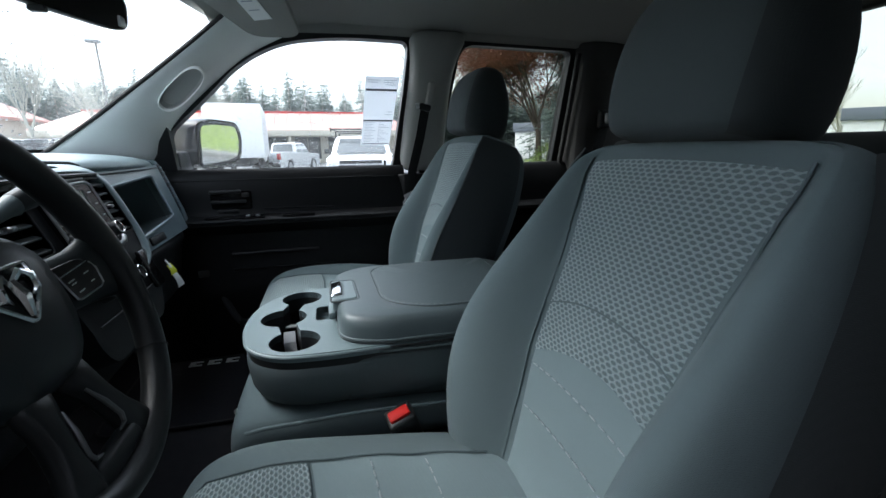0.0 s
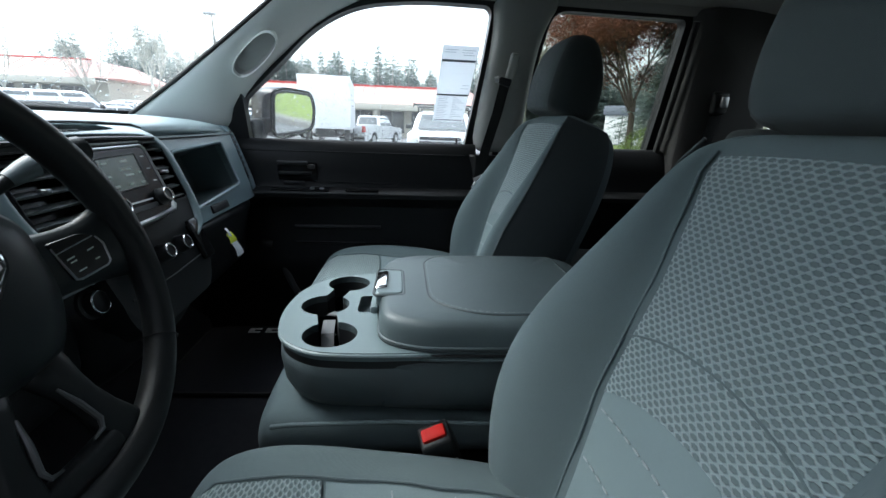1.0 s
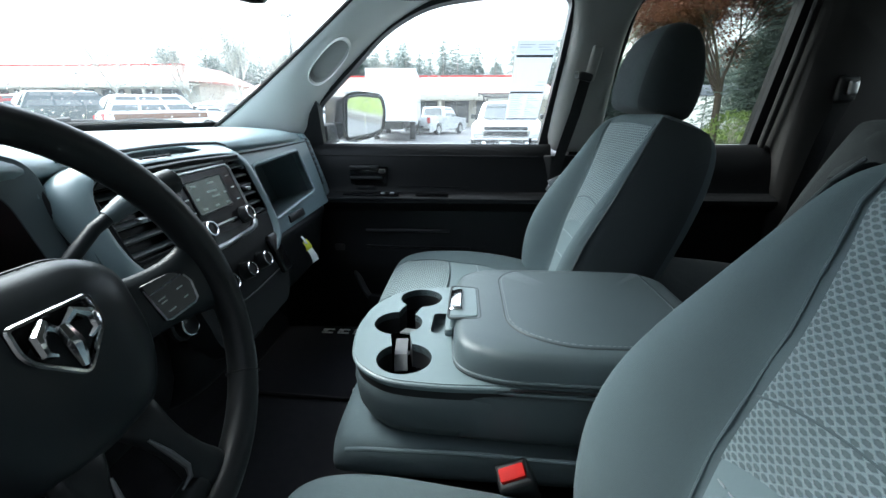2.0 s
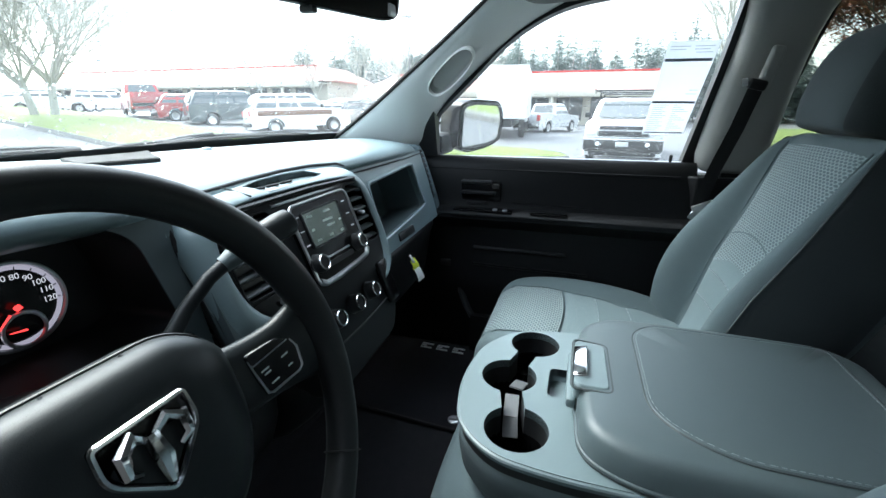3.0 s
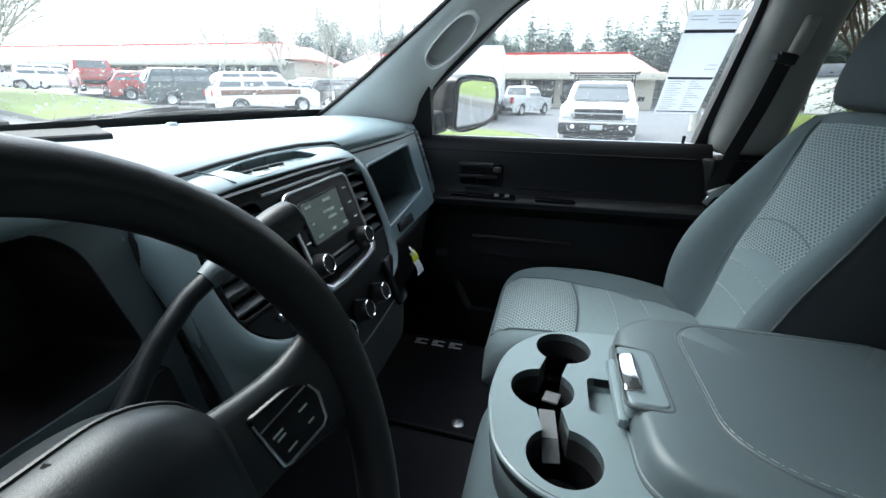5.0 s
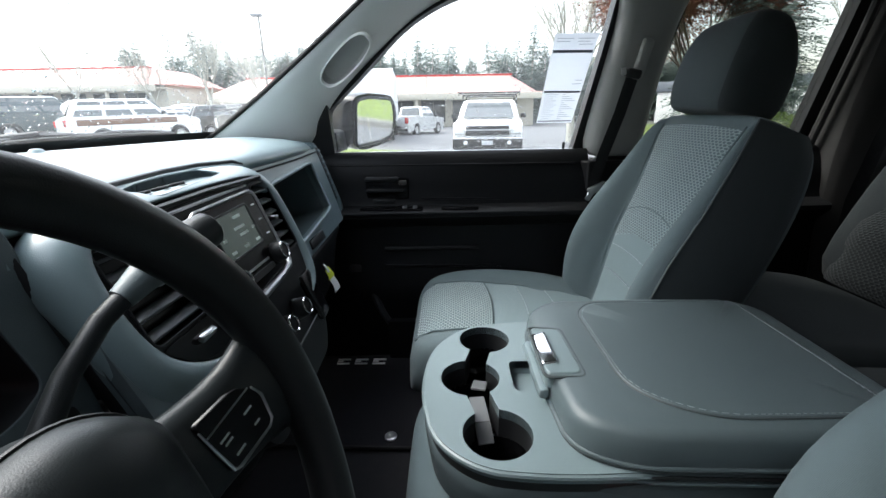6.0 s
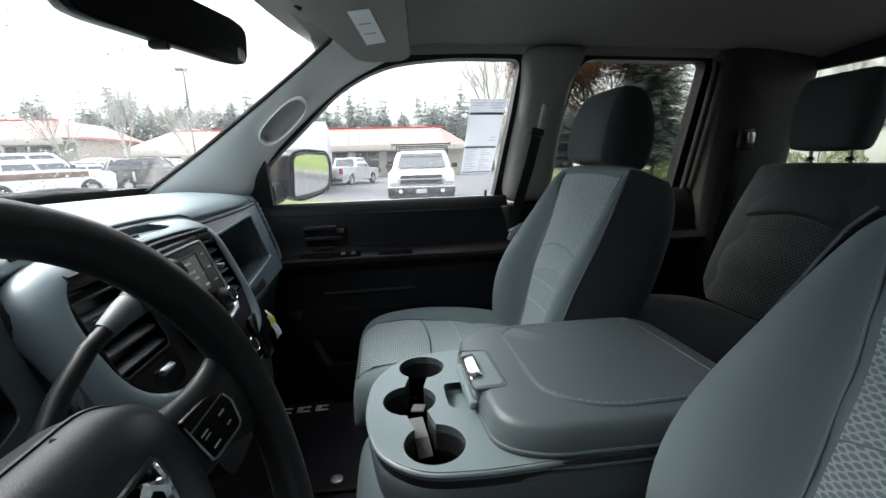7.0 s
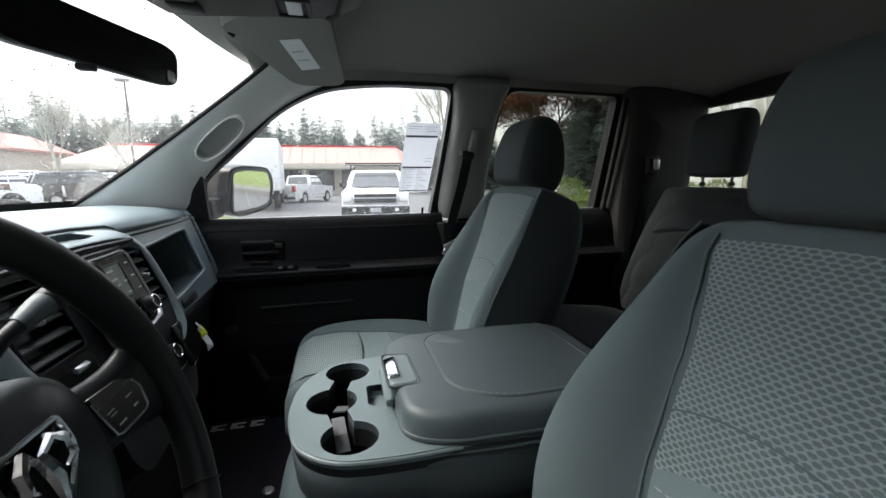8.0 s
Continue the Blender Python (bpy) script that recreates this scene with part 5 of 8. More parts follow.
# paper tag hung under the dash
tag = thing("hang_tag", (-0.02, 0.45, 1.06), "yellow and white card tag hanging from the glove box", "tag")
ta = lambda u, v, w=0.0: V((-0.045 + 0.01 * u + w + 0.10 * (1.13 - v) * 0.6, 0.425 + u + 0.55 * (1.125 - v), v))
for nm, u0, u1, v0, v1, mm in (("string_end", 0.0, 0.016, 1.105, 1.135, CARD), ("yellow_band", -0.006, 0.034, 1.085, 1.118, YELLOW), ("card", 0.0, 0.042, 1.035, 1.086, CARD)):
    bm = grid(lambda u, v: ta(u0 + (u1 - u0) * u, v0 + (v1 - v0) * v, 0.004 * math.sin(3 * v + u)), 4, 6)
    ext = bmesh.ops.extrude_face_region(bm, geom=list(bm.faces))
    bmesh.ops.translate(bm, vec=(-0.001, 0, 0), verts=[g for g in ext["geom"] if isinstance(g, bmesh.types.BMVert)])
    part(nm, bm, mm, tag, smooth=False)
# ---- front seats ----
RE = radians(18)
RU, RF = V((math.sin(RE), 0, math.cos(RE))), V((-math.cos(RE), 0, math.sin(RE)))
A0 = V((0.80, 0, 1.24))
BACK = [  # s up the back, half width, bolster, half insert, depth
    (-0.40, 0.205, 0.045, 0.112, 0.13), (-0.32, 0.235, 0.080, 0.116, 0.16), (-0.20, 0.255, 0.112, 0.122, 0.19), (-0.08, 0.258, 0.098, 0.134, 0.20),
    (0.04, 0.250, 0.062, 0.146, 0.208), (0.14, 0.238, 0.034, 0.160, 0.205), (0.215, 0.224, 0.018, 0.172, 0.188), (0.245, 0.205, 0.004, 0.166, 0.165), (0.262, 0.17, -0.022, 0.135, 0.12)]


def back_pt(u, s, f):
    return A0 + RU * s + RF * f + V((0, u, 0))


def lumbar(s):
    """The gentle swell of the insert."""
    return 0.010 * math.exp(-((s + 0.10) / 0.12) ** 2) - 0.02 * max(0, (s - 0.18) / 0.08) ** 2


def insert_f(u, s):
    w, b, wi, d = lerp_table(BACK, s)
    k = abs(u) / wi
    return lumbar(s) + 0.004 * (1 - k * k) + (0.35 * b * max(0, k - 0.8) / 0.2 * 0.2)


def near_side(u, f, wi, l, kw, kb):
    """A point of the -y side, its bolster made slimmer by kw and kb."""
    return -(wi + (u - wi) * kw if u > wi else u), (l + (f - l) * kb if u > wi and f > l else f)


def backrest(wide=0.0, kw=1.0, kb=1.0):
    """wide: how much fuller the bolster on the +y side is."""
    rows = []
    for s, w, b, wi, d in BACK:
        l = lumbar(s)
        half = [(0, l), (wi * 0.6, l), (wi * 0.97, l - 0.004), (wi + 0.012, l + b * 0.30), (wi + (w - wi) * 0.35, l + b * 0.86), (wi + (w - wi) * 0.62, l + b), (w - 0.018, b * 0.78 + l), (w, b * 0.2 - 0.015), (w + 0.002, -d * 0.5), (w - 0.03, -d * 0.93), (w * 0.5, -d - 0.004)]
        g = wide * min(1, max(0, (0.20 - s) / 0.25))
        loop = [back_pt(u + g * max(0, (u - wi) / (w - wi)), s, f + 0.25 * g * max(0, (u - wi) / (w - wi))) for u, f in half] + [back_pt(0, s, -d - 0.006)] + [back_pt(q[0], s, q[1]) for q in (near_side(u, f, wi, l, kw, kb) for u, f in reversed(half[1:]))]
        rows.append(loop)
    return loft(rows)


def strip(fn, s0, s1, nu=14, nv=14, lift=0.002):
    """A cloth panel lying on the insert between s0(u) and s1(u)."""
    def f(u, v):
        k = u * 2 - 1
        sl, sh = s0(k), s1(k)
        s = sl + (sh - sl) * v
        w = lerp_table(BACK, s)[2] * 0.985
        return back_pt(k * w, s, insert_f(k * w, s) + lift - 0.006 * max(0, (abs(k) - 0.88) / 0.12) ** 2)
    def m(u, v):
        k = u * 2 - 1
        s = s0(k) + (s1(k) - s0(k)) * v
        return (k * lerp_table(BACK, s)[2], s)
    return grid(f, nu, nv, uv=m)


def dashes(path, seat_part, name="stitch", dash=0.009, r=0.0015):
    """A row of stitches along a path, as one sewn line."""
    bm = bmesh.new()
    for a, b in zip(path, path[1:]):
        n = max(1, int((b - a).length / (dash * 1.45)))
        for k in range(n):
            p, q = a.lerp(b, (k + 0.1) / n), a.lerp(b, (k + 0.75) / n)
            tube([p, p.lerp(q, 0.5), q], [r * 0.7, r, r * 0.7], 5, bm)
    return part(name, bm, STITCH, seat_part, "pale grey stitching")


EGG = ((0.0, 0.80, 0.55, 0.85), (0.02, 0.93, 0.88, 1.15), (0.35, 1.0, 1.0, 1.15), (0.65, 0.98, 0.97, 0.92), (0.88, 0.89, 0.80, 0.55), (0.97, 0.76, 0.52, 0.28), (1.0, 0.58, 0.28, 0.08))
BLOCK = ((0.0, 0.80, 0.55, 0.60), (0.02, 0.93, 0.88, 0.90), (0.35, 1.0, 1.0, 1.0), (0.65, 0.99, 0.97, 0.95), (0.90, 0.95, 0.80, 0.82), (0.98, 0.86, 0.45, 0.55), (1.0, 0.7, 0.15, 0.3))


def headrest(parent, base, half, h, deep, lean, mat_front, mat_side, profile=EGG):
    """A rounded head restraint on two posts; base is the middle of its underside."""
    ru, rf = V((math.sin(lean), 0, math.cos(lean))), V((-math.cos(lean), 0, math.sin(lean)))
    rows = []
    for s, w, f, b in profile:
        half_l = [(0, f * 1.04), (0.5, f * 1.02), (0.84, f * 0.92), (0.97, f * 0.55), (1.0, 0.0), (0.97, -b * 0.6), (0.82, -b * 0.95), (0.45, -b * 1.05)]
        loop = [(u * w, q) for u, q in half_l] + [(0, -b * 1.06)] + [(-u * w, q) for u, q in reversed(half_l[1:])]
        rows.append([V(base) + V((0, u * half, 0)) + ru * (s * h) + rf * (q * deep / 2) for u, q in loop])
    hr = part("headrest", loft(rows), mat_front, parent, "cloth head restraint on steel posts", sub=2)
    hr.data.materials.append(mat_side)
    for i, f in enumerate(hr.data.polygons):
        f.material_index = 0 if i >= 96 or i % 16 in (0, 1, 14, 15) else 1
    for sy in (-1, 1):
        part("post", tube([V(base) + V((0, sy * half * 0.5, 0)) - ru * 0.07 - rf * 0.03, V(base) + V((0, sy * half * 0.5, 0)) + ru * 0.03 - rf * 0.01], 0.006, 10), CHROME, hr, "chrome post")
        part("post_sleeve", tube([V(base) + V((0, sy * half * 0.5, 0)) - ru * 0.03 - rf * 0.02, V(base) + V((0, sy * half * 0.5, 0)) - ru * 0.018 - rf * 0.018], [0.013, 0.010], 10), BLACK, hr)
    return hr


CUSH = [  # x, half width, bolster lift, half insert, top z
    (0.165, 0.16, 0.002, 0.11, 0.895), (0.172, 0.195, 0.004, 0.125, 0.935), (0.195, 0.222, 0.007, 0.14, 0.968), (0.235, 0.238, 0.012, 0.15, 0.985), (0.32, 0.246, 0.022, 0.15, 0.990), (0.45, 0.25, 0.034, 0.145, 0.980), (0.58, 0.25, 0.038, 0.14, 0.962), (0.68, 0.24, 0.030, 0.135, 0.945), (0.74, 0.22, 0.02, 0.13, 0.93)]


def cushion(slim=1.0):
    """slim: how full the bolster on the +y side is."""
    rows = []
    for x, w, b, wi, z in CUSH:
        half = [(0, z), (wi * 0.6, z), (wi, z - 0.002), (wi + 0.015, z + b * 0.45), (wi + (w - wi) * 0.5, z + b), (w - 0.02, z + b * 0.72), (w, z - 0.025), (w + 0.004, z - 0.08), (w - 0.02, 0.83), (w * 0.5, 0.815)]
        drop = (1 - slim) * 0.022 * min(1, max(0, (x - 0.30) / 0.15))
        rows.append([V((x, u, (z + (q - z) * slim if q > z else q) - (drop * min(1, max(0, u - wi) / 0.06) if q > 0.85 else 0))) for u, q in half] + [V((x, 0, 0.815))] + [V((x, -u, q)) for u, q in reversed(half[1:])])
    return loft(rows)


def cush_z(x, u):
    w, b, wi, z = lerp_table(CUSH, x)
    return z


def front_seat(name, y, dx, dz, label, wide=0.0, kw=1.0, kb=1.0, slim=1.0):
    t = thing(name, (0, 0, 0), label, "seat", "front seats")
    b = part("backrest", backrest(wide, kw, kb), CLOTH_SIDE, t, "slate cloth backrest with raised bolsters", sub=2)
    arch = lambda k: -0.026 + 0.030 * (1 - k * k)
    part("insert", strip(None, lambda k: arch(k) + 0.0012, lambda k: 0.228 - 0.006 * k * k, 16, 18), HEX, b, "honeycomb-embossed cloth insert")
    part("lumbar_band", strip(None, lambda k: arch(k) - 0.075 - 0.01 * k, lambda k: arch(k) - 0.0012, 16, 8, 0.0016), HEX, b, "embossed lumbar band")
    part("lower_insert", strip(None, lambda k: -0.33, lambda k: arch(k) - 0.03, 14, 22, 0.0010), CLOTH, b, "plain slate lower insert")
    for s in (-0.128, -0.20):
        dashes([back_pt(k * lerp_table(BACK, s)[2] * 0.9, s + 0.008 * (1 - k * k), insert_f(k * 0.1, s) + 0.0035) for k in [i / 6 - 1 for i in range(13)]], b)
    path = lambda sgn: [back_pt(sgn * (lerp_table(BACK, s)[2] + 0.002), s, insert_f(lerp_table(BACK, s)[2], s) + 0.002) for s in [-0.34 + 0.03 * i for i in range(20)]]
    for sgn in (1, -1):
        part("welt", tube(path(sgn), 0.0022, 6), CLOTH_SIDE, b)
    part("arch_seam", tube([back_pt(k * lerp_table(BACK, arch(k))[2] * 0.98, arch(k), insert_f(k * 0.11, arch(k)) + 0.0012) for k in [i / 8 - 1 for i in range(17)]], 0.0016, 6), CLOTH_SIDE, b)
    # rear shell of the backrest
    rows = []
    for s, w, bb, wi, d in BACK[:-1]:
        g, l = wide * min(1, max(0, (0.20 - s) / 0.25)), lumbar(s)
        near = [(-w - 0.002, bb * 0.3 - 0.008), (-w - 0.006, bb * 0.1 - 0.03), (-w - 0.008, -d * 0.5), (-w * 0.95, -d * 1.0), (-w * 0.45, -d - 0.014)]
        if kw < 1:
            near = [near_side(u, f, wi, l, kw, kb) for u, f in ((w - 0.002, bb * 0.62 + l * 0.5), (w + 0.002, bb * 0.4), (w + 0.003, 0.0), (w + 0.002, -d * 0.5), (w - 0.02, -d * 0.95))]
            near = [(u - 0.005, f + (0.004 if k < 3 else -0.004)) for k, (u, f) in enumerate(near)]
        rows.append([back_pt(u, s, f) for u, f in near] + [back_pt(u + (g if u > wi else 0), s, f) for u, f in ((w * 0.45, -d - 0.014), (w * 0.95, -d * 1.0), (w + 0.008, -d * 0.5), (w + 0.006, bb * 0.1 - 0.03), (w + 0.002, bb * 0.3 - 0.008))])
    part("side_piping", tube([r[0 if kw < 1 else -1] for r in rows], 0.0028, 6), SEAM, b, "dark piping along the bolster edge")
    part("back_shell", loft(rows, ring=False, caps=False), SEATBACK, b, "cloth side and rear cover, shade in its colour", sub=1)
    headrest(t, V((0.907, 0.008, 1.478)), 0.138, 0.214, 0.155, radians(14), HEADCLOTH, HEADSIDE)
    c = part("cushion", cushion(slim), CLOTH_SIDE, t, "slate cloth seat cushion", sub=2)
    z_of = lambda x, u: cush_z(x, u) + 0.0012 + 0.004 * (1 - (u / 0.15) ** 2)
    def pan(x0, x1, wf):
        return grid(lambda u, v: V((x0(u * 2 - 1) + (x1(u * 2 - 1) - x0(u * 2 - 1)) * v, (u * 2 - 1) * lerp_table(CUSH, x0(0) + (x1(0) - x0(0)) * v)[2] * wf, z_of(x0(u * 2 - 1) + (x1(u * 2 - 1) - x0(u * 2 - 1)) * v, (u * 2 - 1) * 0.14))), 12, 12, uv=lambda u, v: ((u * 2 - 1) * 0.14, x0(0) + (x1(0) - x0(0)) * v))
    part("cushion_insert", pan(lambda k: 0.185, lambda k: 0.372 + 0.012 * (1 - k * k), 0.98), HEX, c, "honeycomb-embossed cushion panel")
    part("rear_insert", pan(lambda k: 0.378 + 0.012 * (1 - k * k), lambda k: 0.72, 0.98), CLOTH, c)
    for x in (0.47, 0.56):
        dashes([V((x + 0.008 * (1 - k * k), k * 0.135, z_of(x, k * 0.13) + 0.0008)) for k in [i / 6 - 1 for i in range(13)]], c)
    for sgn in (1, -1):
        part("welt", tube([V((x, sgn * (lerp_table(CUSH, x)[2] + 0.002), cush_z(x, 0) + 0.003)) for x in [0.18 + 0.045 * i for i in range(12)]], 0.0022, 6), CLOTH_SIDE, c)
    part("seat_base", rbox(0.24, 0.76, -0.20, 0.20, 0.635, 0.83, 0.02), BLACK, t, "black plastic seat base")
    part("side_valance", rbox(0.22, 0.78, -0.245, -0.225, 0.78, 0.90, 0.01), BLACK, t, "black plastic side valance")
    part("recline_lever", turned(rbox(-0.05, 0.05, -0.008, 0.008, -0.012, 0.012, 0.006), Matrix.Translation((0.70, -0.258, 0.93)) @ pose(0, 0, 0, 0, 20, 0)), RUBBER, t, "black recline lever")
    for sx in (-0.17, 0.17):
        part("seat_rail", rbox(0.22, 0.80, sx - 0.02, sx + 0.02, 0.629, 0.645, 0.004), SATIN, t)
    t.location = (dx, y, dz)
    return t


front_seat("passenger_seat", 0.505, 0.0, 0.0, "slate grey cloth passenger seat with honeycomb insert", 0.0, 0.84, 0.7)
front_seat("driver_seat", -0.447, -0.015, -0.035, "slate grey cloth driver seat with honeycomb insert", 0.042, slim=0.15)

# belt buckle between the driver seat and the console
bk2 = thing("belt_buckle", (0.52, -0.185, 0.86), "black seat belt buckle with a red release button", "belt buckle")
bd = Matrix.Translation((0.528, -0.192, 0.922)) @ pose(0, 0, 0, 22, 0, 0) @ pose(0, 0, 0, 0, -18, 0) @ pose(0, 0, 0, 0, 0, 102)
part("housing", turned(rbox(-0.022, 0.022, -0.028, 0.028, -0.055, 0.022, 0.007, 3), bd), BLACK, bk2)
part("release_button", turned(rbox(-0.012, 0.011, -0.021, 0.021, 0.016, 0.029, 0.004, 2), bd), RED, bk2, "bright red release button")
part("label_strip", turned(rbox(-0.0245, -0.02, -0.022, 0.022, -0.045, -0.038, 0.001, 1), bd), PAPER, bk2)
part("stalk", tube([bd @ V((0.0, 0, -0.05)), bd @ V((0.0, -0.01, -0.085)), (0.575, -0.172, 0.80)], 0.018, 8, flat=0.5), RUBBER, bk2)

# ---- centre seat folded into a console ----
con = thing("centre_console", (0.5, 0.05, 0.80), "folding centre console with three cup holders and padded armrest", "console")
CT = 1.066
OUT = rounded([(0.222, 0.02), (0.235, 0.145), (0.30, 0.228), (0.40, 0.245), (0.54, 0.248), (0.54, -0.148), (0.40, -0.152), (0.305, -0.142), (0.245, -0.09)], [0.05, 0.07, 0.06, 0.05, 0.005, 0.005, 0.06, 0.06, 0.06], 6)
CUPS = [(0.336, 0.176, 0.0485), (0.302, 0.051, 0.0495), (0.334, -0.080, 0.0495)]
# one joined outline of three cups and the channel between them
def cup_outline():
    pts = []
    (ax, ay, ar), (bx, by, br), (cx, cy, cr) = CUPS
    half = 0.019
    def arc(cx, cy, r, a0, a1, n):
        return [(cx + r * math.cos(a0 + (a1 - a0) * i / n), cy + r * math.sin(a0 + (a1 - a0) * i / n)) for i in range(n + 1)]
    d1 = math.atan2(by - ay, bx - ax)
    d2 = math.atan2(cy - by, cx - bx)
    o1, o2 = math.asin(half / ar), math.asin(half / br)
    pts += arc(ax, ay, ar, d1 + o1, d1 + 2 * math.pi - o1, 26)
    pts += arc(bx, by, br, d1 + math.pi + o2, d2 + 2 * math.pi - o2, 12)
    pts += arc(cx, cy, cr, d2 + math.pi + o2, d2 + 3 * math.pi - o2, 26)
    pts += arc(bx, by, br, d2 + o2, d1 + math.pi - o2, 12)
    return pts


CO = cup_outline()
SLOT = rounded([(0.372, 0.012), (0.372, 0.098), (0.45, 0.098), (0.45, 0.012)], 0.014, 4)
part("top_tray", plate(OUT, [CO, SLOT], lambda u, v, w: V((u, v, CT - w)), 0.016), CONSOLE, con, "slate plastic cup holder tray", bevel=0.002)
wells = part("cup_channel", loft([[V((x, y, CT - 0.001)) for x, y in CO], [V((x, y, CT - 0.02)) for x, y in CO], [V((x, y, CT - 0.055)) for x, y in CO]], caps=False), BLACK, con, "black three-lobed cup well")
for x, y, r in CUPS:
    part("cup", revolve([(r * 0.999, -0.05), (r * 0.97, -0.095), (r * 0.8, -0.103), (r * 0.2, -0.104)], V((x, y, CT)), (0, 0, 1), 28, "end"), GLOSSB, con, "black cup holder")
    part("cup_grip", revolve([(0.017, 0.0), (0.0165, 0.006), (0.013, 0.012), (0.007, 0.0155), (0.002, 0.0165)], V((x + r * 0.93, y - 0.010, CT - 0.058)), (-0.9, 0, 0.35), 16), GLOSSB, con, "rounded black rubber grip")
# faceted grey strap of the divider, stepping through the neck between two wells
for pts in ([(0.323, 0.088, 1.030), (0.3155, 0.050, 1.041)], [(0.312, 0.036, 1.036), (0.3175, -0.022, 1.034), (0.322, -0.048, 1.016)]):
    bm = bmesh.new()
    for p, q in zip(pts, pts[1:]):
        p, q = V(p), V(q)
        sd = (q - p).cross(V((0, 0, 1))).normalized() * 0.0125
        up = sd.cross(q - p).normalized() * 0.0018
        up = up if up.z > 0 else -up
        vs8 = [bm.verts.new(c) for c in (p + sd + up, p - sd + up, q - sd + up, q + sd + up, p + sd - up, p - sd - up, q - sd - up, q + sd - up)]
        for f in ((0, 1, 2, 3), (7, 6, 5, 4), (0, 4, 5, 1), (1, 5, 6, 2), (2, 6, 7, 3), (3, 7, 4, 0)):
            bm.faces.new([vs8[i] for i in f])
    part("divider", bm, CLIP, con, "grey rubber divider strap", smooth=False, bevel=0.001)
part("coin_slot", loft([[V((x, y, CT - 0.001)) for x, y in SLOT], [V((x, y, CT - 0.018)) for x, y in SLOT], [V((0.41 + (x - 0.41) * 0.92, 0.055 + (y - 0.055) * 0.92, CT - 0.024)) for x, y in SLOT]], "end"), CONSOLE, con)
part("rim", closed_tube([V((p[0], p[1], CT - 0.006)) for p in OUT], 0.0045, 8, flat=1.0), CONSOLE, con)
off = lambda d: [V((0.40 + (p[0] - 0.40) * (1 - d / 0.18), 0.05 + (p[1] - 0.05) * (1 - d / 0.20))) for p in OUT]
part("dark_band", loft([[V((*p, CT - 0.008)) for p in off(0.001)], [V((*p, CT - 0.034)) for p in off(0.003)]], caps=False), BLACK, con, "black band under the tray")
part("tray_body", loft([[V((*p, CT - 0.030)) for p in off(0.004)], [V((*p, CT - 0.036)) for p in off(0.0)], [V((*p, CT - 0.05)) for p in off(-0.001)], [V((*p, 0.975)) for p in off(0.004)], [V((*p, 0.952)) for p in off(0.014)], [V((*p, 0.938)) for p in off(0.034)]], "end"), LOWVINYL, con, bevel=0.004)
# storage body below the armrest
rows = []
for x, w0, zb in ((0.43, 0.196, 0.935), (0.5, 0.1995, 0.93), (0.7, 0.20, 0.92), (0.86, 0.195, 0.94)):
    rows.append([V((x, 0.05 + y, z)) for y, z in ((-w0, 1.045), (-w0 - 0.002, 1.0), (-w0 + 0.004, 0.955), (-w0 + 0.03, zb), (w0 - 0.03, zb), (w0 - 0.004, 0.955), (w0 + 0.002, 1.0), (w0, 1.045))])
part("storage_body", loft(rows), LOWVINYL, con, bevel=0.006)
# armrest lid: a fat cushion with a sewn panel
LID = rounded([(0.413, 0.10), (0.420, 0.200), (0.475, 0.245), (0.70, 0.250), (0.845, 0.245), (0.885, 0.20), (0.885, -0.10), (0.845, -0.15), (0.70, -0.155), (0.495, -0.150), (0.425, -0.115)], [0.05, 0.05, 0.05, 0.05, 0.05, 0.06, 0.06, 0.05, 0.05, 0.05, 0.05], 5)
lc = V((0.66, 0.048))
lid_rows = []
for s, z in ((0.99, 1.048), (1.0, 1.054), (1.002, 1.080), (0.998, 1.098), (0.985, 1.110), (0.962, 1.1175), (0.92, 1.121), (0.75, 1.1222), (0.4, 1.123)):
    lid_rows.append([V((lc.x + (p[0] - lc.x) * (1 - (1 - s) * 0.9), lc.y + (p[1] - lc.y) * s, z)) for p in LID])
lid = part("armrest_lid", loft(lid_rows), VINYL, con, "padded slate vinyl armrest lid")
part("lid_gap", closed_tube([V((lc.x + (p[0] - lc.x) * 1.004, lc.y + (p[1] - lc.y) * 1.004, 1.0605)) for p in LID], 0.0026, 6), BLACK, lid, "dark gap under the lid")
for s, z, wr, wm in ((1.004, 1.074, 0.0030, VINYL), (1.004, 1.0685, 0.0018, SEAM), (1.002, 1.052, 0.0035, VINYL)):
    part("lid_welt", closed_tube([V((lc.x + (p[0] - lc.x) * s, lc.y + (p[1] - lc.y) * s, z)) for p in LID], wr, 8), wm, lid)
INS = rounded([(0.512, 0.175), (0.545, 0.218), (0.84, 0.222), (0.845, -0.118), (0.60, -0.122), (0.515, -0.065)], [0.03, 0.03, 0.02, 0.02, 0.09, 0.06], 7)
part("panel_seam", closed_tube([V((p[0], p[1], 1.1222)) for p in INS], 0.0016, 6), SEAM, lid, "dark seam round the top panel")
part("top_panel", loft([[V((p[0], p[1], 1.1215)) for p in INS], [V((0.68 + (p[0] - 0.68) * 0.985, 0.05 + (p[1] - 0.05) * 0.985, 1.1240)) for p in INS], [V((0.68 + (p[0] - 0.68) * 0.5, 0.05 + (p[1] - 0.05) * 0.5, 1.1262)) for p in INS]]), VINYL, lid)
sm = [V((0.68 + (p[0] - 0.68) * 0.965, 0.05 + (p[1] - 0.05) * 0.965, 1.1246)) for p in INS]
dashes([*sm, sm[0]], lid, dash=0.006, r=0.0005)
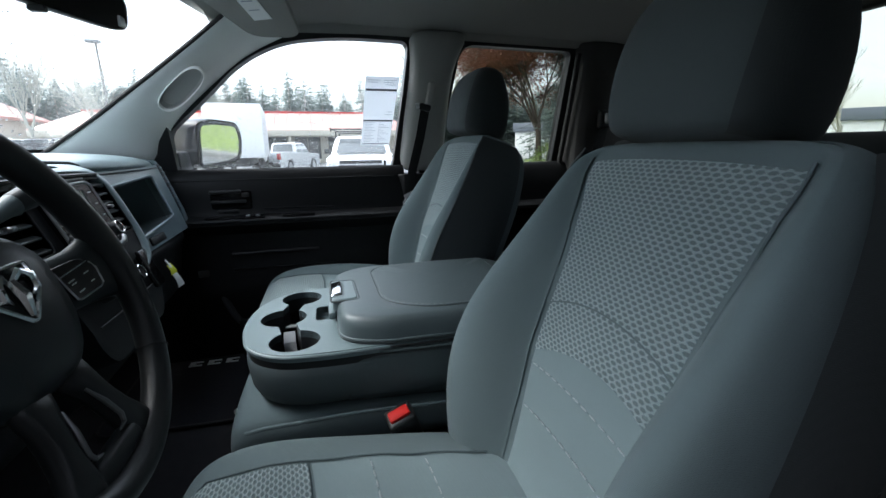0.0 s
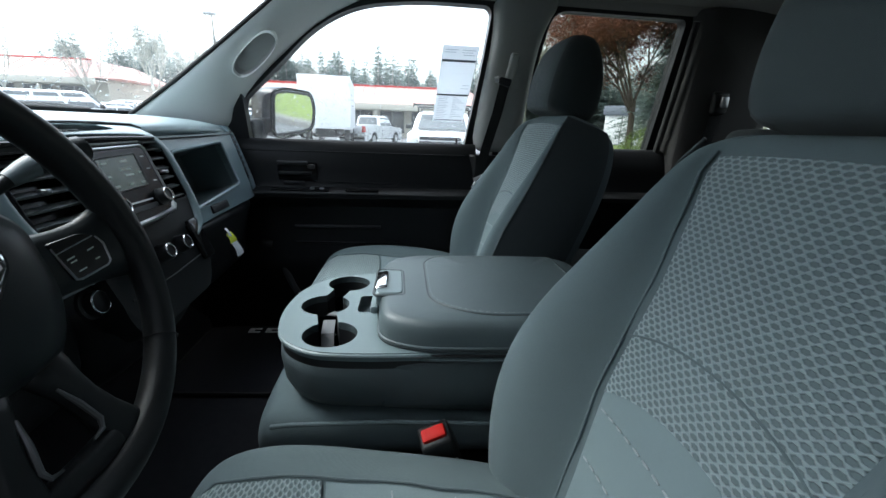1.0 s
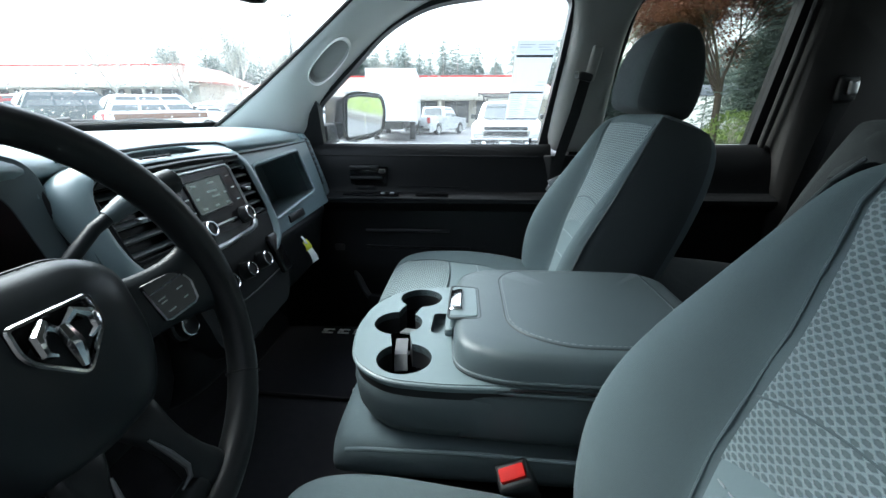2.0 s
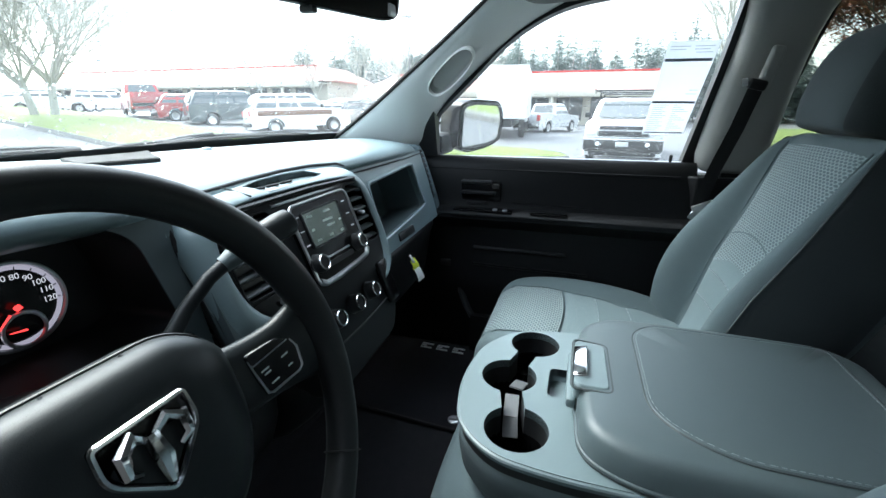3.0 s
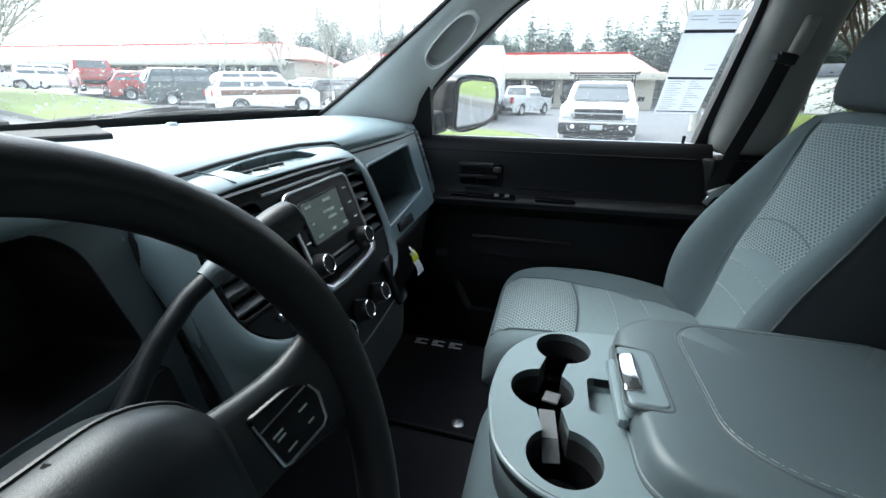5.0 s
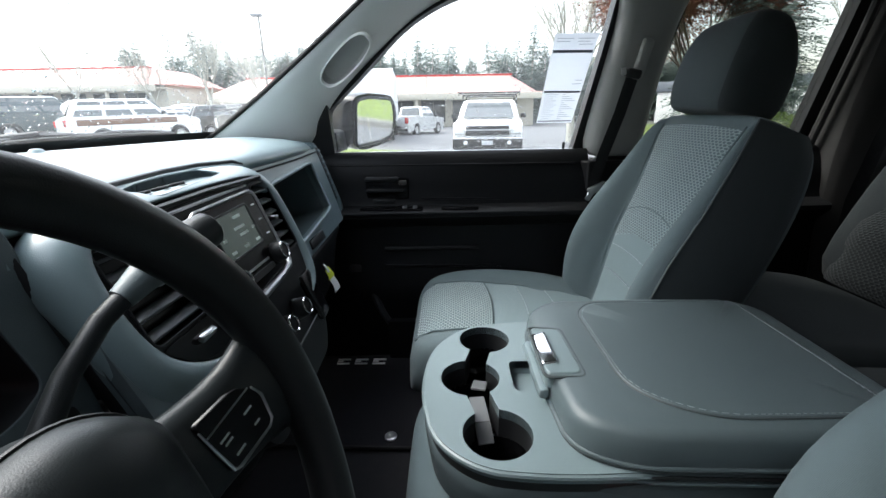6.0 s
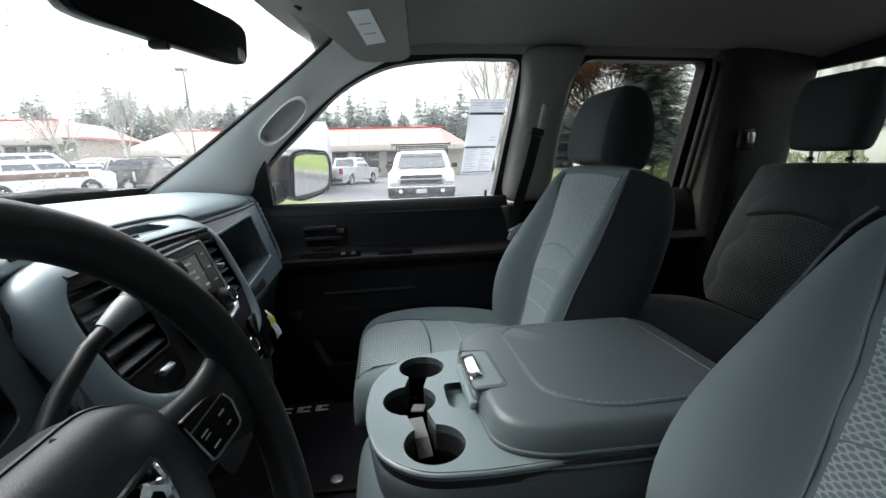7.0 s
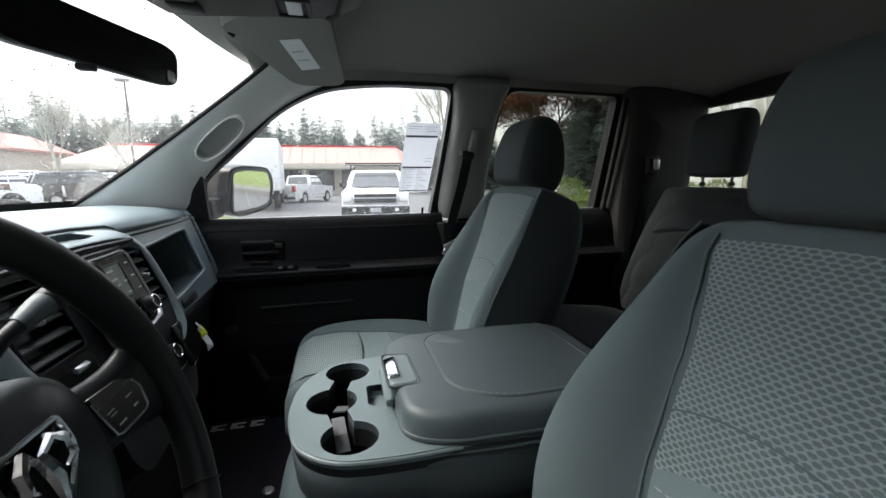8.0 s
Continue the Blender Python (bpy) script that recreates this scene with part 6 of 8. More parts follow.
# latch at the lid's front
lt = part("latch_plate", loft([[V((x, y, z)) for x, y in rounded([(0.412, -0.024), (0.412, 0.118), (0.462, 0.110), (0.466, -0.024)], 0.012, 4)] for z in (1.095, 1.116, 1.1235)]), CONSOLE, lid, "moulded latch surround", bevel=0.004)
part("latch_bar", turned(rbox(-0.013, 0.013, -0.046, 0.046, -0.008, 0.008, 0.005, 3), Matrix.Translation((0.4225, 0.046, 1.1205)) @ pose(0, 0, 0, 0, -14, 0)), CHROME, lt, "bright chrome latch bar")
part("latch_seam", closed_tube([V((x, y, 1.1200)) for x, y in rounded([(0.409, -0.028), (0.409, 0.122), (0.466, 0.114), (0.470, -0.028)], 0.012, 4)], 0.0026, 6), SEAM, lt)
part("latch_lip", rbox(0.402, 0.418, -0.026, 0.120, 1.078, 1.096, 0.006), CONSOLE, lt)

# centre seat cushion that the console lies on
rows = []
for x, w, z in ((0.19, 0.13, 0.88), (0.20, 0.165, 0.915), (0.24, 0.182, 0.945), (0.40, 0.186, 0.945), (0.70, 0.186, 0.93), (0.80, 0.17, 0.91)):
    rows.append([V((x, 0.04 + y, q)) for y, q in ((-w, z - 0.03), (-w + 0.03, z - 0.004), (0, z), (w - 0.03, z - 0.004), (w, z - 0.03), (w, 0.80), (-w, 0.80))])
cs = thing("middle_jump_seat", (0.5, 0.04, 0.64), "slate cloth centre seat cushion under the console", "seat")
part("cushion", loft(rows), CLOTH_SIDE, cs, sub=2)
part("welt", tube([(0.235, -0.142, 0.915), (0.27, -0.146, 0.922), (0.45, -0.148, 0.925), (0.72, -0.146, 0.91)], 0.004, 8), CLOTH_SIDE, cs)
part("base", rbox(0.26, 0.78, -0.11, 0.19, 0.632, 0.82, 0.02), BLACK, cs)

# ---- rear bench ----
rb = thing("bench_seat", (1.4, MID, 0.64), "grey cloth rear bench split in two, darkened for rear shade", "seat")


def bench_back(y0, y1, panels):
    rows = []
    for x, z, t in ((1.42, 0.97, 0.10), (1.455, 1.10, 0.12), (1.53, 1.28, 0.11), (1.60, 1.40, 0.09), (1.625, 1.448, 0.06), (1.65, 1.466, 0.03)):
        ys = [y0, y0 + 0.025, y0 + 0.10, (y0 + y1) / 2, y1 - 0.10, y1 - 0.025, y1]
        fr = [0.04, 0.008, 0.0, 0.006, 0.0, 0.008, 0.04]
        rows.append([V((x + f, y, z)) for y, f in zip(ys, fr)] + [V((x + t + 0.05, y1, z)), V((x + t + 0.05, y0, z))])
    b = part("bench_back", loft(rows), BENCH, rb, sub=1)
    for ya, yb in panels:
        def f(u, z):
            k = u * 2 - 1
            return V((lerp_table(((0.97, 1.42), (1.10, 1.457), (1.28, 1.534), (1.40, 1.602), (1.45, 1.632)), z)[0] - 0.006 + 0.012 * max(0, abs(k) - 0.8) / 0.2, (ya + yb) / 2 + (yb - ya) / 2 * k * (1.12 - 0.34 * (z - 1.0)), z))
        arch = lambda u: 1.275 + 0.035 * (1 - (u * 2 - 1) ** 2)
        for z0, z1, mm, lab in ((lambda u: 0.985, lambda u: arch(u) - 0.004, BENCHEX, "embossed cloth panel, darkened for rear shade"), (lambda u: arch(u) + 0.004, lambda u: 1.442, BENCH, "plain cloth panel, darkened for rear shade")):
            bm = grid(lambda u, v: f(u, z0(u) + (z1(u) - z0(u)) * v) + V((0.008 * max(0, abs(v * 2 - 1) - 0.9) / 0.1, 0, 0)), 16, 14, uv=lambda u, v: (u * 0.3, v * 0.28))
            ext = bmesh.ops.extrude_face_region(bm, geom=list(bm.faces))
            bmesh.ops.translate(bm, vec=(0.025, 0, 0), verts=[g for g in ext["geom"] if isinstance(g, bmesh.types.BMVert)])
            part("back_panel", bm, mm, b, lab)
    return b


bench_back(0.205, 0.745, [(0.325, 0.65)])
bench_back(-0.705, 0.195, [(-0.60, -0.30), (-0.13, 0.12)])


def bench_cushion(y0, y1):
    rows = []
    for x, z in ((0.955, 0.93), (0.965, 0.985), (1.0, 1.015), (1.10, 1.022), (1.30, 1.005), (1.45, 0.985)):
        rows.append([V((x + f, y, z - q)) for y, q, f in ((y0, 0.03, 0.01), (y0 + 0.03, 0.003, 0), ((y0 + y1) / 2, 0, 0), (y1 - 0.03, 0.003, 0), (y1, 0.03, 0.01), (y1, 0.20 + z - 1.0, 0), (y0, 0.20 + z - 1.0, 0))])
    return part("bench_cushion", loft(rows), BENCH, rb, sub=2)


bench_cushion(0.205, 0.745)
bench_cushion(-0.705, 0.195)
part("bench_base", rbox(1.03, 1.55, -0.68, 0.72, 0.632, 0.83, 0.02), BLACK, rb)
for y in (0.485, -0.445):
    headrest(rb, (1.655, y + 0.015, 1.505), 0.122, 0.232, 0.11, radians(8), SEATBACK, SEATBACK, BLOCK)

# ---- floor mat ----
mt = thing("floor_mat", (0.05, 0.55, FLOOR_Z), "black pile floor mat with grey stitched lettering shapes", "floor mat")
MO = rounded([(-0.285, 0.36), (-0.29, 0.78), (0.30, 0.80), (0.32, 0.34), (0.06, 0.345)], 0.05, 5)
part("carpet_top", plate(MO, [], lambda u, v, w: V((u, v, FLOOR_Z + 0.012 - w)), 0.010), MAT, mt, bevel=0.003)
part("edge_binding", closed_tube([V((p[0], p[1], FLOOR_Z + 0.010)) for p in MO], 0.005, 6), RUBBER, mt)
kn = revolve([(0.017, 0), (0.017, 0.006), (0.010, 0.008), (0.003, 0.006)], V((0.102, 0.382, FLOOR_Z + 0.010)), (0, 0, 1), 20)
part("anchor", kn, SATIN, mt, "steel mat anchor")
# plain bars stand in for the stitched badge
for k in range(3):
    x0 = -0.138 + k * 0.064
    for q, wd in ((0, 0.045), (0.014, 0.02), (0.026, 0.045)):
        part("stitched_bar", plate([(x0, 0.735 + q), (x0 + wd, 0.735 + q), (x0 + wd, 0.742 + q), (x0, 0.742 + q)], [], lambda u, v, w: V((u, v, FLOOR_Z + 0.0148 - w)), 0.003), GREYINK, mt, smooth=False)

# ---- overhead ----
vs = thing("sun_visor", (0.25, 0.4, 1.82), "grey fabric sun visor folded up with a white label", "sun visor")
vq = [(0.100, 0.275), (0.148, 0.225), (0.335, 0.200), (0.372, 0.585), (0.35, 0.622), (0.228, 0.635)]
vis = rounded(vq, [0.03, 0.02, 0.02, 0.03, 0.03, 0.05], 5)
vz = lambda x, y: 1.845 - 0.12 * (y - 0.22)
part("panel", loft([[V((0.27 + (x - 0.27) * s, 0.40 + (y - 0.40) * s, vz(0.27 + (x - 0.27) * s, 0.40 + (y - 0.40) * s) + d)) for x, y in vis] for s, d in ((0.97, 0.010), (1.0, 0.004), (1.0, -0.006), (0.97, -0.012), (0.5, -0.013))]), LINER, vs)
lb = lambda u, v, w: V((u, v, vz(u, v) - 0.0135 - w))
lab = part("label", plate([(0.220, 0.320), (0.267, 0.306), (0.303, 0.474), (0.254, 0.494)], [], lb, 0.0015), CARD, vs, "white printed warning label", smooth=False)
for k in range(2):
    y = 0.375 + 0.05 * k
    x = 0.233 + 0.2 * (y - 0.34)
    part("print_bar", plate([(x, y), (x + 0.028, y - 0.009), (x + 0.029, y - 0.005), (x + 0.001, y + 0.004)], [], lambda u, v, w: V((u, v, vz(u, v) - 0.0155 - w)), 0.0006), INKMID, lab, smooth=False)
part("pivot", tube([(0.118, 0.300, 1.842), (0.119, 0.306, 1.824), (0.127, 0.312, 1.820)], 0.0055, 10), BLACK, vs, "black visor clip")

oc = thing("overhead_console", (0.2, MID, 1.85), "grey plastic overhead console with map lamps", "overhead console")
rows = []
for x, z, hw in ((-0.01, 1.85, 0.06), (0.005, 1.815, 0.085), (0.05, 1.803, 0.152), (0.10, 1.80, 0.146), (0.22, 1.80, 0.118), (0.35, 1.80, 0.088), (0.395, 1.81, 0.06), (0.41, 1.845, 0.04)):
    rows.append([V((x, MID + y, z + q)) for y, q in ((-hw - 0.006, 0.07), (-hw, 0.012), (-hw + 0.02, 0.0), (hw - 0.02, 0.0), (hw, 0.012), (hw + 0.006, 0.07))])
part("body", loft(rows), TRIM_DARK, oc, bevel=0.006)
for k in range(4):
    part("button", rbox(0.07, 0.12, MID - 0.11 + 0.055 * k, MID - 0.065 + 0.055 * k, 1.793, 1.806, 0.004), BLACK, oc)
for sy in (-1, 1):
    lamp = part("map_lamp", closed_tube([V((x, MID + sy * 0.047 + y, 1.799)) for x, y in rounded([(0.245, -0.036), (0.300, -0.036), (0.300, 0.036), (0.245, 0.036)], 0.006, 3)], 0.004, 6), BLACK, oc, "map lamp in a black frame")
    part("lens", rbox(0.262, 0.288, MID + sy * 0.047 - 0.030, MID + sy * 0.047 + 0.030, 1.797, 1.803, 0.002), CARD, lamp, "clear map lamp lens")
part("rear_lip", tube([(0.33, MID - 0.092, 1.802), (0.352, MID - 0.06, 1.7985), (0.356, MID, 1.798), (0.352, MID + 0.06, 1.7985), (0.33, MID + 0.092, 1.802)], 0.004, 6), TRIM_DARK, oc)

rm = thing("rear_view_mirror", (0.0, 0.02, 1.70), "black rear-view mirror hung from the windscreen", "mirror")
ML, MR = V((-0.038, -0.166, 1.6985)), V((0.046, 0.178, 1.712))
ma = (MR - ML).normalized()
mn = V((0.95, -0.22, -0.05))
mn = (mn - ma * mn.dot(ma)).normalized()
mu = mn.cross(ma)
mu = mu if mu.z > 0 else -mu
msh = rounded([(-0.176, -0.030), (-0.176, 0.022), (-0.13, 0.036), (0.14, 0.036), (0.179, 0.028), (0.173, -0.026), (0.14, -0.036), (-0.14, -0.036)], 0.02, 4)
mc = (ML + MR) / 2
part("housing", loft([[mc + ma * (p[0] * s) + mu * (p[1] * s) + mn * d for p in msh] for s, d in ((0.6, -0.035), (0.9, -0.025), (1.0, -0.004), (1.0, 0.004), (0.96, 0.007), (0.94, 0.006))], caps=True), BLACK, rm)
part("mirror_glass", loft([[mc + ma * (p[0] * 0.945) + mu * (p[1] * 0.93) + mn * d for p in msh] for d in (0.0062, 0.0075)]), GLOSSB, rm, "dark dimming mirror glass")
part("tab", turned(rbox(-0.012, 0.012, -0.007, 0.007, -0.005, 0.005, 0.003), Matrix.Translation(mc - ma * 0.035 - mu * 0.040)), BLACK, rm)
part("lamp_dot", turned(rbox(-0.004, 0.004, -0.012, 0.012, -0.010, 0.010, 0.002), Matrix.Translation(mc + ma * 0.150 - mu * 0.018 + mn * 0.006)), SATIN, rm)
part("stem", tube([mc - mn * 0.02, mc + V((-0.05, 0, 0.03)), mc + V((-0.08, 0, 0.06))], 0.014, 10), BLACK, rm)
# ---- outside ----
def ground_z(x):
    """The lot rises gently ahead of the truck, then levels out."""
    return 0.04 * min(max(-x, 0.0), 30.0)


ASPHALT = mat("wet_asphalt", (0.085, 0.089, 0.092), 0.6, spec=0.4, grain=0.6, grain_size=60, mottle=0.25, mottle_size=0.3)
GRASS = mat("winter_lawn", (0.098, 0.138, 0.022), 0.9, grain=1.0, grain_size=40, mottle=0.35, mottle_size=0.8)
KERB = mat("grey_concrete", (0.13, 0.13, 0.125), 0.8, grain=0.5, grain_size=80)
BARK = mat("grey_bark", (0.32, 0.32, 0.28), 0.95, grain=1.0, grain_size=30, mottle=0.3, mottle_size=3)
TWIG = mat("grey_brown_twigs", (0.34, 0.335, 0.29), 0.95, mottle=0.3, mottle_size=2)
# Needles paled beyond foliage: distance haze is put into this colour.
NEEDLES = sheer("hazed_conifer_needles", (0.15, 0.19, 0.178), 0.55, 0.4)
RUST = sheer("rust_brown_leaves", (0.19, 0.08, 0.052), 0.4, 0.45)
SHRUB = mat("green_shrub_leaves", (0.11, 0.16, 0.04), 0.9, mottle=0.4, mottle_size=2)
WPAINT = mat("white_car_paint", (0.75, 0.76, 0.77), 0.22, coat=0.6, mottle=0.03)
SILVER = mat("silver_car_paint", (0.58, 0.59, 0.6), 0.28, 0.3, coat=0.5, mottle=0.03)
REDP = mat("red_car_paint", (0.32, 0.03, 0.03), 0.25, coat=0.6, mottle=0.03)
TEAL = mat("dark_green_car_paint", (0.018, 0.035, 0.04), 0.2, coat=0.6, mottle=0.03)
GREYP = mat("grey_car_paint", (0.2, 0.21, 0.22), 0.28, 0.3, coat=0.5, mottle=0.03)
WOODP = mat("brown_side_panel", (0.14, 0.06, 0.03), 0.35, mottle=0.2, mottle_size=5)
CARGLASS = mat("dark_car_glass", (0.07, 0.082, 0.086), 0.08, coat=0.4, spec=0.6)
TYRE = mat("tyre_rubber", (0.015, 0.015, 0.016), 0.8)
RIM = mat("alloy_rim", (0.5, 0.5, 0.51), 0.3, 0.9)
LAMPR = mat("red_lamp_lens", (0.45, 0.02, 0.02), 0.15, coat=0.5)
LAMPW = mat("clear_lamp_lens", (0.7, 0.72, 0.74), 0.1, coat=0.8)

bm = bmesh.new()
xs = [-900, -300, -120, -60, -30, -15, -5, 0, 5, 15, 40, 120, 300, 900]
ys = [-900, -300, -100, -40, -15, 0, 15, 30, 60, 120, 300, 900]
vv = [[bm.verts.new((x, y, ground_z(x))) for x in xs] for y in ys]
for a, b in zip(vv, vv[1:]):
    for i in range(len(xs) - 1):
        bm.faces.new((a[i], a[i + 1], b[i + 1], b[i]))
tagged(part("ground", bm, ASPHALT), "wet grey asphalt car park", "ground", kind="structure")


def lawn(name, outline, crown, label):
    """A kerbed lawn: a raised concrete edge with the turf domed inside it."""
    c = sum((V(p) for p in outline), V((0, 0))) / len(outline)
    t = thing(name, (c.x, c.y, ground_z(c.x)), label, "lawn", kind="structure")
    ring = rounded(outline, 1.2, 6)
    at = lambda p, s, z: V((c.x + (p[0] - c.x) * s, c.y + (p[1] - c.y) * s, ground_z(c.x + (p[0] - c.x) * s) + z))
    part("turf", loft([[at(p, s, z) for p in ring] for s, z in ((0.985, 0.0), (0.985, 0.13), (0.95, 0.16), (0.8, 0.16 + crown * 0.45), (0.5, 0.16 + crown * 0.85), (0.2, 0.16 + crown))]), GRASS, t, "winter green turf")
    part("kerb", loft([[at(p, s, z) for p in ring] for s, z in ((1.0, -0.1), (1.0, 0.13), (0.995, 0.15), (0.985, 0.15), (0.983, -0.1))], caps=False), KERB, t, "grey concrete kerb")
    # blades of grass along the crown
    r = random.Random(7)
    bm = bmesh.new()
    for _ in range(900):
        p = ring[r.randrange(len(ring))]
        s = math.sqrt(r.random()) * 0.96
        q = at(p, s, 0.15 + crown * (1 - s) * 0.9)
        a = r.random() * 6.28
        w, h = 0.02, r.uniform(0.02, 0.06)
        v = [bm.verts.new(q + V((math.cos(a) * w, math.sin(a) * w, 0))), bm.verts.new(q - V((math.cos(a) * w, math.sin(a) * w, 0))), bm.verts.new(q + V((r.uniform(-0.05, 0.05), r.uniform(-0.05, 0.05), h)))]
        bm.faces.new(v)
    g = part("grass_blades", bm, GRASS, t, smooth=False)
    g["kind"] = "stuff"
    return t


lawn("lawn_ahead", [(-11.0, 7.6), (-16.0, 9.2), (-23.3, 11.3), (-31.0, 12.8), (-55, 17.0), (-58, 24.0), (-36, 19.6), (-25.5, 17.0), (-15.0, 14.0), (-9.5, 11.0)], 0.25, "long raised grass verge with a concrete kerb")
lawn("lawn_beside", [(-8.5, 10.2), (-4.0, 10.6), (0.2, 13.2), (-0.3, 14.8), (-4.5, 14.8), (-9.0, 13.2)], 0.12, "small grass island beside the car park lane")
lawn("lawn_behind", [(6.5, 10.0), (9.0, 2.4), (30, 3.0), (70, 5.0), (70, 30), (40, 36), (12, 40), (7.0, 22)], 0.35, "broad lawn behind the truck under trees")


# ---- vehicles: built pointing along +x, the front at x = 0 ----
def wheel_at(t, x, y, r, wd=0.22):
    out = 1 if y > 0 else -1
    w = part("wheel", revolve([(r * 0.3, -wd / 2), (r * 0.9, -wd / 2), (r, -wd * 0.35), (r, wd * 0.35), (r * 0.9, wd / 2), (r * 0.64, wd / 2), (r * 0.6, wd * 0.3), (r * 0.3, wd * 0.3)], V((x, y, r)), (0, out, 0), 20), TYRE, t, "black tyre")
    rm = part("rim", revolve([(r * 0.62, wd * 0.28), (r * 0.60, wd * 0.46), (r * 0.5, wd * 0.38), (r * 0.16, wd * 0.42), (r * 0.05, wd * 0.45)], V((x, y, r)), (0, out, 0), 16), RIM, w, "alloy rim")
    return w


def vehicle(name, label, category, paint, length, width, height, hood_z, belt_z, hood_len, cab, rear="full", r=0.33, group="", side_panel=None, place=None, glass_side=True):
    """cab: x of windscreen base, windscreen top, roof end, rear glass base (all from the front, negative)."""
    t = thing(name, (0, 0, 0), label, category, group)
    hw = width / 2
    wb0, wb1 = -0.19 * length, -0.78 * length
    lo = 0.24
    # lower body with wheel arches
    def arch(cx):
        return [(cx + (r + 0.07) * math.cos(a), r + (r + 0.07) * math.sin(a)) for a in [math.pi * k / 8 for k in range(9)]]
    c0, c1, c2, c3 = cab
    tail_z = belt_z if rear != "sedan" else belt_z - 0.02
    prof = [(-0.02, lo + 0.10), (0.0, 0.50), (-0.03, hood_z - 0.10), (-0.14, hood_z - 0.02), (c0, hood_z + 0.06), (c0 - 0.05, belt_z), (c3, belt_z), (-length + 0.06, tail_z), (-length, tail_z - 0.18), (-length + 0.01, lo + 0.12)]
    prof += [(-length + 0.06, lo)] + [p for p in reversed(arch(wb1)) if True] + [p for p in reversed(arch(wb0))] + [(-0.08, lo)]
    # keep the underside running from the tail to the nose
    seen, poly = set(), []
    for p in prof:
        if p not in seen:
            poly.append(p)
            seen.add(p)
    bm = bmesh.new()
    rows = []
    for y, s in ((-hw, 0.96), (-hw * 0.97, 0.985), (-hw * 0.6, 1.0), (hw * 0.6, 1.0), (hw * 0.97, 0.985), (hw, 0.96)):
        rows.append([V((-length / 2 + (x + length / 2) * s, y, 0.6 + (z - 0.6) * (s if z > 0.6 else 1))) for x, z in poly])
    loft(rows, False, True, bm)
    edge_loops = [[v for v in bm.verts if abs(v.co.y - y) < 1e-6] for y in (-hw, hw)]
    for lp in edge_loops:
        es = [e for e in bm.edges if e.verts[0] in lp and e.verts[1] in lp]
        bmesh.ops.triangle_fill(bm, use_beauty=True, edges=es)
    part("body", bm, paint, t, sharp=30)
    # cabin
    top = height
    tw = hw * 0.80
    zs = [(belt_z - 0.01, c0 - 0.05, c3, hw * 0.955), (belt_z + (top - belt_z) * 0.55, c0 + (c1 - c0) * 0.6, c3 + (c2 - c3) * 0.6, hw * 0.89), (top - 0.06, c1, c2, tw + 0.02), (top, c1 - 0.12, c2 + 0.10, tw - 0.08)]
    cab_rows = []
    for z, xf, xr, w in zs:
        cab_rows.append([V((xf - 0.10, w, z)), V((xf, w * 0.82, z)), V((xf + 0.03, 0, z)), V((xf, -w * 0.82, z)), V((xf - 0.10, -w, z)), V((xr + 0.06, -w, z)), V((xr, -w * 0.85, z)), V((xr - 0.02, 0, z)), V((xr, w * 0.85, z)), V((xr + 0.06, w, z))])
    cabin = part("cabin", loft(cab_rows), paint, t, sharp=30)
    # windows, a little proud of the cabin
    def quad(a, b, c, d, nm, out):
        bm = bmesh.new()
        lo4 = [V(p) for p in (a, b, c, d)]
        loft([lo4, [p + V(out) for p in lo4]], True, True, bm)
        part(nm, bm, CARGLASS, cabin, smooth=False)
    z0, z1 = belt_z + 0.04, top - 0.09
    k0, k1 = (z0 - belt_z) / (top - 0.06 - belt_z), (z1 - belt_z) / (top - 0.06 - belt_z)
    fx = lambda k: c0 - 0.05 + (c1 - c0 + 0.05) * k
    rx = lambda k: c3 + (c2 - c3) * k
    ww = lambda k: hw * 0.955 + (tw + 0.02 - hw * 0.955) * k
    quad((fx(k0) + 0.055, ww(k0) * 0.84, z0), (fx(k0) + 0.055, -ww(k0) * 0.84, z0), (fx(k1) + 0.06, -ww(k1) * 0.82, z1), (fx(k1) + 0.06, ww(k1) * 0.82, z1), "windscreen", (0.012, 0, 0.006))
    quad((rx(k0) - 0.02, ww(k0) * 0.8, z0 + 0.06), (rx(k0) - 0.02, -ww(k0) * 0.8, z0 + 0.06), (rx(k1) - 0.025, -ww(k1) * 0.78, z1), (rx(k1) - 0.025, ww(k1) * 0.78, z1), "rear_glass", (-0.012, 0, 0.006))
    if glass_side:
        n = 3 if (c0 - c3) > 2.6 else 2
        for s in (1, -1):
            for i in range(n):
                a0, a1 = i / n + 0.02, (i + 1) / n - 0.02
                xa = lambda k, q: (fx(k) - 0.16) + ((rx(k) + 0.12) - (fx(k) - 0.16)) * q
                quad((xa(k0, a0), s * (ww(k0) + 0.002), z0), (xa(k0, a1), s * (ww(k0) + 0.002), z0), (xa(k1, a1), s * (ww(k1) + 0.002), z1), (xa(k1, a0), s * (ww(k1) + 0.002), z1), "side_glass", (0, s * 0.008, 0))
    for x in (wb0, wb1):
        for s in (1, -1):
            wheel_at(t, x, s * (hw - 0.11), r)
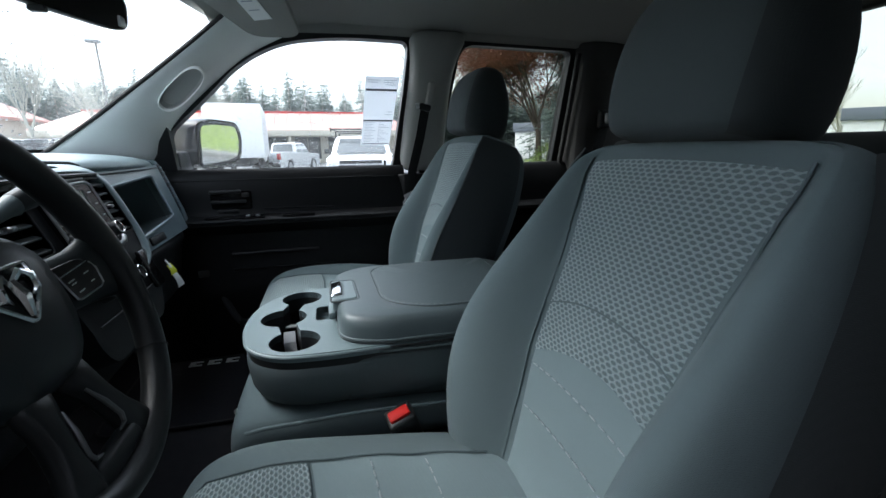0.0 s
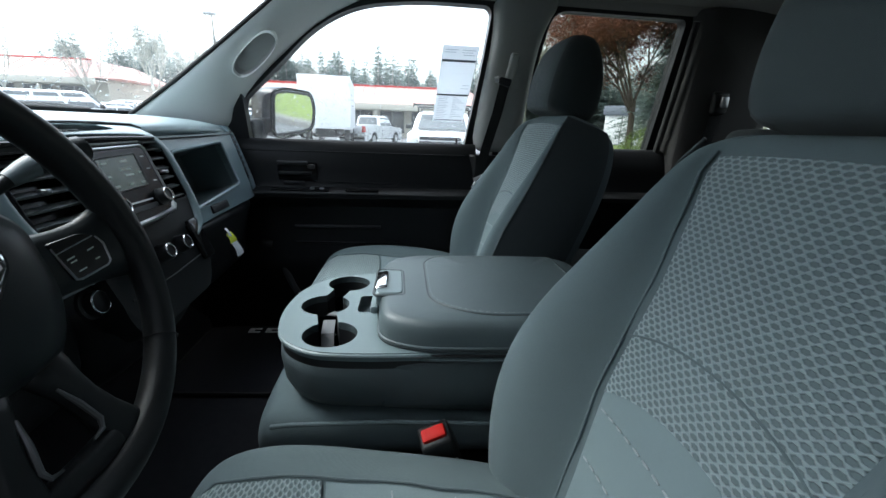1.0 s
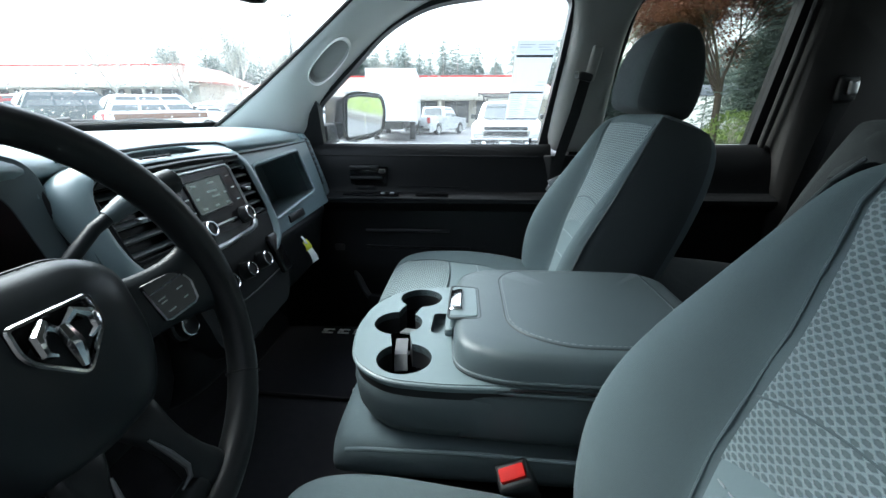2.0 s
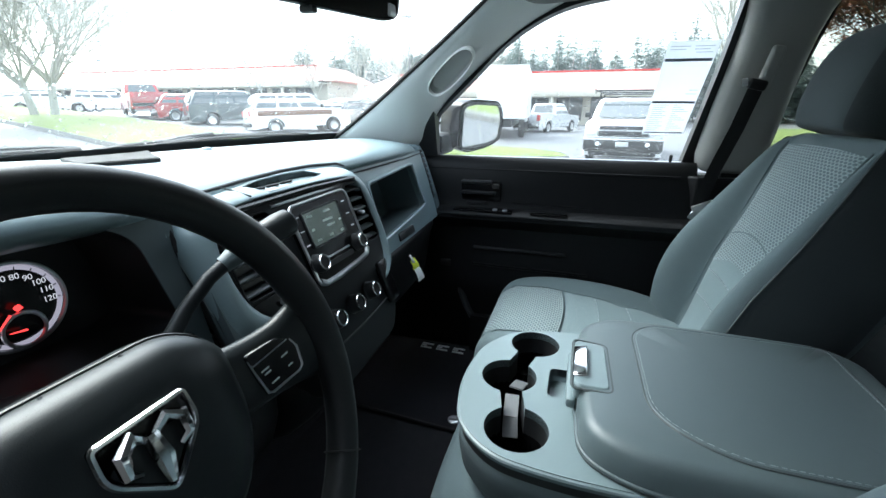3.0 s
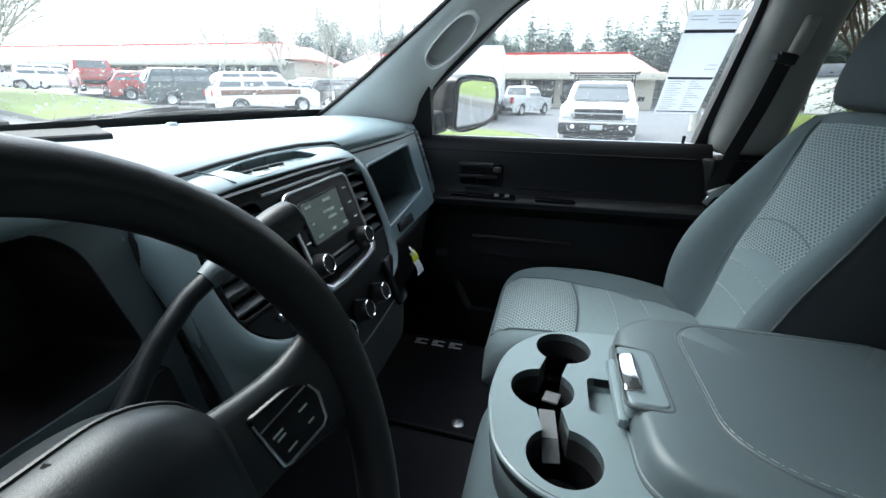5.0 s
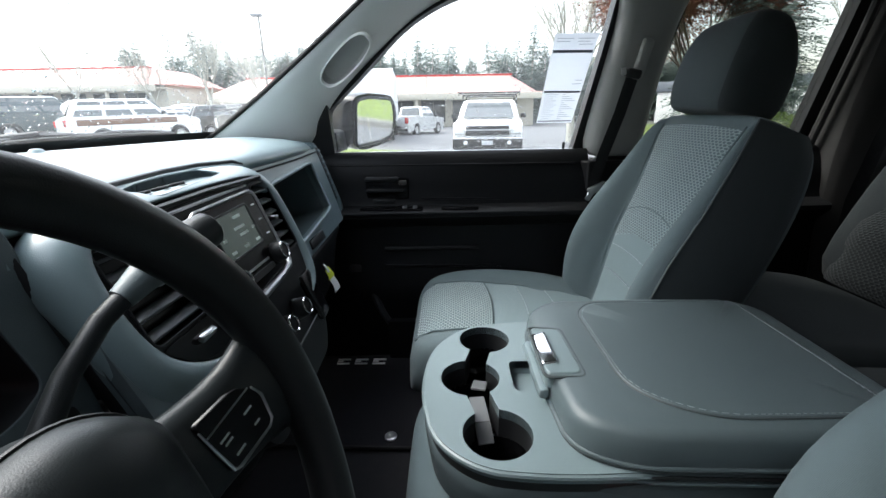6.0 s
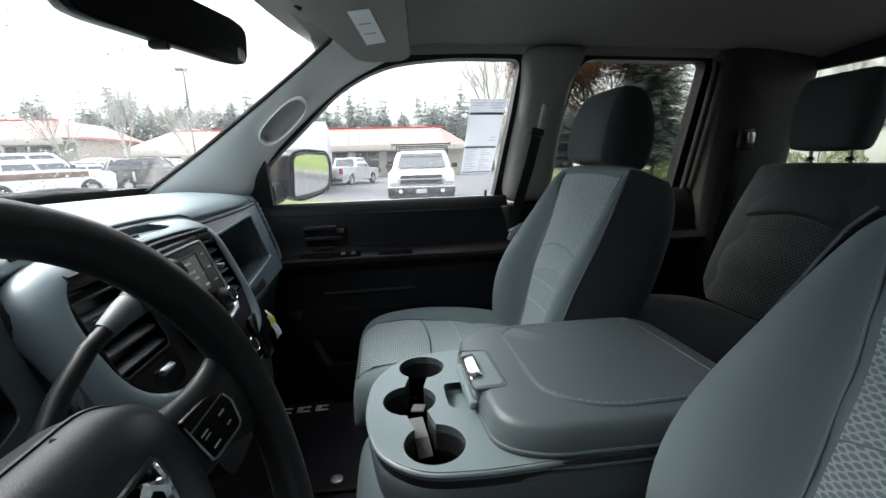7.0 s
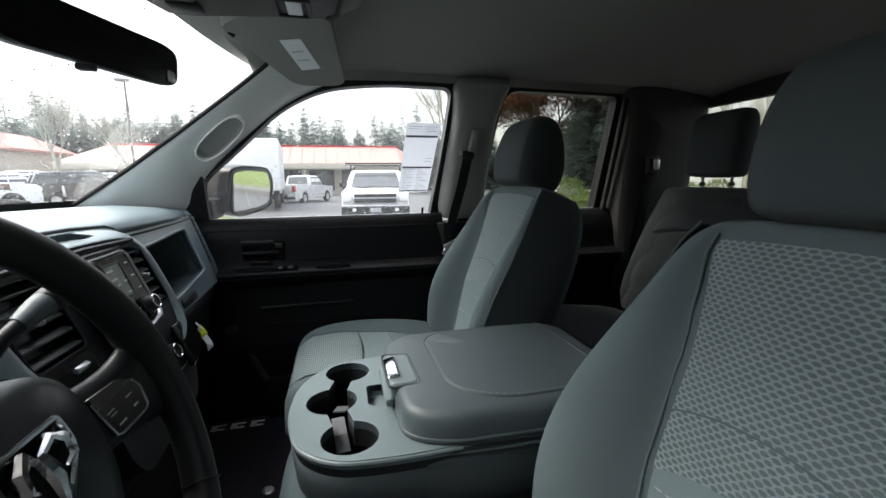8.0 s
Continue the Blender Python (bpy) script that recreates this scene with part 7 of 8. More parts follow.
    for s in (1, -1):
        part("headlight", rbox(-0.10, 0.012, s * (hw - 0.24) - 0.17, s * (hw - 0.24) + 0.17, hood_z - 0.27, hood_z - 0.12, 0.03), LAMPW, t, "clear headlight")
        part("tail_light", rbox(-length - 0.01, -length + 0.1, s * (hw - 0.12) - 0.09, s * (hw - 0.12) + 0.09, belt_z - 0.30, belt_z - 0.06, 0.02), LAMPR, t, "red tail light")
        part("door_mirror", rbox(c0 - 0.35, c0 - 0.22, s * (hw + 0.09) - 0.09, s * (hw + 0.09) + 0.09, belt_z + 0.02, belt_z + 0.17, 0.03), BLACK, t)
    part("front_bumper", rbox(-0.12, 0.06, -hw + 0.03, hw - 0.03, 0.36, 0.54, 0.04), BLACK if category != "sedan" else paint, t)
    part("rear_bumper", rbox(-length - 0.05, -length + 0.12, -hw + 0.04, hw - 0.04, 0.36, 0.54, 0.04), BLACK if category != "sedan" else paint, t)
    part("grille", rbox(-0.05, 0.022, -hw * 0.45, hw * 0.45, hood_z - 0.28, hood_z - 0.12, 0.02), BLACK, t, "dark grille")
    if side_panel:
        for s in (1, -1):
            part("side_panel", rbox(-length + 0.35, -0.95, s * hw - 0.012, s * hw + 0.012, belt_z - 0.30, belt_z - 0.08, 0.006), side_panel, t, "brown wood-look side panel")
    if place:
        t.matrix_basis = place
    return t


def parked(x, y, heading):
    return pose(x, y, ground_z(x), 0, -2.3 if -30 < x < -1 else 0, 0) @ pose(0, 0, 0, 0, 0, heading)


SUV = dict(length=4.7, width=1.85, height=1.78, hood_z=1.02, belt_z=1.12, hood_len=1.1, cab=(-1.15, -1.75, -4.25, -4.6))
SEDAN = dict(length=4.6, width=1.78, height=1.44, hood_z=0.88, belt_z=0.95, hood_len=1.2, cab=(-1.25, -1.95, -3.1, -3.85), rear="sedan", r=0.31)
VANS = dict(length=4.9, width=1.9, height=1.75, hood_z=0.98, belt_z=1.05, hood_len=0.9, cab=(-0.85, -1.75, -4.55, -4.8))
cars = "cars parked in the lot ahead"
vehicle("station_wagon", "white station wagon with brown wood-look side panels", "car", WPAINT, place=parked(-11.4, 19.4, 52), group=cars, side_panel=WOODP, **SUV)
vehicle("off_roader", "dark green off-roader parked tail to the verge", "car", TEAL, place=parked(-16.6, 20.8, 58), group=cars, **SUV)
vehicle("off_roader", "black off-roader parked in the lot", "car", mat("black_car_paint", (0.02, 0.02, 0.022), 0.2, coat=0.6), place=parked(-11.0, 27.5, 35), group=cars, **SUV)
vehicle("hatchback", "red hatchback parked beside a dark off-roader", "car", REDP, place=parked(-20.6, 21.4, 60), group=cars, length=4.0, width=1.72, height=1.5, hood_z=0.92, belt_z=0.98, hood_len=1.0, cab=(-0.95, -1.6, -3.5, -3.9))
vehicle("sedan", "grey sedan parked nose to the verge", "car", GREYP, place=parked(-23.5, 18.7, 240), group=cars, **SEDAN)
vehicle("sedan", "pale silver sedan parked in the lot", "car", SILVER, place=parked(-20.5, 24.5, 60), group=cars, **SEDAN)
vehicle("pickup_truck", "red pickup truck parked in the lot", "pickup truck", REDP, place=parked(-27.2, 20.6, 150), group=cars, length=5.2, width=1.85, height=1.72, hood_z=1.05, belt_z=1.12, hood_len=1.3, cab=(-1.35, -1.95, -2.9, -3.1))
vehicle("sedan", "white sedan parked in the lot", "car", WPAINT, place=parked(-31.0, 20.5, 62), group=cars, **SEDAN)
vehicle("sedan", "white sedan parked in the lot", "car", WPAINT, place=parked(-35.5, 22.0, 62), group=cars, **SEDAN)
vehicle("sedan", "silver sedan parked in the lot", "car", SILVER, place=parked(-40.5, 23.2, 62), group=cars, **SEDAN)
vehicle("minivan", "white minivan parked in the lot", "car", WPAINT, place=parked(-36.0, 28.0, 60), group=cars, **VANS)
vehicle("sedan", "white sedan parked in the lot", "car", WPAINT, place=parked(-46.0, 24.5, 62), group=cars, **SEDAN)
vehicle("sedan", "grey sedan parked in the lot", "car", GREYP, place=parked(-51.0, 25.5, 62), group=cars, **SEDAN)
vehicle("sedan", "white sedan parked in the lot", "car", WPAINT, place=parked(-15.5, 28.5, 60), group=cars, **SEDAN)
vehicle("minivan", "white minivan parked in the lot", "car", WPAINT, place=parked(-9.0, 32.0, 60), group=cars, **VANS)

for x, y, p, nm in ((-14.0, 25.2, SILVER, "silver"), (-18.2, 26.0, WPAINT, "white"), (-23.8, 26.2, WPAINT, "white"), (-29.5, 26.0, REDP, "red"), (-33.5, 25.6, WPAINT, "white"), (-42.5, 27.5, WPAINT, "white"), (-48.5, 28.5, GREYP, "grey"), (-7.2, 27.0, WPAINT, "white")):
    vehicle("sedan", nm + " sedan parked in the second row of the lot", "car", p, place=parked(x, y, 238), group=cars, **SEDAN)

# silver pickup in the lane
pk = vehicle("pickup_truck", "silver pickup truck with an open bed seen from behind", "pickup truck", SILVER, length=5.8, width=2.0, height=1.9, hood_z=1.15, belt_z=1.22, hood_len=1.4, cab=(-1.55, -2.15, -3.5, -3.65), r=0.40, place=None)
part("tailgate", rbox(-5.83, -5.78, -0.78, 0.78, 0.70, 1.17, 0.02), SILVER, pk, "silver tailgate")
part("bed_opening", rbox(-5.70, -3.80, -0.80, 0.80, 1.19, 1.235, 0.01), BLACK, pk, "dark open bed")
for s in (1, -1):
    part("tail_lamp", rbox(-5.86, -5.68, s * 0.90 - 0.10, s * 0.90 + 0.10, 0.82, 1.20, 0.03), LAMPR, pk, "tall red tail lamp")
    part("bed_rail", rbox(-5.75, -3.70, s * 0.93 - 0.06, s * 0.93 + 0.06, 1.20, 1.27, 0.02), SILVER, pk)
part("step_bumper", rbox(-5.98, -5.74, -0.97, 0.97, 0.48, 0.68, 0.04), CHROME, pk, "chrome step bumper")
part("tailgate_handle", rbox(-5.85, -5.82, -0.14, 0.14, 1.02, 1.10, 0.01), BLACK, pk)
pk.matrix_basis = pose(-0.9, 33.6, 0.0, 0, 0, 66)

# white work pickup facing the truck, with a rack over the cab
vn = vehicle("work_truck", "white work pickup with a black grille and an overhead rack", "pickup truck", WPAINT, length=5.9, width=2.0, height=1.88, hood_z=1.20, belt_z=1.27, hood_len=1.4, cab=(-1.30, -1.95, -3.5, -3.65), r=0.40)
part("bonnet_bulge", rbox(-1.25, -0.16, -0.62, 0.62, 1.165, 1.235, 0.03, 3), WPAINT, vn, "raised bonnet centre")
part("grille_frame", rbox(-0.03, 0.045, -0.66, 0.66, 0.80, 1.12, 0.04, 3), CHROME, vn, "chrome grille frame")
for z, hh in ((0.89, 0.062), (1.035, 0.058)):
    part("grille_mesh", rbox(0.02, 0.058, -0.62, 0.62, z - hh, z + hh, 0.02), BLACK, vn, "black grille mesh")
part("grille_bar", rbox(0.04, 0.078, -0.68, 0.68, 0.945, 0.985, 0.012), SATIN, vn, "pale bar across the grille")
for s in (-1, 1):
    part("lamp_unit", rbox(-0.12, 0.03, s * 0.83 - 0.14, s * 0.83 + 0.14, 0.84, 1.09, 0.035, 3), LAMPW, vn, "stacked headlamp")
    part("tow_hook", tube([(0.10, s * 0.55, 0.44), (0.19, s * 0.55, 0.46), (0.19, s * 0.48, 0.46), (0.10, s * 0.48, 0.44)], 0.018, 6), BLACK, vn, "black tow hook")
    part("fog_lamp", revolve([(0.07, 0.0), (0.07, 0.02), (0.05, 0.03), (0.01, 0.03)], V((0.125, s * 0.62, 0.60)), (1, 0, 0), 14), LAMPW, vn, "round fog lamp")
part("bumper", rbox(-0.10, 0.15, -1.0, 1.0, 0.40, 0.76, 0.05, 3), BLACK, vn, "deep black front bumper")
part("bumper_strip", rbox(0.09, 0.158, -0.99, 0.99, 0.69, 0.755, 0.02), CHROME, vn, "chrome bumper strip")
part("air_dam", rbox(-0.15, 0.08, -0.85, 0.85, 0.26, 0.42, 0.04), BLACK, vn)
part("plate_blank", rbox(0.15, 0.164, -0.16, 0.16, 0.53, 0.66, 0.004), PAPER, vn, "pale blank number plate")
part("wiper_cowl", rbox(-1.36, -1.24, -0.74, 0.74, 1.245, 1.275, 0.01), BLACK, vn)
for x in (-1.75, -3.7, -5.6):
    part("rack_bar", tube([(x, -0.95, 2.02), (x, -0.95, 2.10), (x, 0.95, 2.10), (x, 0.95, 2.02)], 0.028, 8), BLACK, vn, "black rack bar")
for s in (-1, 1):
    part("rack_rail", tube([(-1.55, s * 0.95, 2.12), (-5.75, s * 0.95, 2.12)], 0.028, 8), BLACK, vn, "black rack rail")
    for x in (-3.75, -5.6):
        part("rack_post", tube([(x, s * 0.93, 1.22), (x, s * 0.95, 2.08)], 0.026, 8), BLACK, vn, "black rack post")
vn.matrix_basis = pose(1.47, 12.7, 0.0, 0, 0, -96) @ Matrix.Diagonal((1.0, 1.06, 1.0, 1))

# box truck
bt = thing("box_truck", (-4.5, 19, 0.1), "white box truck parked along the lane", "truck")
BOXW = mat("white_box_panel", (0.78, 0.79, 0.8), 0.45, mottle=0.04, mottle_size=1.0)
bx = Matrix.Translation((-3.5, 20.6, ground_z(-3.5))) @ pose(0, 0, 0, 0, 0, 95)
part("cargo_box", turned(rbox(0.0, 6.2, -1.2, 1.2, 0.95, 3.35, 0.04), bx), BOXW, bt, "white cargo box")
for x in (0.05, 2.05, 4.1, 6.1):
    part("box_rib", turned(rbox(x, x + 0.06, -1.225, -1.19, 0.95, 3.35, 0.008), bx), BOXW, bt)
part("chassis", turned(rbox(0.2, 8.0, -0.5, 0.5, 0.55, 0.95, 0.03), bx), BLACK, bt)
part("truck_cab", turned(rbox(6.4, 8.2, -1.05, 1.05, 0.6, 2.5, 0.15, 4), bx), WPAINT, bt, "white cab")
part("cab_glass", turned(rbox(7.2, 8.215, -0.95, 0.95, 1.6, 2.25, 0.05), bx), CARGLASS, bt)
for x in (1.4, 7.4):
    for s in (-1, 1):
        part("wheel", turned(revolve([(0.15, -0.14), (0.42, -0.14), (0.45, -0.1), (0.45, 0.1), (0.42, 0.14), (0.28, 0.14), (0.26, 0.05), (0.1, 0.05)], V((x, s * 0.95, 0.45)), (0, s, 0), 20), bx), TYRE, bt)

# ---- low commercial building with a long red metal roof ----
# Red metal paled to salmon: the sky's sheen is put into the colour.
ROOFM = mat("paled_red_metal_roof", (0.42, 0.22, 0.185), 0.5, mottle=0.15, mottle_size=0.4)
REDTRIM = mat("red_ridge_trim", (0.45, 0.03, 0.03), 0.4)
STUCCO = mat("beige_stucco", (0.48, 0.45, 0.38), 0.85, grain=0.4, grain_size=30)
SHOP = mat("shop_window_glass", (0.04, 0.045, 0.05), 0.08, coat=0.4)


def strip_mall(name, x0, x1, y, z0, label, depth=14.0):
    t = thing(name, ((x0 + x1) / 2, y, z0), label, "building")
    part("wall", rbox(x0, x1, y + 1.8, y + depth, z0, z0 + 3.5, 0.03), STUCCO, t, "beige stucco wall")
    rows = []
    for x, e in ((x0 - 0.5, 0), (x0 + 2.5, 1), (x1 - 2.5, 1), (x1 + 0.5, 0)):
        rows.append([V((x, yy, zz)) for yy, zz in ((y - 0.6, z0 + 3.35), (y + 3.4, z0 + (5.3 if e else 3.6)), (y + depth - 3, z0 + (5.3 if e else 3.6)), (y + depth + 0.6, z0 + 3.35))])
    rf = part("roof", loft(rows), ROOFM, t, "red standing-seam metal roof", smooth=False)
    n = int((x1 - x0 - 5) / 1.2)
    for i in range(n):
        x = x0 + 2.8 + i * 1.2
        part("roof_seam", tube([(x, y - 0.58, z0 + 3.38), (x, y + 3.36, z0 + 5.32)], 0.035, 4), ROOFM, rf)
    part("ridge_cap", rbox(x0 + 2.2, x1 - 2.2, y + 3.2, y + 3.6, z0 + 5.24, z0 + 5.40, 0.02), REDTRIM, rf, "bright red ridge cap")
    part("fascia", rbox(x0 - 0.4, x1 + 0.4, y - 0.62, y - 0.45, z0 + 2.75, z0 + 3.34, 0.02), STUCCO, t, "beige fascia")
    part("soffit", rbox(x0 - 0.4, x1 + 0.4, y - 0.45, y + 1.9, z0 + 3.05, z0 + 3.15, 0.01), STUCCO, t)
    k = 0
    x = x0 + 1.0
    while x < x1 - 3.5:
        part("shop_window", rbox(x, x + 2.6, y + 1.72, y + 1.82, z0 + 0.45, z0 + 2.7, 0.02), SHOP, t, "dark shop window")
        part("window_frame", rbox(x + 1.25, x + 1.35, y + 1.68, y + 1.80, z0 + 0.45, z0 + 2.7, 0.01), KERB, t)
        if k % 2 == 0:
            part("post", rbox(x - 0.45, x - 0.20, y - 0.45, y - 0.20, z0, z0 + 2.8, 0.02), STUCCO, t, "beige porch post")
        k += 1
        x += 3.4
    return t


strip_mall("shop_row", -24.0, 9.5, 45.5, 0.0, "long low shop building with a red metal roof")
strip_mall("shop_row", -82.0, -29.0, 44.0, 1.2, "distant low shop building with a salmon red roof")

# pale building behind
pb = thing("warehouse", (36, 34, 0), "pale grey warehouse behind the lawn", "building")
WALLP = mat("pale_grey_cladding", (0.62, 0.64, 0.66), 0.6, mottle=0.06, mottle_size=0.5)
m4 = Matrix.Translation((37, 31, 0)) @ pose(0, 0, 0, 0, 0, -50)
part("wall", turned(rbox(-22, 22, 0, 10, 0, 3.2, 0.05), m4), WALLP, pb, "pale grey clad wall")
part("roof_band", turned(rbox(-22.2, 22.2, -0.2, 10.2, 3.2, 4.2, 0.05), m4), mat("slate_blue_fascia", (0.12, 0.14, 0.18), 0.6), pb, "slate blue fascia")
for k in range(9):
    part("cladding_joint", turned(rbox(-20 + 5 * k - 0.04, -20 + 5 * k + 0.04, -0.06, 0.0, 0, 3.2, 0.01), m4), KERB, pb)


# ---- trees ----
def conifer_mesh(seed, h, spread, fine=1):
    """Whorls of drooping boughs, each a spray of small blades, with gaps that let the sky through."""
    r = random.Random(seed)
    bm = bmesh.new()
    z = h * 0.10
    while z < h * 0.985:
        k = (z / h - 0.10) / 0.90
        reach = spread * (1 - k) ** 0.65 * r.uniform(0.45, 1.15) + 0.12
        n = r.randint(6, 8) if fine == 1 else r.randint(16, 22)
        a0 = r.random() * 6.28
        for i in range(n):
            if r.random() < 0.15:
                continue
            a = a0 + i * 6.28 / n + r.uniform(-0.4, 0.4)
            d, s = V((math.cos(a), math.sin(a), 0)), V((-math.sin(a), math.cos(a), 0))
            L = reach * r.uniform(0.5, 1.2)
            droop, lift = r.uniform(0.1, 0.45), r.uniform(-0.05, 0.2)
            m = 6 * fine
            for q in range(m):
                f0 = (q + 0.6) / m
                base = d * (L * f0) + V((0, 0, z + lift * L * f0 - droop * L * f0 * f0))
                w = (L * 0.26 * (1 - f0 * 0.5) + 0.10) / fine
                for sg in (-1, 1):
                    if r.random() < 0.2:
                        continue
                    tip = base + d * (w * r.uniform(0.3, 1.1)) + s * (sg * w * r.uniform(0.5, 1.3)) + V((0, 0, r.uniform(-0.5, 0.25) * w))
                    wide = d * (w * r.uniform(0.32, 0.62)) + V((0, 0, w * r.uniform(-0.2, 0.3)))
                    bm.faces.new([bm.verts.new(base), bm.verts.new(base + wide), bm.verts.new(tip)])
        z += h * 0.019 / fine * r.uniform(0.6, 1.4)
    return bm


def conifer(seed, h, spread, label, group="", fine=1):
    t = thing("conifer_tree", (0, 0, 0), label, "tree", group)
    part("trunk", tube([(0, 0, -0.3), (0.05, 0, h * 0.5), (0, 0, h * 0.97)], [h * 0.018, h * 0.011, 0.03], 7), BARK, t)
    part("crown", conifer_mesh(seed, h, spread, fine), NEEDLES, t, smooth=False)
    return t


def grow(r, bm, p, d, length, rad, depth, spread, up, tips, sides):
    """A branch and, from along its length, finer ones: nearly straight, rising at their ends."""
    n = 3
    pts, q, e = [p], p, d
    for i in range(n):
        e = (e + V((r.uniform(-0.09, 0.09), r.uniform(-0.09, 0.09), r.uniform(-0.02, 0.09) * up))).normalized()
        q = q + e * (length / n)
        pts.append(q)
    tube(pts, [rad * (1 - 0.5 * i / n) for i in range(n + 1)], max(3, sides), bm, caps=False)
    if depth == 0:
        tips.append((pts[1], q, e))
        return
    for i in range(4 if depth > 1 else 5):
        o = Matrix.Rotation(r.random() * 6.28, 3, e) @ e.orthogonal().normalized()
        nd = (e + o * spread * r.uniform(0.35, 0.85) + V((0, 0, 0.10 * up))).normalized()
        start = pts[-1] if i == 0 else pts[r.randint(1, n)].lerp(pts[r.randint(1, n)], 0.5)
        grow(r, bm, start, nd, length * r.uniform(0.6, 0.85), rad * 0.5, depth - 1, spread, up, tips, sides - 1)


def bare_tree(seed, h, label, group="", stems=1, depth=5, spread=0.6, up=1.0, leaves=None, leaf_mat=None, rad=None, name="bare_tree", limbs=5, lean_by=0.35, bark=None):
    r = random.Random(seed)
    t = thing(name, (0, 0, 0), label, "tree", group)
    bt2, bb, tips = bmesh.new(), bmesh.new(), []
    for k in range(stems):
        lean = V((lean_by * (k - (stems - 1) / 2), r.uniform(-0.1, 0.1), 1)).normalized() if stems > 1 else V((r.uniform(-0.05, 0.05), r.uniform(-0.05, 0.05), 1))
        base = V((0.6 * (k - (stems - 1) / 2), 0, -0.2))
        th = h * (0.19 if stems > 1 else 0.3)
        rr = rad or h * 0.022
        tube([base, base + lean * th * 0.5, base + lean * th], [rr * 1.2, rr, rr * 0.9], 9, bt2)
        for i in range(limbs):
            a = r.random() * 6.28 + i * 1.4
            nd = (V((math.cos(a) * spread, math.sin(a) * spread, 0.75)) + lean * 0.4).normalized()
            grow(r, bb, base + lean * th * r.uniform(0.7, 1.0), nd, h * 0.24, rr * (0.42 if stems > 1 else 0.55), depth - 1, spread, up, tips, 5)
    part("trunk", bt2, bark or BARK, t)
    part("branches", bb, bark or TWIG, t, smooth=False)["label"] = "fine bare branches"
    # fine twigs at the branch ends
    bm = bmesh.new()
    for a, b, e in tips:
        for _ in range(3):
            p = a.lerp(b, r.random())
            d = (e + V((r.gauss(0, 0.38), r.gauss(0, 0.38), r.gauss(0.12, 0.25)))).normalized() * r.uniform(0.3, 0.8) * h / 9
            o = d.orthogonal().normalized() * 0.005
            bm.faces.new([bm.verts.new(p + o), bm.verts.new(p - o), bm.verts.new(p + d)])
    part("twigs", bm, TWIG, t, smooth=False)
    if leaves:
        bm = bmesh.new()
        for a, p, e in tips:
            for _ in range(leaves):
                q = p + V((r.gauss(0, 0.28), r.gauss(0, 0.28), r.gauss(-0.1, 0.25)))
                a, w = r.random() * 6.28, r.uniform(0.04, 0.10)
                d1, d2 = V((math.cos(a), math.sin(a), r.uniform(-0.6, 0.6))), V((-math.sin(a), math.cos(a), r.uniform(-0.6, 0.6)))
                bm.faces.new([bm.verts.new(q), bm.verts.new(q + d1 * w), bm.verts.new(q + d1 * w * 0.6 + d2 * w), bm.verts.new(q + d2 * w * 0.8)])
        part("crown", bm, leaf_mat, t, smooth=False)
    return t


woods = "conifers behind the shops"
protos = [conifer(11 + i, hh, sp, "tall dark green conifer behind the shops", woods) for i, (hh, sp) in enumerate(((8.2, 3.0), (9.0, 2.8), (7.6, 3.2), (10.0, 3.0)))]
rr = random.Random(5)
spots = []
x = -98.0
while x < 40:
    spots.append((x + rr.uniform(-1, 1), rr.uniform(60, 84)))
    x += rr.uniform(0.3, 0.62)
places = []
for x, y in spots:
    size = rr.uniform(0.98, 1.26) * (1.0 if x > -47 else 0.7)
    places.append(pose(x, y, ground_z(x), rr.uniform(-3, 3), rr.uniform(-3, 3), rr.uniform(0, 360)) @ Matrix.Scale(size, 4))
for m in places[4:]:
    copy_thing(protos[rr.choice((0, 0, 1, 1, 2, 2, 3))], m)
for tree, m in zip(protos, places):
    tree.matrix_basis = m

bt1 = bare_tree(3, 9.5, "bare spreading tree with two trunks on the verge", stems=2, depth=5, spread=0.95, up=0.35, rad=0.14, limbs=13, lean_by=0.2)
bt1.matrix_basis = pose(-21.6, 12.1, ground_z(-21.6) + 0.30, 0, 0, 60)
bt1b = bare_tree(9, 8.0, "bare spreading tree on the verge", depth=4, spread=0.8, rad=0.2, limbs=8)
bt1b.matrix_basis = pose(-33, 16.5, ground_z(-33) + 0.36, 0, 0, 20)
slim = "bare young trees in the car park"
b2 = bare_tree(4, 8.5, "slim bare tree in the car park", slim, depth=4, spread=0.5, up=1.4, rad=0.09)
b2.matrix_basis = pose(-16.5, 31, ground_z(-16.5), 0, 0, 0)
b3 = bare_tree(6, 7.5, "slim bare tree in the car park", slim, depth=4, spread=0.65, up=1.0, rad=0.09)
b3.matrix_basis = pose(-12.5, 30.5, ground_z(-12.5), 0, 0, 40)
copy_thing(b2, pose(-32, 38, 1.2, 0, 0, 80) @ Matrix.Scale(1.1, 4))
copy_thing(b3, pose(-24, 36, ground_z(-24), 0, 0, 120) @ Matrix.Scale(1.0, 4))
copy_thing(b3, pose(-8.0, 36, ground_z(-8), 0, 0, 200) @ Matrix.Scale(0.9, 4))
b4 = bare_tree(8, 9.0, "bare tree beside the work pickup", depth=4, spread=0.7, rad=0.16, limbs=7)
b4.matrix_basis = pose(5.9, 19.5, 0.3, 0, 0, 30)
b5 = bare_tree(21, 9.0, "rust-leaved tree on the lawn", depth=5, spread=0.75, up=0.3, leaves=60, leaf_mat=RUST, rad=0.13, name="rust_leaved_tree", bark=mat("dark_bark", (0.07, 0.055, 0.045), 0.95, grain=1.0, grain_size=30, mottle=0.3, mottle_size=3))
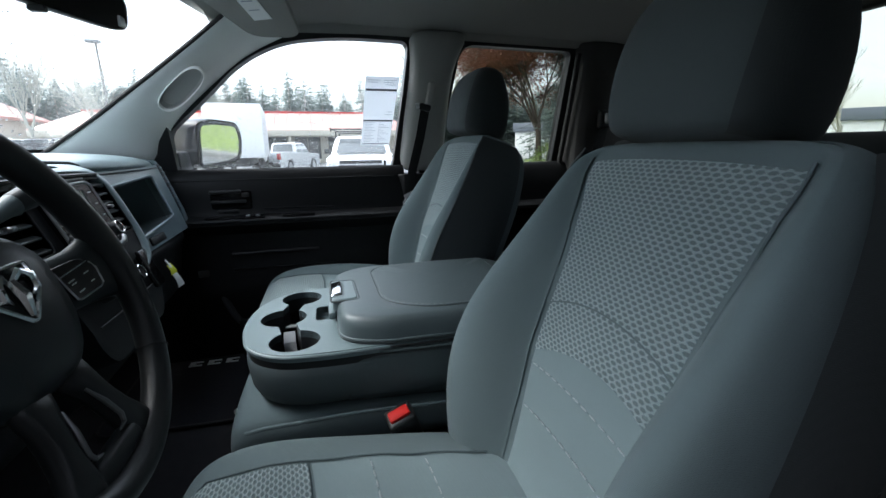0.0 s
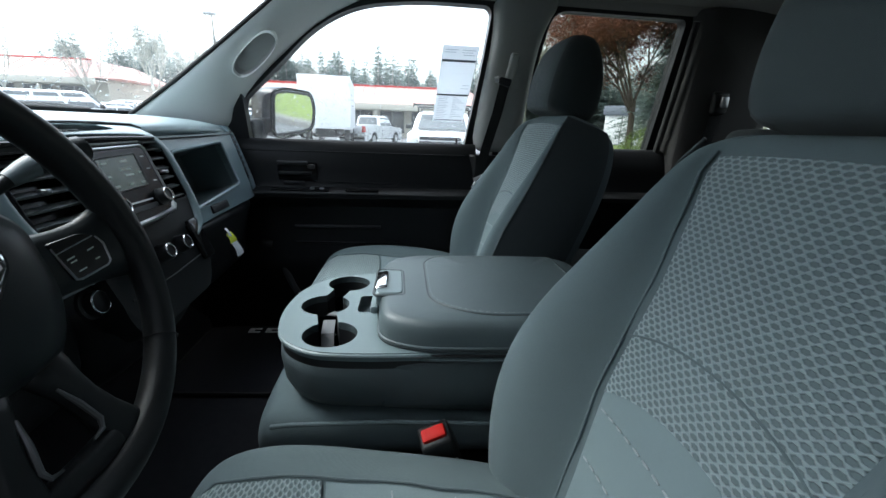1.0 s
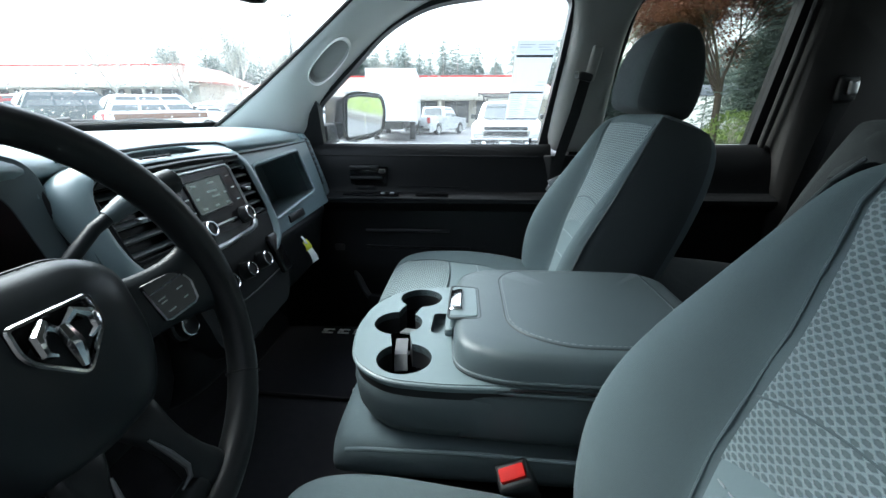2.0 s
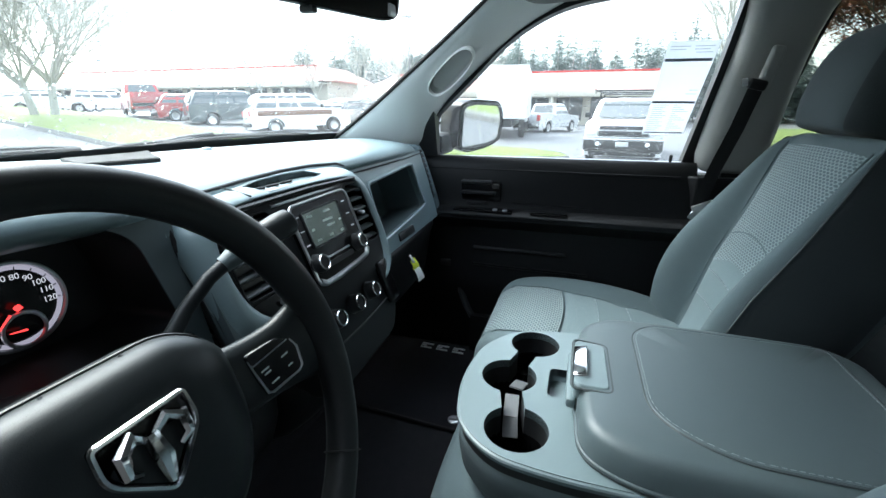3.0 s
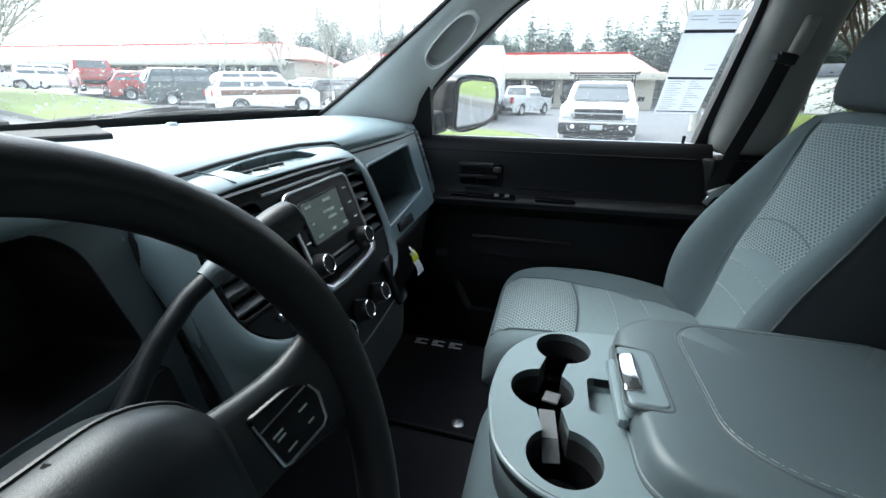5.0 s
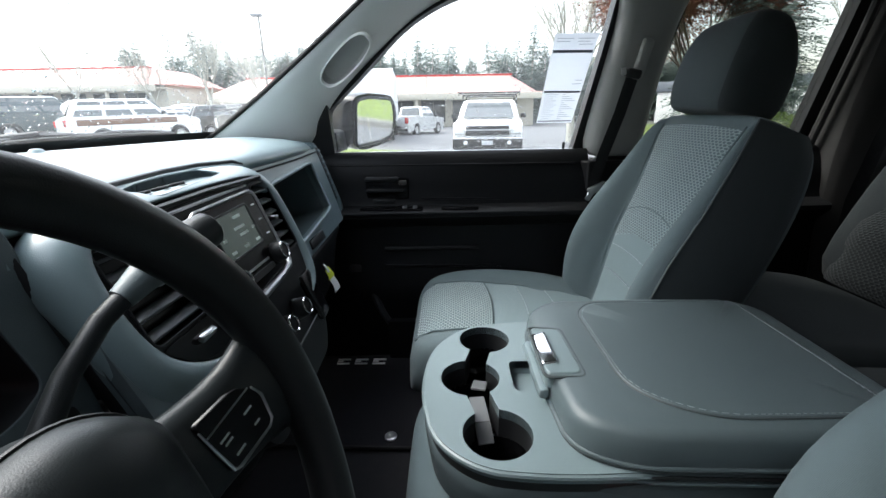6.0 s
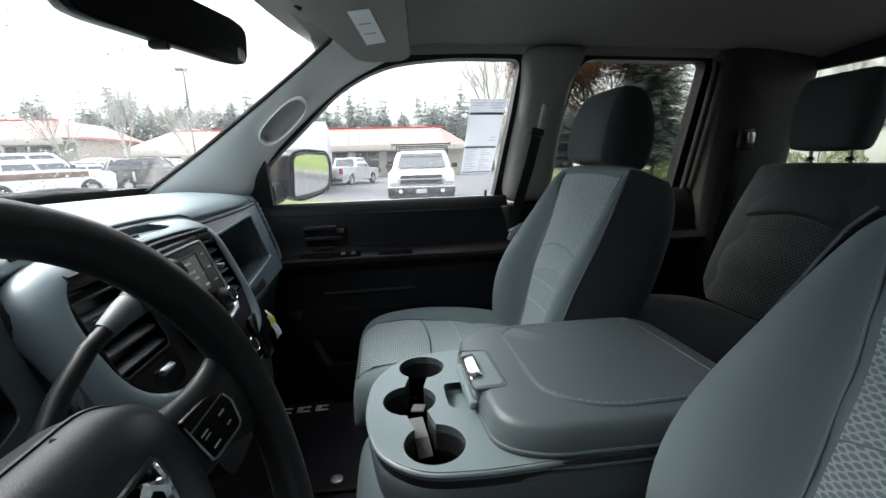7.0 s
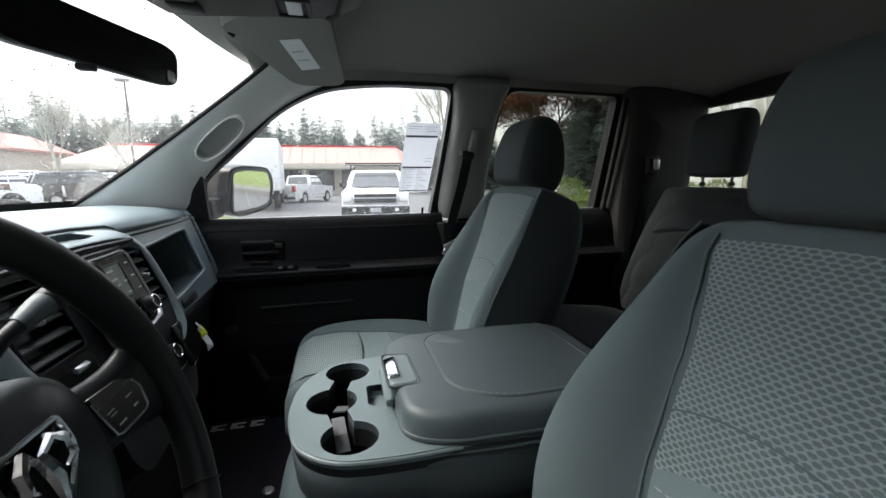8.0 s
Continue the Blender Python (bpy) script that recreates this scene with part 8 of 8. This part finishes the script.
b5.matrix_basis = pose(10.2, 17.6, 0.3, 0, 0, 0)
cf = conifer(31, 7.4, 3.0, "broad dark green conifer on the lawn", fine=3)
cf.matrix_basis = pose(12.9, 17.9, 0.3)
copy_thing(cf, pose(17.5, 27.0, 0.3, 0, 0, 90) @ Matrix.Scale(1.2, 4))
copy_thing(b2, pose(21.0, 17.0, 0.3, 0, 0, 10))
copy_thing(b3, pose(24.5, 18.0, 0.3, 0, 0, 60))
copy_thing(b2, pose(19.0, 20.5, 0.3, 0, 0, 200))
copy_thing(b3, pose(27.0, 16.0, 0.3, 0, 0, 300))


def shrub(seed, rad, h):
    r = random.Random(seed)
    t = thing("shrub", (0, 0, 0), "rounded green shrub on the lawn", "shrub", "shrubs on the lawn")
    bm, bs = bmesh.new(), bmesh.new()
    for _ in range(26):
        a, q = r.random() * 6.28, r.uniform(0.1, 0.8) * rad
        tube([(0, 0, 0), (math.cos(a) * q * 0.5, math.sin(a) * q * 0.5, h * 0.5), (math.cos(a) * q, math.sin(a) * q, h * r.uniform(0.6, 0.9))], [0.02, 0.012, 0.005], 4, bs)
    for _ in range(1500):
        a, b, k = r.random() * 6.28, math.acos(r.uniform(-0.2, 1)), r.uniform(0.75, 1.08)
        q = V((rad * k * math.sin(b) * math.cos(a), rad * k * math.sin(b) * math.sin(a), h * 0.35 + h * 0.62 * k * math.cos(b)))
        w = r.uniform(0.03, 0.08)
        bm.faces.new([bm.verts.new(q + V((r.uniform(-w, w), r.uniform(-w, w), r.uniform(-w, w)))) for _ in range(3)])
    part("stems", bs, TWIG, t, smooth=False)
    part("leaves", bm, SHRUB, t, smooth=False)
    return t


s1 = shrub(1, 0.9, 1.3)
s1.matrix_basis = pose(9.6, 15.2, 0.3)
for x, y, k in ((12.2, 15.5, 0.8), (15.0, 17.0, 1.1), (18.0, 17.5, 0.8), (22.0, 19.5, 0.9), (26.0, 20.0, 1.0), (30.0, 19.5, 0.9)):
    copy_thing(s1, pose(x, y, 0.3, 0, 0, x * 40) @ Matrix.Scale(k, 4))

# lamp post in the lot
lp = thing("street_lamp", (-9.8, 24.5, ground_z(-9.8)), "thin grey car park lamp post", "lamp post")
part("pole", tube([(-9.8, 24.5, 0.3), (-9.8, 24.5, 6.5)], [0.07, 0.05], 8), KERB, lp)
part("lamp_head", rbox(-10.2, -9.6, 24.35, 24.65, 6.5, 6.65, 0.03), GREYP, lp)

# ---- the truck's own outside ----
own = thing("truck_front", (-1.2, MID, 0.9), "blue-grey painted truck bonnet wet with rain", "truck")
rows = []
for x, z, w in ((-0.60, 1.352, 0.80), (-0.72, 1.372, 0.82), (-1.1, 1.365, 0.84), (-1.6, 1.325, 0.85), (-1.85, 1.27, 0.83), (-1.95, 1.18, 0.80)):
    rows.append([V((x, MID + y * w, z + q)) for y, q in ((-1.1, -0.35), (-1.08, -0.10), (-0.95, -0.035), (-0.6, 0.0), (-0.3, 0.02), (0, 0.012), (0.3, 0.02), (0.6, 0.0), (0.95, -0.035), (1.08, -0.10), (1.1, -0.35))])
part("bonnet", loft(rows, ring=False, caps=False), PAINT, own, sub=1)
part("cowl", loft([[V((x + 0.12 * abs(y) ** 2, MID + y, z)) for y in (-0.86, -0.6, -0.3, 0, 0.3, 0.6, 0.86)] for x, z in ((-0.70, 1.36), (-0.66, 1.385), (-0.63, 1.392), (-0.60, 1.382))], ring=False, caps=False), BLACK, own, "black plastic cowl")
for y0, y1 in ((-0.66, -0.02), (-0.02, 0.62)):
    wp = thing("wiper", (-0.6, y0, 1.40), "black windscreen wiper resting on the glass", "wiper", "windscreen wipers")
    vv0 = lambda y: 0.05 + 0.02 * math.sin(math.pi * (y - y0) / (y1 - y0)) + 0.03 * (y - y0) / (y1 - y0)
    at = lambda y, d, dv=0.0: screen_pt(0.5 + (y - MID) / (2 * (0.80 - 0.14 * vv0(y))), vv0(y) + dv, d)
    ys_ = [y0 + (y1 - y0) * i / 12 for i in range(13)]
    part("blade", tube([at(y, 0.008) for y in ys_], 0.005, 6), RUBBER, wp)
    part("blade_frame", tube([at(y, 0.015 + 0.007 * abs(math.sin(3 * math.pi * (y - y0) / (y1 - y0))), -0.008) for y in ys_], 0.006, 6), BLACK, wp)
    part("arm", tube([at(y0 + 0.02, 0.012, -0.05), at(y0 + 0.14, 0.022, -0.03), at(y0 + 0.26, 0.026, -0.015), at((y0 + y1) / 2, 0.022, 0.0)], [0.015, 0.013, 0.010, 0.007], 8), BLACK, wp)
    part("pivot", revolve([(0.020, 0), (0.020, 0.018), (0.012, 0.026), (0.003, 0.028)], at(y0 + 0.02, 0.008, -0.08), (0, 0, 1), 14), BLACK, wp)

dm = thing("door_mirror", (-0.02, 1.0, 1.38), "black door mirror wet with rain", "mirror")
MN = V((0.85, -0.52, -0.10)).normalized()
ME = V((0.525, 0.851, 0.0))
MO0 = V((-0.066, 1.030, 0.0))


def glass_pt(u, z, d=0.0):
    """u: metres across the mirror from its inner end; d: towards its back."""
    p = MO0 + ME * u - MN * d + V((0.853, -0.522, 0)) * (0.10 * (z - 1.465))
    return V((p.x, p.y, z - MN.z * d))


HOUS = rounded([(-0.016, 1.380), (-0.018, 1.548), (0.05, 1.566), (0.205, 1.560), (0.236, 1.50), (0.230, 1.405), (0.16, 1.378), (0.04, 1.360)], 0.03, 5)
GL = rounded([(0.0, 1.378), (-0.002, 1.538), (0.06, 1.551), (0.200, 1.547), (0.222, 1.49), (0.214, 1.412), (0.15, 1.393)], 0.025, 5)
hq = lambda s, d: [glass_pt(0.11 + (p[0] - 0.11) * s, 1.465 + (p[1] - 1.465) * s, d) for p in HOUS]
part("housing", loft([hq(0.97, 0.006), hq(1.0, 0.0), hq(1.02, 0.02), hq(1.0, 0.07), hq(0.85, 0.13), hq(0.5, 0.155)]), GLOSSB, dm, "black plastic mirror housing")
part("mirror_glass", loft([[glass_pt(p[0], p[1], d) for p in GL] for d in (-0.002, 0.004)]), MIRROR, dm, "silvered mirror glass", smooth=False)
part("glass_edge", closed_tube([glass_pt(p[0], p[1], -0.001) for p in GL], 0.006, 8, axis=MN), BLACK, dm)
part("arm", rbox(-0.20, -0.11, 0.93, 1.10, 1.36, 1.44, 0.02), BLACK, dm)

# price sheet stuck inside the glass, its print turned to plain bars
st = thing("window_sheet", (0.62, 0.9, 1.45), "white printed price sheet stuck to the passenger window", "paper sheet")
SX0, SX1, SZ0, SZ1 = 0.566, 0.684, 1.455, 1.712
sp = lambda u, v, w: V((SX0 + (SX1 - SX0) * u * (1 + 0.12 * v) + 0.026 * v, glass_y(SX0 + (SX1 - SX0) * u, SZ0 + (SZ1 - SZ0) * v) + 0.011 - w, SZ0 + (SZ1 - SZ0) * v))
part("sheet", plate([(0, 0), (1, 0), (1, 1), (0, 1)], [], lambda u, v, w: sp(u, v, w * 0.8), 0.0006), PAPER, st, smooth=False)
for u0, u1, v0, v1, mm in ((0.03, 0.97, 0.80, 0.83, INKGREY), (0.03, 0.97, 0.36, 0.385, INKGREY), (0.03, 0.97, 0.015, 0.03, INKGREY)):
    part("print_block", plate([(u0, v0), (u1, v0), (u1, v1), (u0, v1)], [], lambda u, v, w: sp(u, v, 0.0012 - w), 0.0004), mm, st, smooth=False)
for k in range(13):
    v = 0.05 + 0.024 * k
    u1 = 0.30 + 0.16 * ((k * 7) % 5) / 5
    for a0, a1 in ((0.07, u1), (0.54, 0.54 + 0.36 * ((k * 3) % 4 + 1) / 4)):
        part("print_bar", plate([(a0, v), (a1, v), (a1, v + 0.006), (a0, v + 0.006)], [], lambda u, q, w: sp(u, q, 0.0014 - w), 0.0004), INKMID, st, smooth=False)
for a0, a1, v in ((0.07, 0.45, 0.945), (0.55, 0.93, 0.945), (0.07, 0.38, 0.915), (0.55, 0.85, 0.915), (0.60, 0.92, 0.885), (0.75, 0.93, 0.50), (0.70, 0.93, 0.46)):
    part("print_bar", plate([(a0, v), (a1, v), (a1, v + 0.007), (a0, v + 0.007)], [], lambda u, q, w: sp(u, q, 0.0014 - w), 0.0004), INKMID, st, smooth=False)

# ---- rain on the glass ----
def droplets(name, spots, label):
    bm = bmesh.new()
    for p, nrm, r in spots:
        a = nrm.orthogonal().normalized()
        b = nrm.cross(a)
        k = 7
        ring = [bm.verts.new(p + r * (math.cos(i * 6.2832 / k) * a + math.sin(i * 6.2832 / k) * b)) for i in range(k)]
        ring2 = [bm.verts.new(p + nrm * r * 0.42 + 0.66 * r * (math.cos(i * 6.2832 / k) * a + math.sin(i * 6.2832 / k) * b)) for i in range(k)]
        top = bm.verts.new(p + nrm * r * 0.58)
        for i in range(k):
            j = (i + 1) % k
            bm.faces.new((ring[i], ring[j], ring2[j], ring2[i]))
            bm.faces.new((ring2[i], ring2[j], top))
    ob = tagged(part(name, bm, WATER, None, ""), label, "raindrops", kind="stuff")
    ob.visible_shadow = False
    return ob


WATER = bpy.data.materials.new("rain_drop_water")
WATER.use_nodes = True
wb = WATER.node_tree.nodes["Principled BSDF"]
wb.inputs["Transmission Weight"].default_value, wb.inputs["IOR"].default_value, wb.inputs["Roughness"].default_value = 1.0, 1.33, 0.0
r = random.Random(12)
sp1 = []
for _ in range(6500):
    u, v = r.random(), r.random() ** 1.1
    if u < 0.35 and r.random() < 0.75:
        continue
    p = screen_pt(u, v, 0.004)
    du, dv = screen_pt(u + 0.01, v, 0.004) - p, screen_pt(u, v + 0.01, 0.004) - p
    nrm = du.cross(dv).normalized()
    nrm = nrm if nrm.x < 0 else -nrm
    sp1.append((p, nrm, min(0.0040, 0.0010 + r.expovariate(1 / 0.0006))))
droplets("windscreen_rain", sp1, "raindrops scattered over the windscreen")
sp2 = []
for _ in range(2600):
    x, z = r.uniform(-0.10, 0.72), 1.37 + 0.45 * r.random() ** 1.2
    if z > 1.50 + 0.55 * max(0, (x + 0.10)) or z > 1.82:
        continue
    sp2.append((V((x, glass_y(x, z) + 0.0165, z)), V((0, 0.947, 0.322)), min(0.0034, 0.0010 + r.expovariate(1 / 0.0005))))
droplets("window_rain", sp2, "raindrops scattered over the passenger window")
sp3 = []
for _ in range(90):
    sp3.append((glass_pt(r.uniform(0.0, 0.22), r.choice((r.uniform(1.37, 1.40), r.uniform(1.53, 1.56), r.uniform(1.39, 1.55))), -0.003), MN, r.uniform(0.0012, 0.003)))
droplets("mirror_rain", sp3, "raindrops on the door mirror housing")
